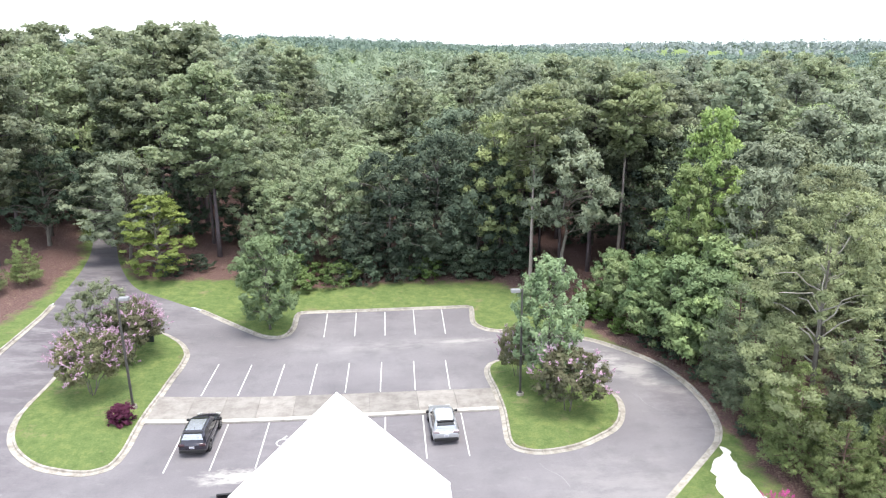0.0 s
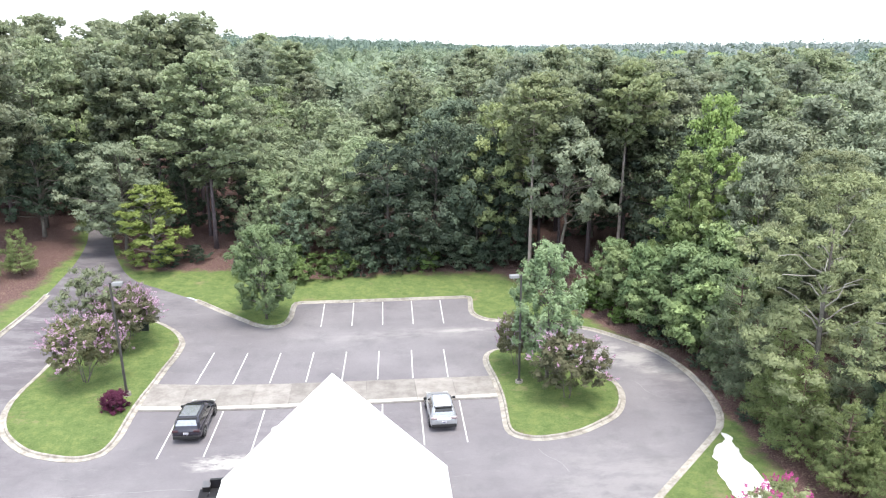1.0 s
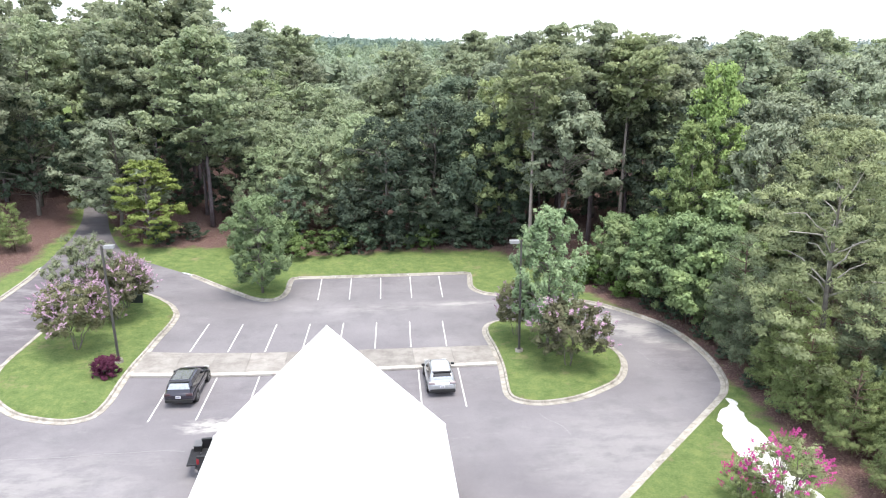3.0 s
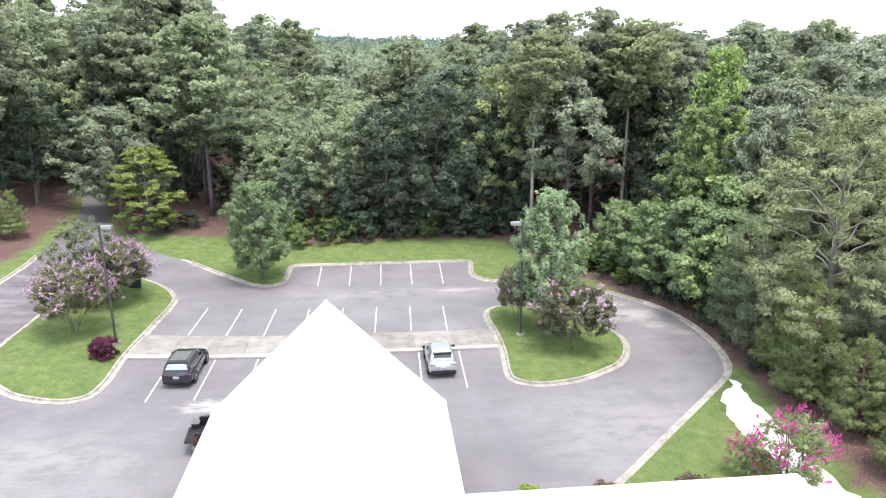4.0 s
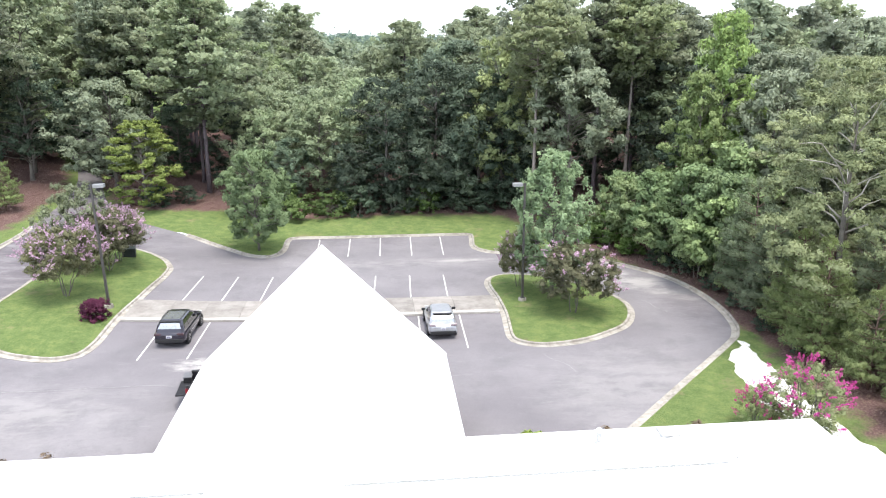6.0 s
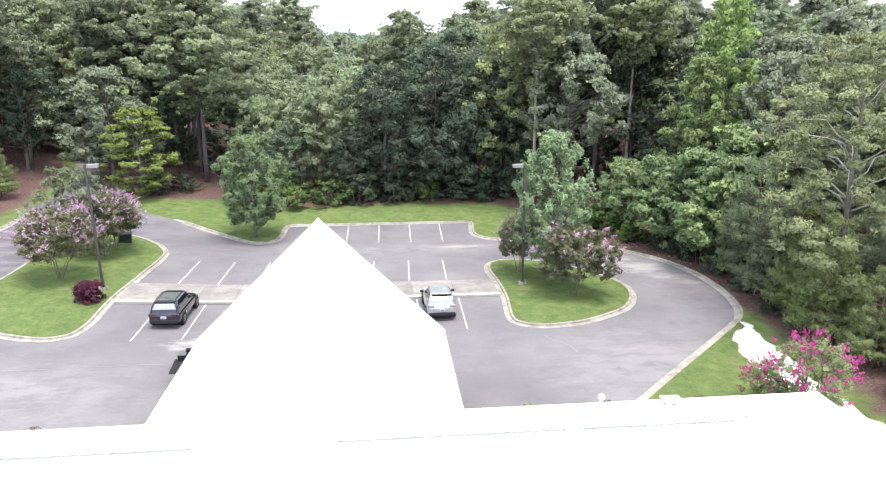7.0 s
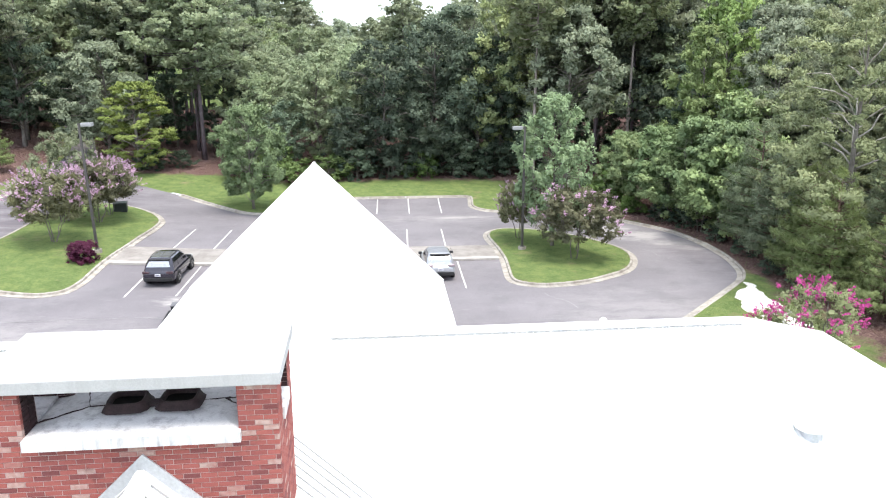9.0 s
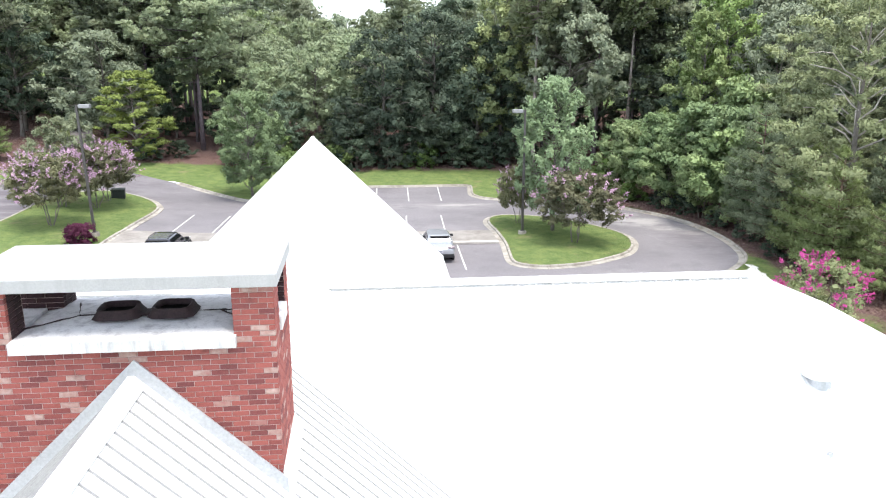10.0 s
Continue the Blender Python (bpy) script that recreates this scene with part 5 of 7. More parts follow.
def pickup(m):
    truck = tagged(empty("pickup_truck", m), "black pickup truck with its tailgate lowered beside the porch", "truck", "parked vehicles")
    L, w = 2.85, 0.98
    b = bmesh.new()
    for x0, x1, y0, y1, z0, z1 in ((-w, -w + 0.13, -L, -0.9, 0.5, 1.32), (w - 0.13, w, -L, -0.9, 0.5, 1.32), (-w, w, -0.98, -0.86, 0.5, 1.42)):
        box(b, x0, x1, y0, y1, z0, z1, 0.03)
    part("bed_walls", b, CAR_BLACK, truck)
    part("bed_floor", box(bmesh.new(), -w + 0.13, w - 0.13, -L, -0.98, 0.55, 0.82), BEDLINER, truck)
    for s in (-1, 1):
        part("bed_rail", box(bmesh.new(), *sorted((s * (w - 0.16), s * (w + 0.01))), -L, -0.9, 1.322, 1.36, 0.012), BLACK, truck)
        part("wheel_well", box(bmesh.new(), *sorted((s * (w - 0.131), s * (w - 0.36))), -2.15, -1.3, 0.82, 1.06, 0.06), BEDLINER, truck)
        part("tail_light", box(bmesh.new(), *sorted((s * (w - 0.07), s * (w + 0.006))), -L - 0.015, -L + 0.12, 0.92, 1.22, 0.012), TAIL, truck)
    gate = part("tailgate", box(bmesh.new(), -w + 0.15, w - 0.15, -L - 0.56, -L - 0.02, 0.76, 0.85, 0.02), CAR_BLACK, truck)
    part("liner", box(bmesh.new(), -w + 0.2, w - 0.2, -L - 0.52, -L - 0.06, 0.851, 0.862), BEDLINER, gate)
    part("rear_bumper", box(bmesh.new(), -w * 0.95, w * 0.95, -L - 0.16, -L + 0.05, 0.42, 0.62, 0.04), CHROME, truck)
    part("front_body", shell([(-0.88, w * 0.97, 0.45, 1.1), (0.4, w, 0.42, 1.12), (1.4, w, 0.42, 1.12), (2.3, w * 0.98, 0.42, 1.08), (2.75, w * 0.93, 0.45, 1.0), (2.9, w * 0.8, 0.5, 0.9)], 0.85), CAR_BLACK, truck, smooth_faces=True)
    b = bmesh.new()
    rings = []
    for y0, y1, ww, z in ((-0.85, 1.5, 0.9, 1.05), (-0.75, 0.75, 0.72, 1.78), (-0.65, 0.6, 0.6, 1.86)):
        rings.append([b.verts.new(p) for p in ((-ww, y0, z), (ww, y0, z), (ww, y1, z), (-ww, y1, z))])
    for p, q in zip(rings, rings[1:]):
        for i in range(4):
            b.faces.new((p[i], p[(i + 1) % 4], q[(i + 1) % 4], q[i]))
    b.faces.new(rings[-1])
    part("cab", b, CAR_BLACK, truck)
    patch("rear_window", [(-0.72, -0.835, 1.2), (0.72, -0.835, 1.2), (0.62, -0.77, 1.7), (-0.62, -0.77, 1.7)], GLASS, truck)
    patch("windscreen", [(0.78, 1.35, 1.2), (-0.78, 1.35, 1.2), (-0.66, 0.86, 1.68), (0.66, 0.86, 1.68)], GLASS, truck)
    for s in (-1, 1):
        c = [(s * 0.86, -0.6, 1.2), (s * 0.86, 1.1, 1.2), (s * 0.75, 0.6, 1.66), (s * 0.75, -0.55, 1.66)]
        patch("side_window", c if s > 0 else c[::-1], GLASS, truck)
    wheels(truck, w - 0.11, (-1.75, 1.85), 0.39)
    return truck


pickup(on_ground(-7.0, 37.15, -87))
crate = tagged(empty("storage_box", on_ground(-10.05, 37.75, -87)), "black lidded storage box standing on the lowered tailgate", "box")
part("tub", box(bmesh.new(), -0.3, 0.3, -0.19, 0.19, 0.86, 1.14, 0.03), BLACK, crate)
part("lid", box(bmesh.new(), -0.33, 0.33, -0.22, 0.22, 1.142, 1.2, 0.02), plain("grey_plastic", (0.12, 0.12, 0.13), 0.6), crate)

cabinet = tagged(empty("utility_cabinet", on_ground(-20.3, 63.0, 12)), "dark green utility cabinet under the flowering trees", "cabinet")
part("body", box(bmesh.new(), -0.5, 0.5, -0.45, 0.45, 0.12, 0.85, 0.04), plain("dark_green_paint", (0.012, 0.018, 0.016), 0.6), cabinet)
part("lid", box(bmesh.new(), -0.54, 0.54, -0.49, 0.49, 0.85, 0.93, 0.03), plain("dark_green_lid", (0.035, 0.045, 0.042), 0.5), cabinet)


# ---------------------------------------------------------------- trees and shrubs
rng = np.random.default_rng(7)


def leaf_quads(p, n, size, aspect, fold=0.12, seen=None):
    """Pointed leaves at p that face n."""
    n = unit(n)
    u = unit(np.cross(n, rng.normal(size=p.shape)))
    v = np.cross(n, u)
    s = (size * rng.uniform(0.7, 1.3, len(p)))[:, None]
    lift = n * s * fold
    return np.stack([p - u * s * 0.4 + v * s * aspect, p + u * s * 0.6 + lift, p - u * s * 0.4 - v * s * aspect, n if seen is None else unit(seen)], 1)


def sphere_points(count):
    return unit(rng.normal(size=(count, 3)))


def bent(a, b, sag, count=5, wobble=0.06):
    a, b = np.array(a, float), np.array(b, float)
    out = []
    length = np.linalg.norm(b - a)
    for k in range(count):
        t = k / (count - 1)
        q = a + (b - a) * t + np.array([0, 0, -sag * 4 * t * (1 - t)])
        if 0 < k < count - 1:
            q = q + rng.normal(size=3) * wobble * length
        out.append(tuple(q))
    return out


def make_tree(name, label, category, tubes, bark, quads, leaf, extra=(), group=""):
    tree = tagged(empty(name), label, category, group)
    if tubes:
        tubes_object("trunk", tubes, bark, tree)
    ob = new("crown", leaf_mesh("crown", quads, leaf))
    ob.parent = tree
    for nm, q, mat, lab in extra:
        e = new(nm, leaf_mesh(nm, q, mat))
        e.parent = tree
        e["label"] = lab
    return tree


def cube_sphere(n):
    """The faces of a ball made of six n x n patches, as an array of quads."""
    g = np.linspace(-1, 1, n + 1)
    quads = []
    for axis in range(3):
        for sign in (-1, 1):
            for i in range(n):
                for j in range(n):
                    face = []
                    for u, v in ((g[i], g[j]), (g[i + 1], g[j]), (g[i + 1], g[j + 1]), (g[i], g[j + 1])):
                        q = [0.0, 0.0, 0.0]
                        q[axis], q[(axis + 1) % 3], q[(axis + 2) % 3] = sign, u * sign, v
                        face.append(q)
                    quads.append(face)
    return unit(np.array(quads))


def clump_leaves(centres, radii, per, size, aspect=0.36, flat=0.78, up=0.55, inner=0.72, core=1, fill=0.34, own=0.28, lumps=6):
    """Leaves in clumps, each clump a handful of smaller lumps, round an inner mass of crowded foliage."""
    k = len(centres)
    squash = np.array([1, 1, flat])
    lump_way = sphere_points(k * lumps).reshape(k, lumps, 3)
    lump_way[..., 2] = lump_way[..., 2] * 0.8 + 0.15
    lump_at = centres[:, None] + lump_way * (radii[:, None] * rng.uniform(0.35, 0.72, (k, lumps)))[..., None] * squash
    lump_size = radii[:, None] * rng.uniform(0.34, 0.62, (k, lumps))
    c = np.repeat(np.arange(k), per)
    j = rng.integers(0, lumps, k * per)
    d = sphere_points(k * per)
    low = (d[:, 2] < -0.2) & (rng.random(len(d)) < 0.5)
    d[low, 2] *= -1
    depth = (1 - inner * rng.random(len(d)) ** 1.3) * rng.normal(1.0, 0.13, len(d))
    p = lump_at[c, j] + d * (lump_size[c, j] * depth)[:, None] * squash
    middle = np.append(centres[:, :2].mean(axis=0), np.quantile(centres[:, 2], 0.35))
    outward = unit(centres - middle)[c] if k < 900 else np.zeros(3)
    n = d * 0.8 + np.array([0, 0, up]) + rng.normal(size=d.shape) * 0.7
    leaves = leaf_quads(p, n, size, aspect, seen=d * 0.4 + lump_way[c, j] * 0.45 + outward * 0.4 + np.array([0, 0, 0.4]) + own * unit(n))
    ball = cube_sphere(core)
    turns = np.linalg.qr(rng.normal(size=(k, 3, 3)))[0]
    e = np.einsum("fvi,kij->kfvj", ball, turns)
    grow = radii[:, None, None, None] * fill * rng.uniform(0.8, 1.2, (k, len(ball), 1, 1))
    mass = (centres[:, None, None] + e * grow * squash).reshape(-1, 4, 3)
    ways = (e.mean(axis=2).reshape(-1, 3) + np.array([0, 0, 0.2]))[:, None]
    return np.concatenate([leaves, np.concatenate([mass[:, (0, 1, 2)], ways], 1), np.concatenate([mass[:, (0, 2, 3)], ways], 1)])


def needle_puffs(centres, radii, per, width=0.2, flat=0.75):
    """Soft tufts of needles: fans that spread outward from the heart of each tuft."""
    k = len(centres)
    c = np.repeat(np.arange(k), per)
    d = sphere_points(k * per)
    low = (d[:, 2] < -0.1) & (rng.random(len(d)) < 0.6)
    d[low, 2] *= -1
    squash = np.array([1, 1, flat])
    r = radii[c][:, None]
    root = centres[c] + d * r * 0.25 * squash
    tip = centres[c] + d * r * rng.uniform(0.7, 1.18, (len(c), 1)) * squash
    v = unit(np.cross(d, rng.normal(size=d.shape))) * r * width * rng.uniform(0.6, 1.3, (len(c), 1))
    middle = np.append(centres[:, :2].mean(axis=0), np.quantile(centres[:, 2], 0.3))
    outward = unit(centres - middle)[c]
    seen = d * 0.65 + outward * 0.4 + np.array([0, 0, 0.42]) + rng.normal(size=d.shape) * 0.15
    return np.stack([root, tip + v, tip - v, seen], 1)


def broadleaf(name, label, leaf, bark=BARK, tall=14.0, wide=4.5, base=2.0, clumps=140, per=88, size=0.33, clump=0.88, point=0.75, trunk=0.22, stems=1, open_=0.0, limb_bark=None, category="tree", flat=0.78, fill=0.36, core=1, limbs=0.4, up=0.55, even=1.0):
    """A broad-leaved tree: trunk, limbs that reach into the clumps, and a lumpy, uneven crown."""
    lean = rng.normal(size=2) * 0.35 * even
    centres, radii = [], []
    lobes = [(rng.uniform(0, 6.28), even * rng.uniform(0.1, 0.28), rng.integers(2, 5)) for _ in range(3)]
    tries = 0
    while len(centres) < clumps and tries < clumps * 40:
        tries += 1
        u = rng.random()
        prof = math.sin(math.pi * (0.06 + 0.9 * u) ** point) ** 0.65
        a = rng.uniform(0, 2 * math.pi)
        r = wide * prof * (1 + sum(h * math.sin(k * a + f + 3 * u) for f, h, k in lobes))
        rr = r * (1 - 0.65 * rng.random() ** 2.2)
        z = base + (tall - base) * u
        q = np.array([rr * math.cos(a) + lean[0] * u, rr * math.sin(a) + lean[1] * u, z + rng.normal() * 0.3])
        rc = clump * rng.uniform(0.65, 1.35)
        if all(np.linalg.norm(q - o) > (rc + ro) * 0.42 for o, ro in zip(centres, radii)):
            if rng.random() > open_ * 0.5:
                q[2] = min(q[2], tall - rc * 0.6)
                centres.append(q)
                radii.append(rc)
    centres, radii = np.array(centres), np.array(radii)
    quads = clump_leaves(centres, radii, per, size, flat=flat, fill=fill, core=core, up=up)
    tubes = []
    for s in range(stems):
        foot = np.array([0, 0, -0.4]) if stems == 1 else np.array([0.22 * math.cos(s * 2.1), 0.22 * math.sin(s * 2.1), -0.3])
        head = np.array([lean[0] * 0.7, lean[1] * 0.7, tall * 0.82]) if stems == 1 else np.array([wide * 0.35 * math.cos(s * 2.1), wide * 0.35 * math.sin(s * 2.1), tall * 0.7])
        line = bent(foot, head, 0, 7, 0.012)
        tubes.append((line, [trunk * (1 - 0.82 * k / 6) * (1.25 if k == 0 else 1) for k in range(7)], 8))
        picks = rng.permutation(len(centres))[: max(8, int(len(centres) * limbs / stems))]
        for i in picks:
            c = centres[i]
            t = min(0.9, max(0.12, (c[2] - 0.35 * np.linalg.norm(c[:2]) - foot[2]) / (head[2] - foot[2])))
            a = foot + (head - foot) * t
            tubes.append((bent(a, c, -0.12 * np.linalg.norm(c - a), 5, 0.035), [trunk * 0.34 * (1 - t * 0.6) * (1 - 0.8 * k / 4) + 0.008 for k in range(5)], 5))
    tree = make_tree(name, label, category, tubes[:1] if limb_bark else tubes, bark, quads, leaf)
    if limb_bark:
        for tube in tubes[1:]:
            tubes_object("limb", [tube], limb_bark, tree, "bleached bare limb")
    return tree


def pine(name, label, leaf=NEEDLE, tall=23.0, wide=4.8, bare=0.4, limbs=62, per=44, step=0.8, puff=0.62, trunk=0.26, peak=0.3, bark=BARK_PINE, width=0.2):
    """A tall pine: bare mast, limbs that turn up at their ends, needle tufts in a deep, ragged, round-topped crown."""
    lean = rng.normal(size=2) * 0.5
    at = lambda z: np.array([lean[0] * (z / tall) ** 2, lean[1] * (z / tall) ** 2, z])
    tubes = [([tuple(at(tall * 0.97 * k / 9) - np.array([0, 0, 0.4 if k == 0 else 0])) for k in range(10)], [trunk * (1.2 if k == 0 else 1 - 0.88 * k / 9) for k in range(10)], 8)]
    starts = []
    lobes = [(rng.uniform(0, 6.28), rng.uniform(0.08, 0.2), rng.integers(1, 4)) for _ in range(3)]
    for w in range(limbs):
        u = min(1.0, max(0.0, (w + rng.uniform(-0.8, 0.8)) / limbs)) ** 0.92
        z = tall * (bare + (0.965 - bare) * u)
        prof = (0.5 + 0.5 * u / peak) if u < peak else max(0.0, 1 - ((u - peak) / (1 - peak)) ** 2.4) ** 0.7
        a = w * 2.39996 + rng.normal() * 0.3
        reach = wide * max(0.1, prof) * rng.uniform(0.62, 1.12) * (1 + sum(h * math.sin(q * a + f + 4 * u) for f, h, q in lobes))
        o = at(z)
        tip = o + np.array([reach * math.cos(a), reach * math.sin(a), reach * (0.02 + 0.42 * u) + rng.normal() * 0.25])
        tubes.append((bent(o, tip, 0.08 * reach, 5, 0.03), [0.065 * (1 - u * 0.6) * (1 - 0.8 * j / 4) + 0.008 for j in range(5)], 4))
        n = max(1, int(reach / step + 0.5))
        for j in range(n):
            t = 0.3 + 0.7 * (j + rng.uniform(0.3, 1.0)) / n
            out = 0.32 * reach * t
            for _ in range(1 if j == 0 and n > 2 else 2):
                off = np.array([-math.sin(a), math.cos(a), 0]) * rng.normal() * out + np.array([0, 0, rng.normal() * 0.28 + 0.1])
                starts.append(o + (tip - o) * t + off)
    for _ in range(9):
        starts.append(at(tall * rng.uniform(0.93, 0.985)) + rng.normal(size=3) * np.array([0.13, 0.13, 0.05]) * wide)
    starts = np.array(starts)
    radii = puff * rng.uniform(0.65, 1.3, len(starts))
    return make_tree(name, label, "pine tree", tubes, bark, needle_puffs(starts, radii, per, width), leaf)


def brush_pine(name, label, leaf, tall, wide, per=70, trunk=0.1):
    """A bushy young pine: limbs to the ground, every shoot a brush of long needles that turns upward."""
    tubes = [([(0, 0, -0.3), (0.03, 0.02, tall * 0.5), (0, 0.03, tall * 0.97)], [trunk, trunk * 0.6, 0.02], 7)]
    foot, along = [], []
    whorls = int(tall / 0.62)
    for w in range(whorls):
        u = (w + 0.5) / whorls
        z = tall * (0.1 + 0.86 * u)
        reach = wide * (1 - u) ** 0.75 * (0.8 + 0.2 * math.sin(w * 2.4)) + 0.25
        count = max(3, int(6.5 * (1 - u) + 2.5))
        turn = rng.uniform(0, 6.28)
        for k in range(count):
            a = turn + k * 6.283 / count + rng.normal() * 0.2
            r = reach * rng.uniform(0.72, 1.12)
            out = np.array([math.cos(a), math.sin(a), 0.0])
            tip = np.array([0, 0, z]) + out * r + np.array([0, 0, r * (0.1 + 0.5 * u)])
            tubes.append((bent((0, 0, z), tip, 0.06 * r, 4, 0.02), [0.03 * (1 - 0.7 * j / 3) + 0.005 for j in range(4)], 4))
            n = max(1, int(r / 0.44))
            for j in range(n):
                t = 0.25 + 0.75 * (j + 1) / n
                for side in ((0,) if j == n - 1 else (-1, 1)):
                    across = np.array([-out[1], out[0], 0]) * side * rng.uniform(0.15, 0.5) * (0.3 + r * 0.35)
                    foot.append(np.array([0, 0, z]) + (tip - np.array([0, 0, z])) * t + across)
                    along.append(out * 0.55 + across * 0.5 + np.array([0, 0, 0.75]) + rng.normal(size=3) * 0.15)
    for _ in range(4):
        foot.append(np.array([0, 0, tall * rng.uniform(0.9, 0.98)]) + rng.normal(size=3) * 0.08)
        along.append([0, 0, 1])
    foot, along = np.array(foot), unit(np.array(along))
    tufts = np.concatenate([foot + along * 0.12, foot + along * 0.36])
    size = np.concatenate([rng.uniform(0.24, 0.34, len(foot)), rng.uniform(0.15, 0.22, len(foot))])
    return make_tree(name, label, "pine tree", tubes, BARK_RED, needle_puffs(tufts, size, per, 0.055, 1.2), leaf)


def flowering(name, label, tall, wide, blossom, leaf=LEAF_CRAPE, base=1.0, clumps=46, per=95, size=0.2, spikes=70, tip_per=26, spike=0.28, stems=5, blossom_label="lavender-pink flower panicles"):
    """A many-stemmed flowering shrub-tree with panicles on its outer shoots."""
    centres, radii = [], []
    tries = 0
    while len(centres) < clumps and tries < 4000:
        tries += 1
        u = rng.random()
        prof = math.sin(math.pi * (0.12 + 0.8 * u) ** 0.85) ** 0.6
        a = rng.uniform(0, 6.283)
        rr = wide * prof * (1 - 0.6 * rng.random() ** 2) * (1 + 0.15 * math.sin(3 * a))
        q = np.array([rr * math.cos(a), rr * math.sin(a), base + (tall - base) * u])
        rc = 0.17 * wide * rng.uniform(0.8, 1.4) + 0.12
        if all(np.linalg.norm(q - o) > (rc + ro) * 0.42 for o, ro in zip(centres, radii)):
            centres.append(q)
            radii.append(rc)
    centres, radii = np.array(centres), np.array(radii)
    quads = clump_leaves(centres, radii, per, size, 0.35, lumps=4)
    stem_tubes = []
    for s in range(stems):
        a = s * 6.283 / stems + rng.normal() * 0.3
        foot = np.array([0.1 * math.cos(a), 0.1 * math.sin(a), -0.2])
        near = sorted(range(len(centres)), key=lambda i: abs((math.atan2(centres[i][1], centres[i][0]) - a + math.pi) % (2 * math.pi) - math.pi) + rng.uniform(0, 0.5))[:5]
        fork = foot * 0.4 + centres[near].mean(axis=0) * np.array([0.42, 0.42, 0.6])
        one = [(bent(foot, fork, -0.03 * tall, 6, 0.03), [0.05 - 0.005 * k for k in range(6)], 6)]
        for i in near:
            one.append((bent(fork, centres[i], -0.04 * tall, 5, 0.04), [0.026 * (1 - 0.75 * k / 4) + 0.004 for k in range(5)], 5))
        stem_tubes.append(one)
    # panicles: on the upper and outer clumps
    outer = sorted(range(len(centres)), key=lambda i: -(np.linalg.norm(centres[i][:2]) / wide + 0.9 * (centres[i][2] - base) / (tall - base)))[: max(6, int(len(centres) * 0.72))]
    fp, fn = [], []
    for _ in range(spikes):
        i = outer[rng.integers(0, len(outer))]
        d = sphere_points(1)[0] * 0.7 + np.array([0, 0, 0.8]) + np.append(unit(centres[i][:2] + 1e-6), 0) * 0.6
        d = d / np.linalg.norm(d)
        o = centres[i] + d * radii[i] * np.array([1, 1, 0.8])
        t = rng.random(tip_per)
        fp.append(o + d * (t * spike * 1.6)[:, None] + rng.normal(size=(tip_per, 3)) * (0.3 * spike * (1.1 - t))[:, None])
        fn.append(rng.normal(size=(tip_per, 3)) + d)
    blooms = leaf_quads(np.concatenate(fp), np.concatenate(fn), 0.1 * spike / 0.28, 0.45)
    tree = make_tree(name, label, "flowering tree", [], BARK, quads, leaf, [("blossoms", blooms, blossom, blossom_label)])
    for one in stem_tubes:
        tubes_object("stem", one, BARK, tree)
    return tree


PROTO = {}


def plant(kind, builder, x, y, tall_scale=1.0, wide_scale=None, turn=None, lift=0.1):
    """The kind's tree at x, y: built once, then copied."""
    w = tall_scale if wide_scale is None else wide_scale
    m = pose(x, y, height(x, y) + lift, 0, 0, rng.uniform(0, 360) if turn is None else turn) @ Matrix.Diagonal((w, w, tall_scale, 1))
    if kind not in PROTO:
        PROTO[kind] = builder()
        PROTO[kind].matrix_basis = m
        return PROTO[kind]
    source = PROTO[kind]
    made = {}
    keep = source.scale.copy()
    source.scale = (1, 1, 1)
    ob = copy_thing(source, m)
    source.scale = keep
    return ob


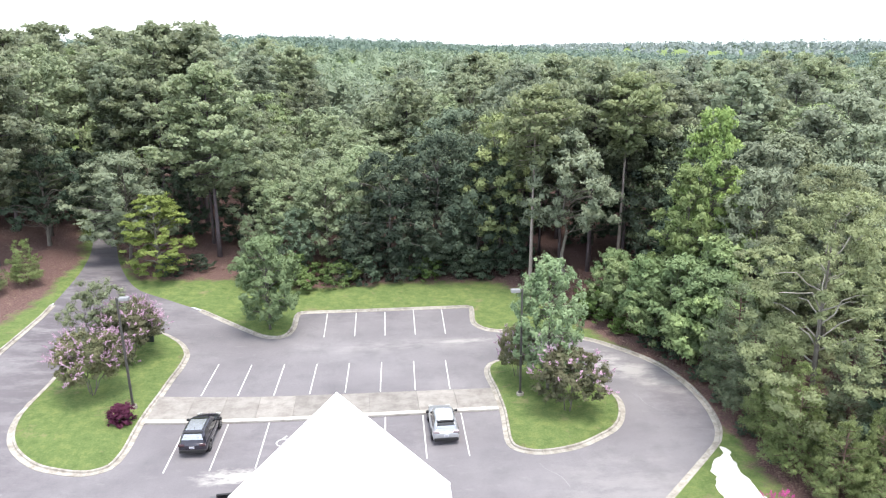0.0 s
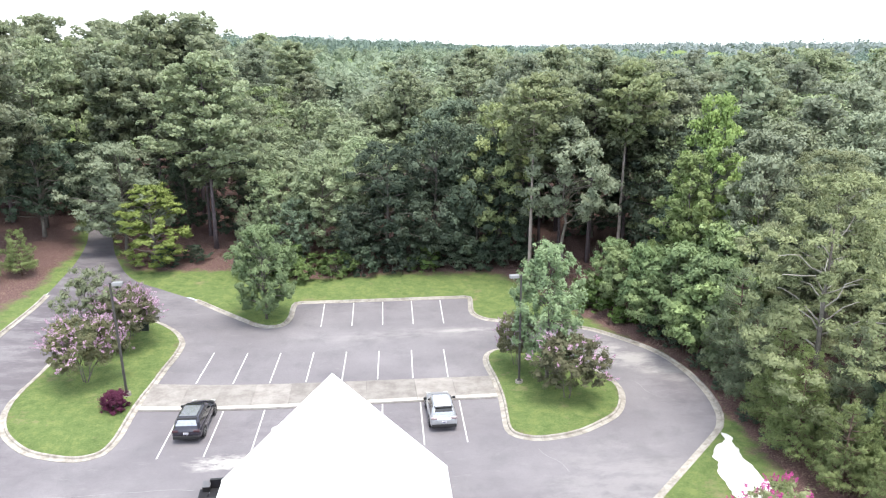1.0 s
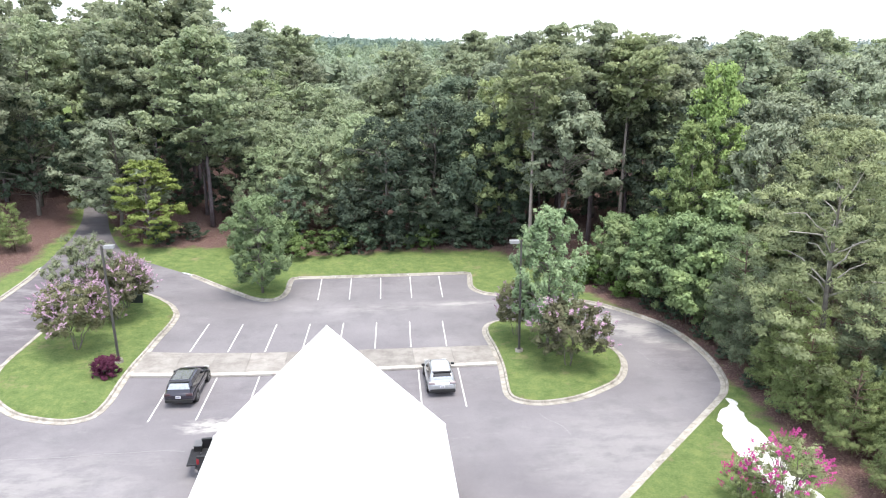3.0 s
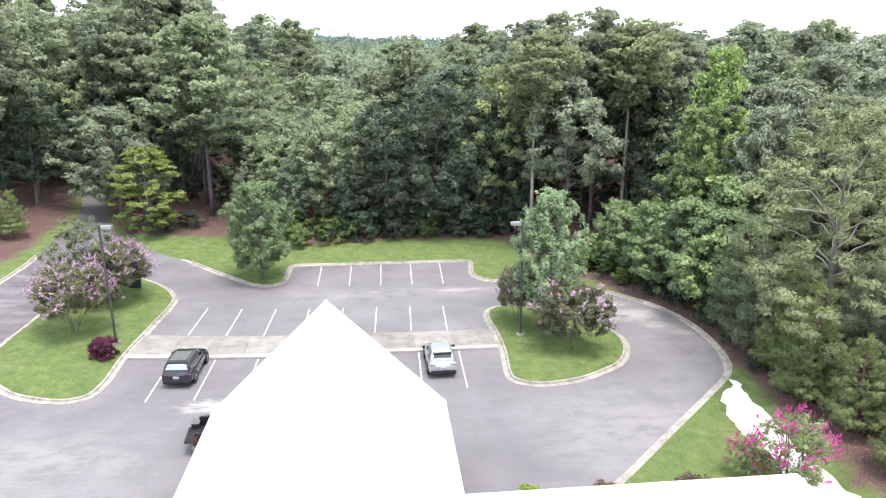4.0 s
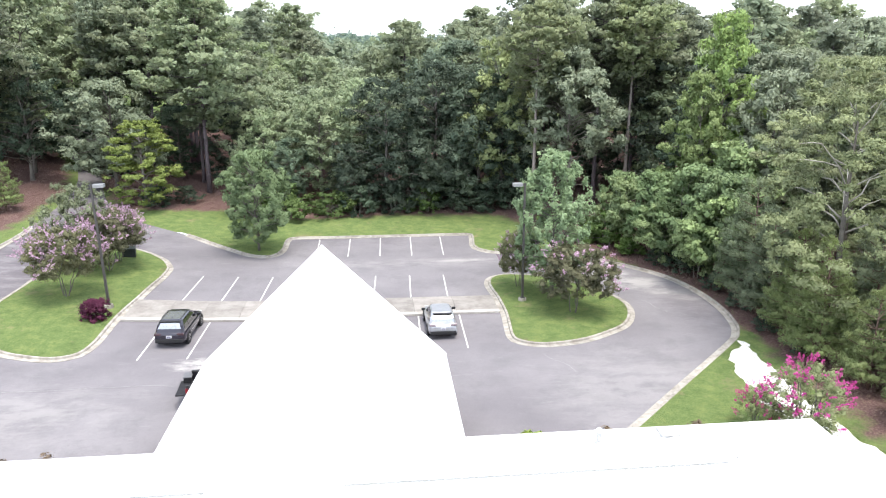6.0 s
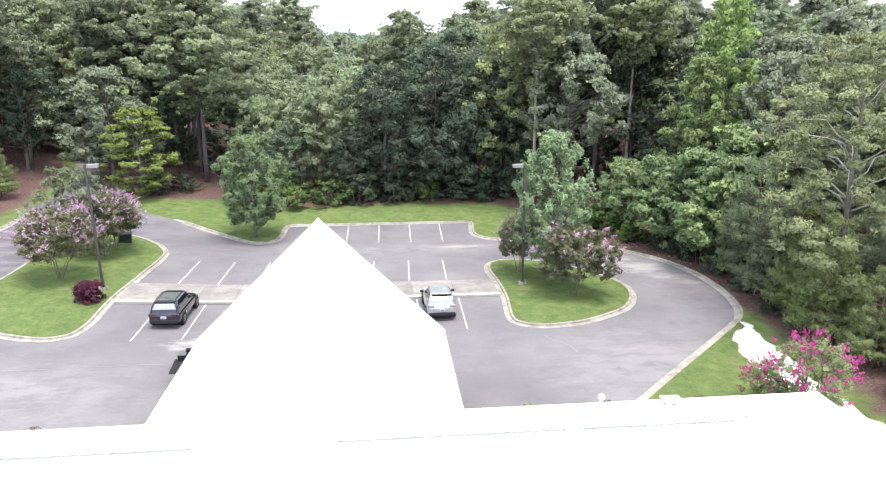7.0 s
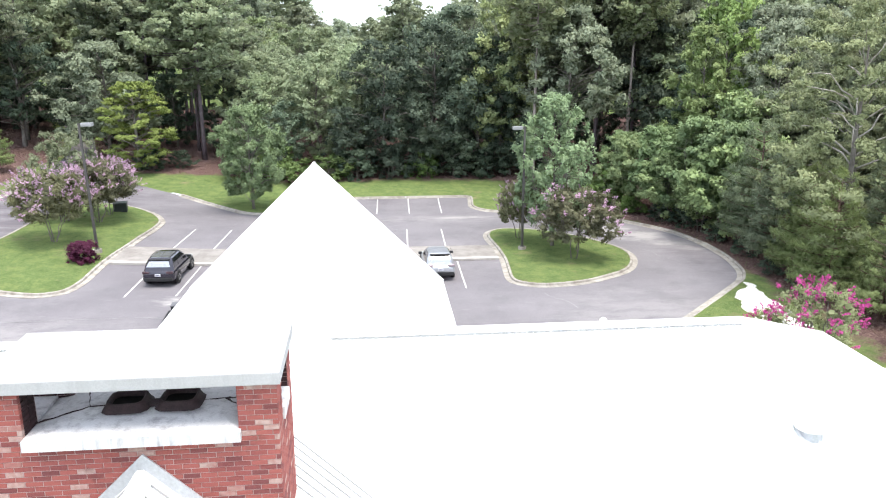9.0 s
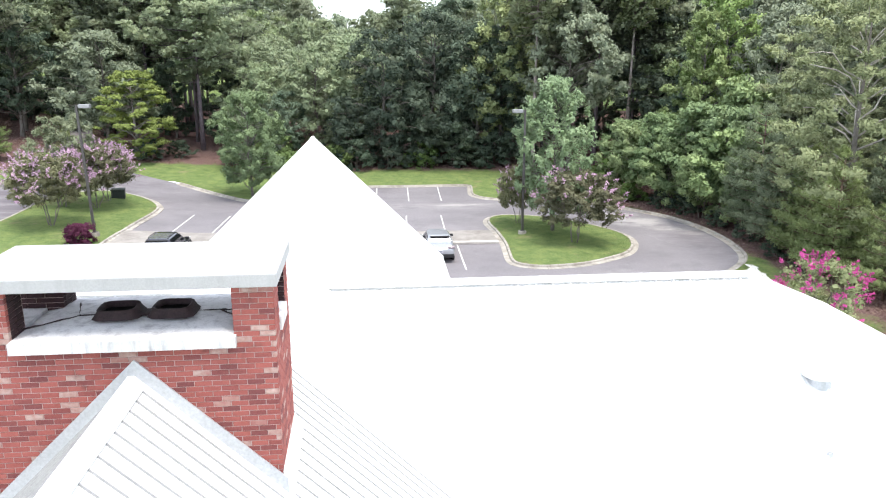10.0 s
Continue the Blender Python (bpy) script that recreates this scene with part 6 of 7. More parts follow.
OAK = "broad-leaved tree with a full green crown at the wood's edge"
KINDS = {
    "oak_a": lambda: broadleaf("oak_tree", OAK, LEAF_OAK, tall=15, wide=4.6, base=2.2, clumps=120, per=150, size=0.27, clump=1.1),
    "oak_b": lambda: broadleaf("oak_tree", OAK, LEAF_MID, tall=15, wide=4.2, base=1.2, clumps=120, per=150, size=0.27, clump=1.1, point=0.9),
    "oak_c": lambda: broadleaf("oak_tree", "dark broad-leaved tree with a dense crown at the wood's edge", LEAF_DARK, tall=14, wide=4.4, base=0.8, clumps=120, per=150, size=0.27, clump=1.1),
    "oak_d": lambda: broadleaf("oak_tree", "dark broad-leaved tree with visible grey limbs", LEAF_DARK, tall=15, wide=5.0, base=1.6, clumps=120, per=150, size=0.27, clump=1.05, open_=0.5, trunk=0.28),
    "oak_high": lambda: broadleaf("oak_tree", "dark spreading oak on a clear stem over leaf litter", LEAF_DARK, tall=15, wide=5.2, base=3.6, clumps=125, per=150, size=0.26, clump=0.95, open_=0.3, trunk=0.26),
    "oak_olive": lambda: broadleaf("oak_tree", "olive-green broad-leaved tree with yellowing shoots", LEAF_OLIVE, tall=17, wide=4.4, base=3.0, clumps=125, per=150, size=0.27, clump=1.0, point=0.75),
    "grey_a": lambda: broadleaf("hickory_tree", "grey-green broad-leaved tree with a clumpy crown", LEAF_GREY, tall=16, wide=4.0, base=6.5, clumps=105, per=190, size=0.26, clump=0.95),
    "lime_tall": lambda: broadleaf("tulip_tree", "tall yellow-green broad-leaved tree rising above the others", LEAF_TULIP, tall=20, wide=4.3, base=4, clumps=150, per=200, size=0.27, clump=0.9, point=0.7, open_=0.2),
    "lime_low": lambda: broadleaf("beech_tree", "bright yellow-green young tree with layered branches", LEAF_LIME, tall=9.5, wide=3.4, base=0.9, clumps=105, per=210, size=0.2, clump=0.78, open_=0.2, flat=0.45),
    "round": lambda: broadleaf("oak_tree", "rounded grey-green tree leaning over the drive", LEAF_GREY, tall=11.5, wide=4.6, base=2.4, clumps=130, per=210, size=0.23, clump=0.85),
    "bush_a": lambda: broadleaf("sapling", "leafy young broad-leaved tree beside the turning curve", LEAF_MAPLE, tall=8, wide=2.8, base=1.7, clumps=70, per=230, size=0.22, clump=0.75, trunk=0.07, stems=3),
    "bush_b": lambda: broadleaf("sapling", "leafy young tree with light green foliage", LEAF_FRESH, tall=7, wide=2.6, base=1.2, clumps=62, per=230, size=0.22, clump=0.72, trunk=0.06, stems=3),
    "shrub_a": lambda: broadleaf("shrub", "dense green shrub at the foot of the wood", LEAF_SHRUB, tall=3, wide=1.8, base=0.2, clumps=34, per=130, size=0.2, clump=0.6, trunk=0.05, stems=3, category="shrub"),
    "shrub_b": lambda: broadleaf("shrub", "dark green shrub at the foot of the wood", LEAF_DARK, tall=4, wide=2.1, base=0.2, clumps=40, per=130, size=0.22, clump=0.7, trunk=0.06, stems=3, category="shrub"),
    "wispy": lambda: broadleaf("elm_tree", "tall feathery tree with bare bleached limbs showing through", LEAF_WISPY, tall=17, wide=6.0, base=2.0, clumps=230, per=300, size=0.15, clump=0.85, flat=0.55, open_=0.6, trunk=0.26, limb_bark=BARK_PALE, fill=0.25, limbs=0.09),
    "maple": lambda: broadleaf("maple_tree", "young round-crowned maple on the lawn", LEAF_MAPLE, tall=8.8, wide=3.2, base=1.3, clumps=150, per=230, size=0.17, clump=0.56, trunk=0.12, flat=0.95, point=0.75, even=0.45),
    "island": lambda: broadleaf("maple_tree", "slender silvery-green tree on a grass island", LEAF_ISLAND, tall=10.3, wide=2.75, base=1.9, clumps=250, per=120, size=0.16, clump=0.42, flat=1.45, trunk=0.13, point=0.68, fill=0.3, up=0.9, even=0.7, open_=0.15),
    "bronze": lambda: broadleaf("shrub", "bronze-leaved straggling shrub among young pines", LEAF_BROWN, tall=4.5, wide=2.3, base=0.5, clumps=80, per=160, size=0.15, clump=0.5, trunk=0.05, stems=3, category="shrub"),
    "pine_a": lambda: pine("pine_tree", "tall pine with a bare mast and a deep cloudy crown", NEEDLE, 24, 5.2, 0.33, 74),
    "pine_b": lambda: pine("pine_tree", "tall pine with a bare mast and a cloudy crown", NEEDLE, 24, 4.5, 0.46, 56, peak=0.4),
    "pine_c": lambda: pine("pine_tree", "tall dark pine with a ragged crown", NEEDLE_DARK, 24, 4.2, 0.42, 54, peak=0.35),
    "pine_slim": lambda: pine("pine_tree", "slender pine with a long pale mast", NEEDLE_LIGHT, 22, 3.6, 0.62, 34, trunk=0.22, bark=BARK_MAST, peak=0.45),
    "near_oak": lambda: broadleaf("oak_tree", OAK, LEAF_GREY, tall=18, wide=5.2, base=3.0, clumps=170, per=170, size=0.27, clump=1.05, point=0.8),
    "near_fresh": lambda: broadleaf("oak_tree", OAK, LEAF_OAK, tall=18, wide=4.6, base=3.0, clumps=160, per=170, size=0.27, clump=1.05, point=0.7),
    "young_a": lambda: brush_pine("young_pine", "bushy young pine with long soft needles", NEEDLE_YOUNG, 7.5, 2.5),
    "young_b": lambda: brush_pine("young_pine", "bushy young pine with long soft needles", NEEDLE_YOUNG, 6.0, 2.2),
    "young_dark": lambda: brush_pine("young_pine", "bluish bushy young pine", NEEDLE_BLUE, 8.0, 2.5),
    # lighter ones for the depth of the wood
    "mid_oak_a": lambda: broadleaf("woodland_tree", "broad-leaved tree in the depth of the wood", LEAF_OAK, tall=20, wide=4.8, base=6, clumps=90, per=90, size=0.34, clump=1.3),
    "mid_oak_b": lambda: broadleaf("woodland_tree", "grey-green broad-leaved tree in the depth of the wood", LEAF_GREY, tall=20, wide=4.6, base=6, clumps=90, per=90, size=0.34, clump=1.3),
    "mid_oak_c": lambda: broadleaf("woodland_tree", "light green broad-leaved tree in the depth of the wood", LEAF_FRESH, tall=20, wide=4.4, base=6, clumps=86, per=90, size=0.34, clump=1.3),
    "mid_pine_a": lambda: pine("woodland_pine", "tall pine in the depth of the wood", NEEDLE, 27, 4.8, 0.45, 36, 34, 1.1, 0.85),
    "mid_pine_b": lambda: pine("woodland_pine", "dark tall pine in the depth of the wood", NEEDLE_DARK, 27, 4.3, 0.5, 32, 34, 1.1, 0.85, peak=0.4),
    "far_oak_a": lambda: broadleaf("woodland_tree", "broad-leaved tree in the depth of the wood", LEAF_OAK, tall=20, wide=4.8, base=8, clumps=60, per=60, size=0.42, clump=1.5),
    "far_oak_b": lambda: broadleaf("woodland_tree", "grey-green broad-leaved tree in the depth of the wood", LEAF_GREY, tall=20, wide=4.6, base=8, clumps=60, per=60, size=0.42, clump=1.5),
    "far_oak_c": lambda: broadleaf("woodland_tree", "light green broad-leaved tree in the depth of the wood", LEAF_FRESH, tall=20, wide=4.4, base=8, clumps=58, per=60, size=0.42, clump=1.5),
    "far_pine_a": lambda: pine("woodland_pine", "tall pine in the depth of the wood", NEEDLE, 27, 4.8, 0.55, 26, 26, 1.35, 1.05, peak=0.35),
    "far_pine_b": lambda: pine("woodland_pine", "dark tall pine in the depth of the wood", NEEDLE_DARK, 27, 4.3, 0.55, 24, 26, 1.35, 1.05, peak=0.4),
}
NOMINAL = {"near_oak": 18, "near_fresh": 18, "oak_a": 15, "oak_b": 15, "oak_c": 14, "oak_d": 15, "oak_high": 15, "oak_olive": 17, "grey_a": 16, "lime_tall": 20, "lime_low": 9.5, "round": 11.5, "bush_a": 8, "bush_b": 7, "shrub_a": 3, "shrub_b": 4, "wispy": 17,
           "maple": 8.8, "island": 10.3, "bronze": 4.5, "pine_a": 24, "pine_b": 24, "pine_c": 24, "pine_slim": 22, "young_a": 7.5, "young_b": 6, "young_dark": 8,
           "mid_oak_a": 20, "mid_oak_b": 20, "mid_oak_c": 20, "mid_pine_a": 27, "mid_pine_b": 27, "far_oak_a": 20, "far_oak_b": 20, "far_oak_c": 20, "far_pine_a": 27, "far_pine_b": 27}
STAND = []


def stand(kind, x, y, tall, wide=1.0):
    """A tree of that kind, that tall; wide widens its crown beyond the kind's own shape."""
    s = tall / NOMINAL[kind]
    ob = plant(kind, KINDS[kind], x, y, s, s * wide)
    STAND.append((x, y))
    return ob


# the edge of the wood, tree by tree
for row in (
    # upper left, along the drive
    ("oak_high", -37.5, 87.5, 13.5, 1.0), ("pine_a", -40.2, 80.5, 22.5, 1.1), ("pine_b", -43.0, 92.5, 21.5, 1.0), ("pine_b", -46.5, 85.0, 21.0, 1.0), ("round", -27.6, 84.2, 12.0, 1.05), ("lime_low", -23.0, 79.0, 9.0, 1.05),
    ("pine_a", -18.1, 85.8, 22.2, 1.12), ("pine_b", -19.6, 90.5, 21.0, 0.9), ("pine_a", -26.5, 96.5, 25.5, 1.0), ("pine_a", -25.7, 120.0, 24.0, 1.1), ("pine_b", -23.0, 101.0, 22.0, 1.0), ("pine_c", -32.5, 99.0, 20.0, 1.0),
    ("oak_a", -34.6, 105.0, 14.0, 1.1), ("pine_b", -37.3, 114.0, 22.0, 1.1), ("pine_a", -44.9, 115.0, 24.5, 1.1), ("pine_a", -43.0, 105.0, 21.5, 1.0), ("oak_c", -32.0, 95.0, 10.0, 1.0), ("oak_a", -47.0, 95.0, 15.0, 1.0),
    ("pine_b", -51.0, 99.0, 23.0, 1.0), ("pine_a", -53.0, 108.0, 24.0, 1.1), ("oak_b", -56.0, 92.0, 15.0, 1.0), ("young_b", -35.2, 75.5, 4.6, 1.15), ("young_b", -37.5, 73.0, 4.0, 1.2),
    # the low oak_c here are added, standing in for shaded floor between trunks
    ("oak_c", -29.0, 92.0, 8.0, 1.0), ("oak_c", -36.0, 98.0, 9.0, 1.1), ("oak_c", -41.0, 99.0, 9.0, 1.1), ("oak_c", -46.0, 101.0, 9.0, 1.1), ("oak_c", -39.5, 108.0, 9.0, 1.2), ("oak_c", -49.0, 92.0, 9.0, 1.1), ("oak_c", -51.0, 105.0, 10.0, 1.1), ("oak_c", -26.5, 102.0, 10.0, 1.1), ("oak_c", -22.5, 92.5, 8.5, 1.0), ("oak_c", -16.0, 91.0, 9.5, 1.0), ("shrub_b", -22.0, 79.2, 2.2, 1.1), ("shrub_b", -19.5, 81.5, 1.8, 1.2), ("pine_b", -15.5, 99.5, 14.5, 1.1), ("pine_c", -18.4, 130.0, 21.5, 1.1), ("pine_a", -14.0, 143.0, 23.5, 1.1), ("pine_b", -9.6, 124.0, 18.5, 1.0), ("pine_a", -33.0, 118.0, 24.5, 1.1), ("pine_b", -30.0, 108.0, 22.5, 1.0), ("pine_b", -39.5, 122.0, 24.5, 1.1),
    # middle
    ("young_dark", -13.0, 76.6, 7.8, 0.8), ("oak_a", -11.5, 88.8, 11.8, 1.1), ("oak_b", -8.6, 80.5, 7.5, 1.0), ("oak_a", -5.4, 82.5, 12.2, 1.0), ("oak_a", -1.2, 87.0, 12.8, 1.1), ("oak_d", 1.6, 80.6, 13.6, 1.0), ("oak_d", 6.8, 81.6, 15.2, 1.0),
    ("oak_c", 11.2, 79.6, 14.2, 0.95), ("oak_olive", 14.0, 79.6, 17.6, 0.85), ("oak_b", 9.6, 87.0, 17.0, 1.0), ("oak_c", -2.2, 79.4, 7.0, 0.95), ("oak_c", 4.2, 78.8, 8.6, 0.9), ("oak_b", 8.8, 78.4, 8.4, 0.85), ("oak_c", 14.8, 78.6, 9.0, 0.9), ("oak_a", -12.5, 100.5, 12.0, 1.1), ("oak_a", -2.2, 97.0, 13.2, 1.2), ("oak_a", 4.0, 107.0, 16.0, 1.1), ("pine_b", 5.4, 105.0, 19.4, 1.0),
    ("shrub_a", -4.6, 76.9, 2.6, 1.35), ("shrub_a", -9.0, 77.6, 3.4, 1.2), ("shrub_b", -12.0, 78.8, 3.8, 1.2), ("shrub_b", -1.5, 77.6, 3.0, 1.1), ("shrub_b", 2.2, 78.2, 3.4, 1.0), ("shrub_a", 5.6, 78.0, 2.8, 1.0),
    ("shrub_b", 8.8, 78.2, 3.2, 1.1), ("shrub_b", 12.0, 78.0, 3.0, 1.0),
    # towards the turning curve
    ("pine_b", 19.2, 131.0, 22.6, 1.1), ("pine_b", 15.4, 127.0, 19.5, 1.0), ("pine_slim", 15.9, 72.9, 21.6, 1.05), ("pine_slim", 26.3, 75.8, 22.4, 1.05), ("grey_a", 19.3, 72.6, 17.2, 1.0), ("pine_b", 23.8, 78.6, 23.6, 0.9), ("pine_b", 28.0, 79.0, 21.4, 0.9), ("pine_b", 17.6, 81.4, 20.5, 0.9), ("pine_b", 21.0, 80.6, 21.0, 0.8), ("pine_c", 24.9, 81.6, 21.0, 0.8), ("pine_c", 18.2, 87.6, 22.0, 1.0), ("pine_b", 23.3, 90.5, 23.0, 1.0), ("pine_c", 19.6, 84.5, 20.5, 0.8),
    # oak_c at y 97 and 99 are added for the shaded depth too
    ("oak_d", 31.6, 76.5, 16.5, 0.95), ("oak_c", 31.4, 68.4, 14.0, 0.95), ("oak_c", 16.0, 97.0, 10.0, 1.1), ("oak_c", 20.5, 99.0, 10.0, 1.1), ("oak_c", 27.0, 87.5, 12.0, 1.1), ("oak_d", 34.5, 69.5, 16.0, 1.0), ("pine_c", 34.6, 83.0, 20.8, 1.1), ("pine_b", 30.5, 86.0, 21.0, 1.0), ("oak_a", 33.5, 77.5, 16.5, 1.0),
    ("lime_tall", 29.5, 62.2, 20.4, 0.72), ("lime_tall", 27.2, 61.2, 15.6, 0.78), ("grey_a", 34.5, 63.0, 17.0, 1.05), ("near_oak", 31.6, 57.0, 15.8, 0.8), ("near_oak", 37.5, 56.0, 16.5, 1.0), ("near_fresh", 38.8, 67.6, 17.4, 1.0), ("near_fresh", 42.0, 50.0, 17.0, 1.0), ("near_oak", 47.5, 57.0, 18.0, 1.0), ("near_fresh", 44.5, 73.0, 19.0, 1.0), ("near_oak", 45.0, 64.0, 18.5, 1.0),
    ("near_oak", 39.0, 45.0, 13.5, 0.9), ("near_fresh", 52.0, 66.0, 19.0, 1.0), ("near_oak", 51.0, 76.0, 20.0, 1.0), ("near_oak", 40.5, 34.0, 12.0, 0.9), ("pine_b", 48.5, 95.0, 22.0, 1.1), ("pine_a", 59.0, 95.0, 22.2, 1.1), ("pine_b", 40.0, 84.0, 20.5, 1.1), ("pine_b", 46.0, 84.0, 21.0, 1.0),
    ("bush_a", 24.0, 61.0, 7.4, 1.0), ("bush_a", 25.4, 57.0, 8.4, 1.05), ("bush_b", 22.4, 63.8, 6.4, 0.9), ("bush_a", 26.6, 53.6, 8.4, 1.0), ("bush_b", 23.8, 58.4, 5.4, 0.9), ("bush_b", 24.9, 54.6, 5.4, 0.9), ("shrub_a", 21.2, 65.4, 3.2, 1.0), ("bush_b", 26.2, 51.4, 7.0, 1.0), ("bush_a", 22.8, 67.2, 6.4, 0.9), ("bush_b", 29.0, 55.0, 10.5, 0.95),
    ("young_dark", 25.9, 48.6, 8.8, 1.05), ("wispy", 27.2, 41.4, 17.0, 0.92), ("wispy", 34.4, 51.0, 17.0, 0.85), ("young_dark", 25.4, 45.2, 7.4, 1.05), ("young_a", 25.2, 41.6, 6.8, 1.0), ("young_a", 24.8, 38.4, 7.0, 1.05),
    ("young_dark", 27.6, 38.0, 8.4, 1.0), ("young_b", 25.2, 34.6, 5.4, 1.05), ("young_b", 27.4, 34.0, 6.2, 1.1), ("bronze", 28.6, 33.6, 4.6, 0.9), ("young_b", 25.0, 30.6, 4.6, 1.1), ("young_a", 28.0, 30.0, 6.0, 1.0), ("young_b", 25.6, 27.0, 5.0, 1.1),
    ("oak_c", 17.8, 93.0, 9.0, 1.0), ("oak_c", 22.5, 94.0, 9.0, 1.0), ("shrub_b", 16.8, 80.5, 2.4, 1.2), ("oak_c", 31.5, 36.5, 10.0, 1.0), ("oak_d", 33.0, 31.0, 11.0, 1.0), ("oak_c", 32.0, 26.0, 10.0, 1.0),
):
    stand(*row)

# ornamental trees
tree = stand("maple", -10.2, 66.2, 8.9, 0.95)
stand("island", 12.4, 51.0, 10.4, 0.95)
crape = flowering("crape_myrtle", "lavender-pink flowering crape myrtle on a grass island", 4.5, 2.6, BLOSSOM, base=1.7, clumps=95, per=170, size=0.14, spikes=140, tip_per=18, stems=4)
crape.matrix_basis = pose(-21.4, 52.4, height(-21.4, 52.4) + 0.2)
for x, y, k, kx, turn in ((-20.5, 58.6, 1.0, 0.95, 120), (-20.6, 61.4, 0.9, 0.7, 300)):
    copy_thing(crape, pose(x, y, height(x, y) + 0.2, 0, 0, turn) @ Matrix.Diagonal((kx, kx, k, 1)))
sparse = flowering("crape_myrtle", "bronze-green crape myrtle with a few pink panicles on a grass island", 4.5, 2.55, BLOSSOM, base=1.5, clumps=95, per=170, size=0.14, spikes=62, tip_per=22, stems=3)
sparse.matrix_basis = pose(13.1, 47.6, height(13.1, 47.6) + 0.2, 0, 0, 60) @ Matrix.Diagonal((0.98, 0.98, 0.98, 1))
copy_thing(sparse, pose(10.5, 53.6, height(10.5, 53.6) + 0.2, 0, 0, 200) @ Matrix.Diagonal((0.64, 0.64, 0.88, 1)))
green_crape = broadleaf("crape_myrtle", "tall grey-green crape myrtle not yet in flower", LEAF_SAGE, tall=6.6, wide=2.3, base=1.4, clumps=110, per=170, size=0.11, clump=0.42, trunk=0.06, stems=4, point=0.8, open_=0.4, flat=1.2, fill=0.35)
green_crape.matrix_basis = pose(-23.0, 58.6, height(-23, 58.6) + 0.15)
magenta = flowering("crape_myrtle", "magenta flowering crape myrtle beside the building", 3.3, 1.75, MAGENTA, LEAF_OLIVE, 0.5, 80, 90, 0.1, 80, 34, 0.22, 6, "magenta flower panicles")
magenta.matrix_basis = pose(19.0, 30.5, 0.15)
copy_thing(magenta, pose(17.3, 31.4, 0.15, 0, 0, 140) @ Matrix.Diagonal((0.5, 0.5, 0.6, 1)))
purple = broadleaf("purple_shrub", "low rounded purple-leaved shrub by a lamp post", PURPLE, tall=1.25, wide=0.78, base=0.12, clumps=80, per=150, size=0.08, clump=0.26, trunk=0.03, even=0.2, flat=0.9, stems=3, category="shrub")
purple.matrix_basis = pose(-18.25, 48.5, height(-18.25, 48.5) + 0.12)

# planting along the front of the building
for kind, x, y, tall, wide, leaf, label in (("low", 9.1, 28.9, 1.75, 1.1, LEAF_DRY, "dry brown clipped shrub against the building"), ("low", 13.9, 29.3, 1.45, 1.0, LEAF_DRY, "dry brown clipped shrub against the building"),
                                            ("low", 5.8, 28.9, 1.75, 0.45, LEAF_LIME, "small yellow-green shrub against the building"), ("low", -15.3, 29.2, 1.55, 1.1, LEAF_DRY, "dry brown clipped shrub against the building")):
    bush = broadleaf("border_shrub", label, leaf, tall=tall, wide=wide, base=0.1, clumps=30, per=110, size=0.12, clump=0.3, trunk=0.03, stems=3, category="shrub")
    bush.matrix_basis = pose(x, y, 0.12)
# undergrowth hugging the kerb of the turning curve
for x, y, tall in ((22.0, 62.0, 1.6), (23.4, 58.6, 1.4), (24.4, 56.2, 1.8), (24.9, 51.6, 1.3), (24.9, 47.4, 1.5), (24.4, 43.2, 1.3), (24.3, 39.8, 1.2), (17.4, 72.4, 1.8), (19.8, 68.2, 2.2), (20.6, 66.6, 1.7)):
    stand("shrub_b" if x > 23 else "shrub_a", x, y, tall, 1.1)

# ---------------------------------------------------------------- the depth of the wood
spots = []
for tries in range(9000):
    y = rng.uniform(26, 175)
    x = rng.uniform(-130, 150)
    if abs(x - 0.107 * y) > 0.62 * y + 9 or not in_woods(x, y):
        continue
    gap = 6.2 if y < 120 else 7.0
    if poly_distance(x, y, LOT_LINE) < 3.5 or poly_distance(x, y, WOODS) < 3.0:
        continue
    if (-32 < x < -12 and y < 90) or (x < -20 and y < 86) or (13 < x < 31 and 66 < y < 89) or (x < 56 and y < 66 and x > 0) or any((x - a) ** 2 + (y - b) ** 2 < 3.4 ** 2 for a, b in STAND):
        continue
    if any((x - a) ** 2 + (y - b) ** 2 < gap ** 2 for a, b in spots):
        continue
    spots.append((x, y))
    if len(spots) >= 300:
        break


def canopy(x, y):
    """How high the tree tops reach, above the level of the car park."""
    left = 27.0 * smooth((-11 - x) / 10)
    right = (22.5 - 2.0 * smooth((x - 32) / 12) * smooth((88 - y) / 12)) * smooth((x - 7) / 8)
    mid = 13.5 + 5.0 * smooth((y - 93) / 16) + 4.0 * smooth((y - 110) / 25) * smooth((abs(x + 3) - 5) / 5)
    return max(mid, left, right)


for x, y in spots:
    top = canopy(x, y) * rng.uniform(0.84, 1.07)
    tall = max(9.0, top - height(x, y))
    pines = 0.75 if tall > 20 else (0.4 if tall > 17.5 else 0.12)
    if rng.random() < pines:
        kind = ("pine_a", "pine_b")[rng.integers(0, 2)]
    else:
        kind, tall = ("oak_a", "oak_b", "oak_c", "oak_a")[rng.integers(0, 4)], min(21.0, tall * 0.93)
    away = math.hypot(x, y)
    stand(("mid_" if away < 112 else "far_") + kind, x, y, tall, 0.95 + 0.25 * rng.random())

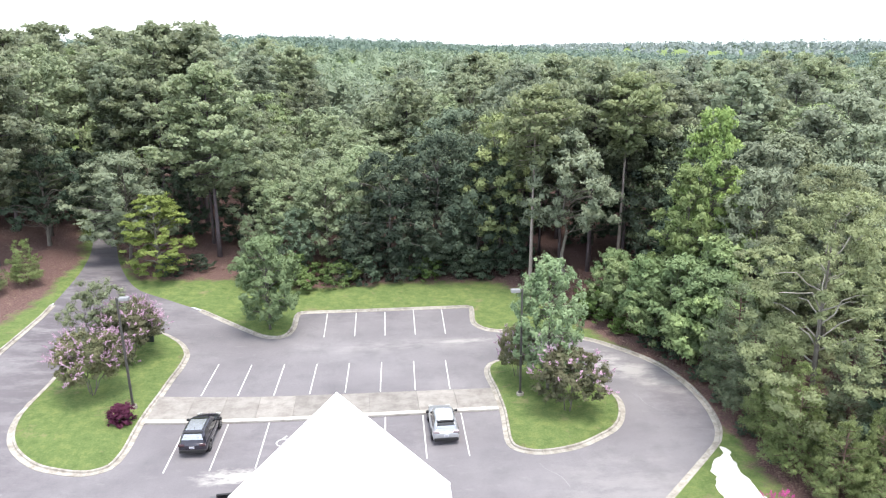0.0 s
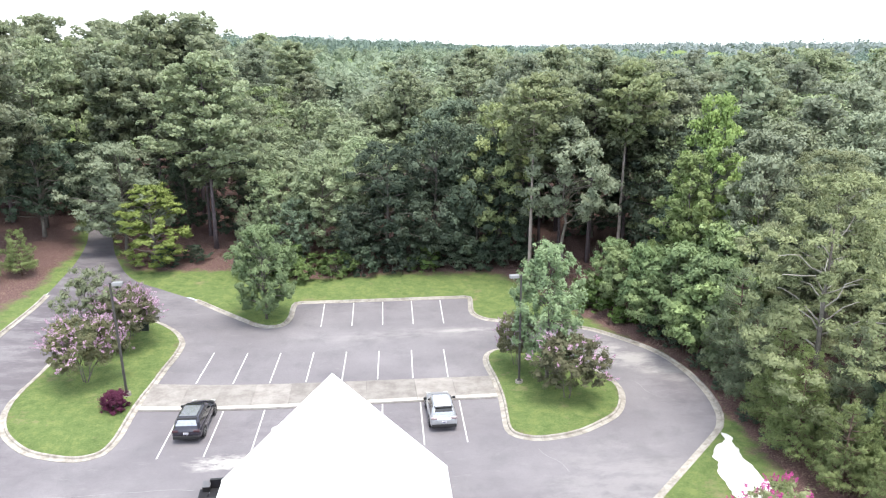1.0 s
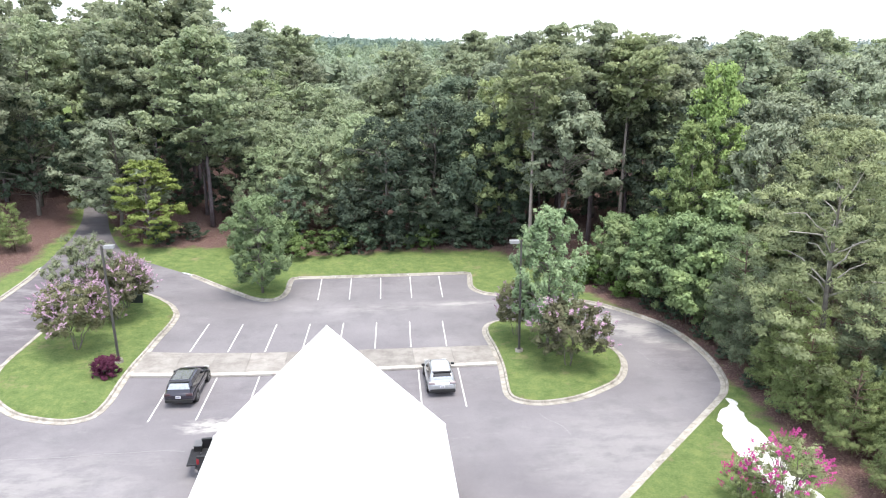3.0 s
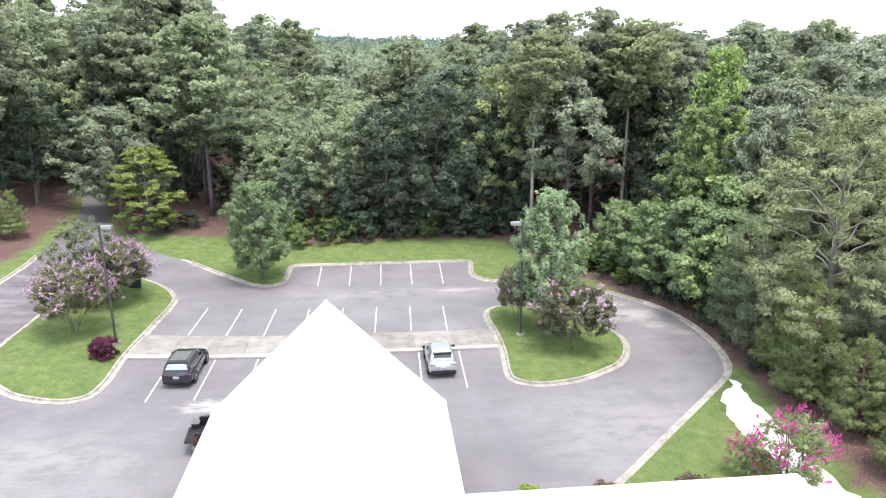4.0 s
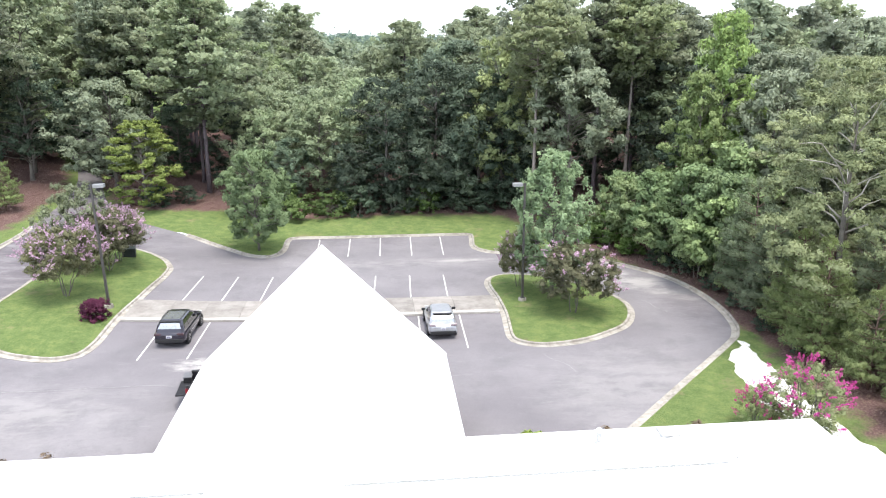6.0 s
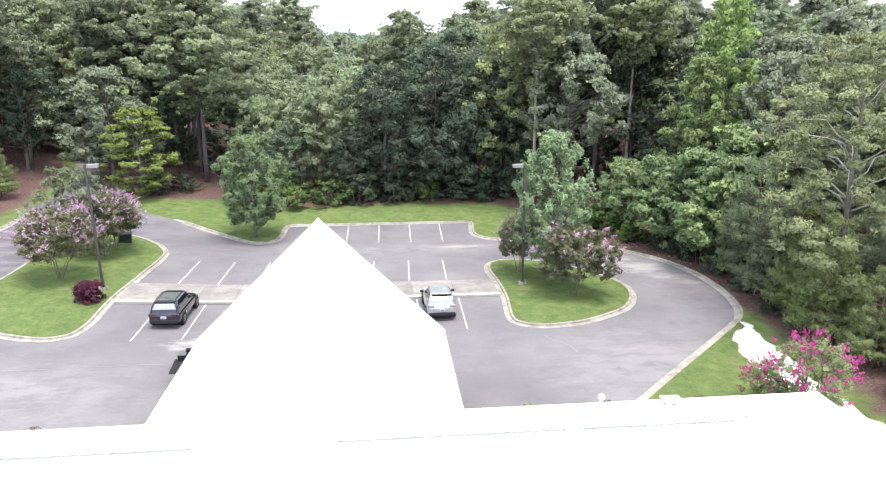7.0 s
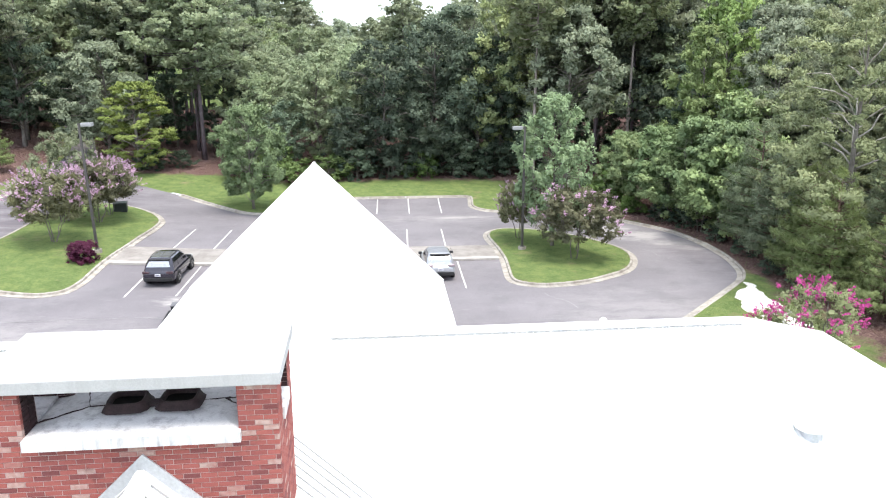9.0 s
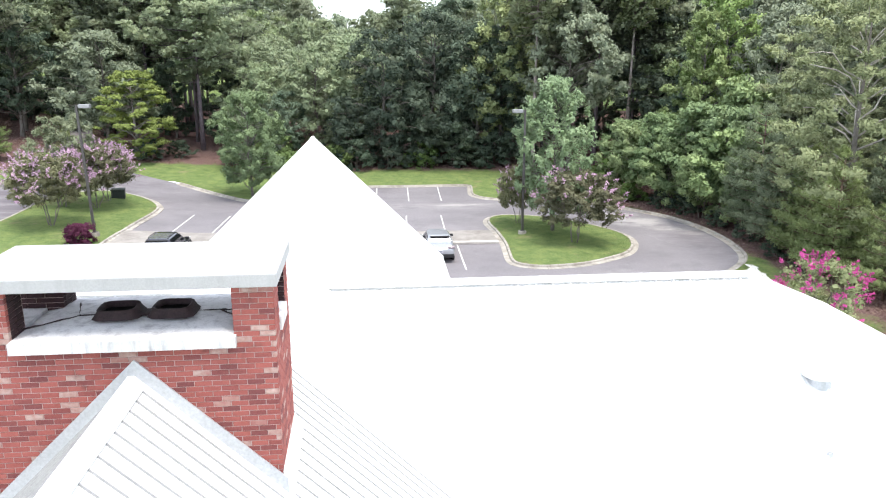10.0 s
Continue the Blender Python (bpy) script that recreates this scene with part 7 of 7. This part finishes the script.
# wooded hills behind, too many to count
def far_wood(name, label, count, y0, y1, crown, per, size, leaf, core=1):
    d = np.sqrt(rng.uniform(y0 ** 2, y1 ** 2, count))
    a = rng.uniform(-0.72, 0.72, count) + 0.107
    xs, ys = d * np.sin(a), d * np.cos(a)
    tops = np.array([height(x, y) for x, y in zip(xs, ys)]) + rng.uniform(11, 16, count)
    centres = np.stack([xs, ys, tops], 1)
    quads = clump_leaves(centres, crown * rng.uniform(0.75, 1.25, count), per, size, 0.4, 1.05, 0.5, 0.45, core, 0.5, 0.4)
    ob = new(name, leaf_mesh(name, quads, leaf))
    return tagged(ob, label, "forest", kind="stuff")


far_wood("forest_middle", "unbroken canopy of mixed wood on the near hills", 1500, 145, 265, 3.5, 120, 0.62, FAR_LEAF)
far_wood("forest_upper", "unbroken canopy of mixed wood rising behind", 2300, 255, 460, 4.2, 64, 1.0, FAR_LEAF)
# these two hills have their haze tinted into the leaves
far_wood("forest_hill", "wooded ridge behind the car park", 4200, 440, 900, 5.0, 26, 1.6, HILL_HAZE)
far_wood("forest_distant", "hazy wooded hills on the horizon", 2400, 850, 3000, 10, 18, 4.5, FAR_HAZE)


def scattered(name, label, category, points, size, aspect, leaf, upright):
    p = np.array([(x, y, height(x, y) + 0.13) for x, y in points])
    n = rng.normal(size=p.shape) * (1.0 if upright else 0.35) + np.array([0, 0, 0.1 if upright else 1.0])
    if upright:
        n[:, 2] = rng.normal(size=len(p)) * 0.25
        n = unit(n)
        side = unit(np.cross(n, np.array([0, 0, 1.0])))
        s = (size * rng.uniform(0.6, 1.4, len(p)))[:, None]
        lean = rng.normal(size=p.shape) * 0.3 * s
        n[:, 2] = 0
        tri = np.stack([p - side * s * aspect, p + np.array([0, 0, 0.5]) * s + unit(n) * s * 0.8 + lean * 0.5, p + side * s * aspect, np.tile([0.0, 0.0, 1.0], (len(p), 1))], 1)
    else:
        tri = leaf_quads(p + np.array([0, 0, 0.015]), n, size, aspect)
    return tagged(new(name, leaf_mesh(name, tri, leaf)), label, category, kind="stuff")


fallen, blades = [], []
while len(fallen) < 16000:
    x, y = rng.uniform(-48, 30), rng.uniform(30, 100)
    if in_woods(x, y) and poly_distance(x, y, WOODS) < 9 and not in_poly(x, y, LOT_LINE):
        fallen.append((x, y))
for line, inside, count in ((ISLANDS[0], True, 3000), (ISLANDS[1], True, 3000), (LOT_LINE, False, 7000), (path_line, False, 3500)):
    got = 0
    while got < count:
        i = rng.integers(0, len(line))
        a, b = line[i], line[(i + 1) % len(line)]
        t, off = rng.random(), 0.2 + abs(rng.normal()) * 0.55
        if line is path_line:
            off = rng.normal() * 0.22
        dx, dy = b[0] - a[0], b[1] - a[1]
        l = math.hypot(dx, dy) + 1e-9
        sgn = (1 if signed_area(line) > 0 else -1) * (1 if inside else -1)
        x, y = a[0] + dx * t - dy / l * off * sgn, a[1] + dy * t + dx / l * off * sgn
        got += 1
        if -33 < x < 27 and 28 < y < 80 and (inside or not in_poly(x, y, LOT_LINE)) and not (line is LOT_LINE and in_poly(x, y, path_line)):
            blades.append((x, y))
scattered("fallen_leaves", "scatter of dry brown leaves under the trees", "leaf litter", fallen, 0.14, 0.45, LITTER, False)
scattered("grass_tufts", "ragged grass blades along kerbs and path", "grass", blades, 0.07, 0.22, BLADE, True)
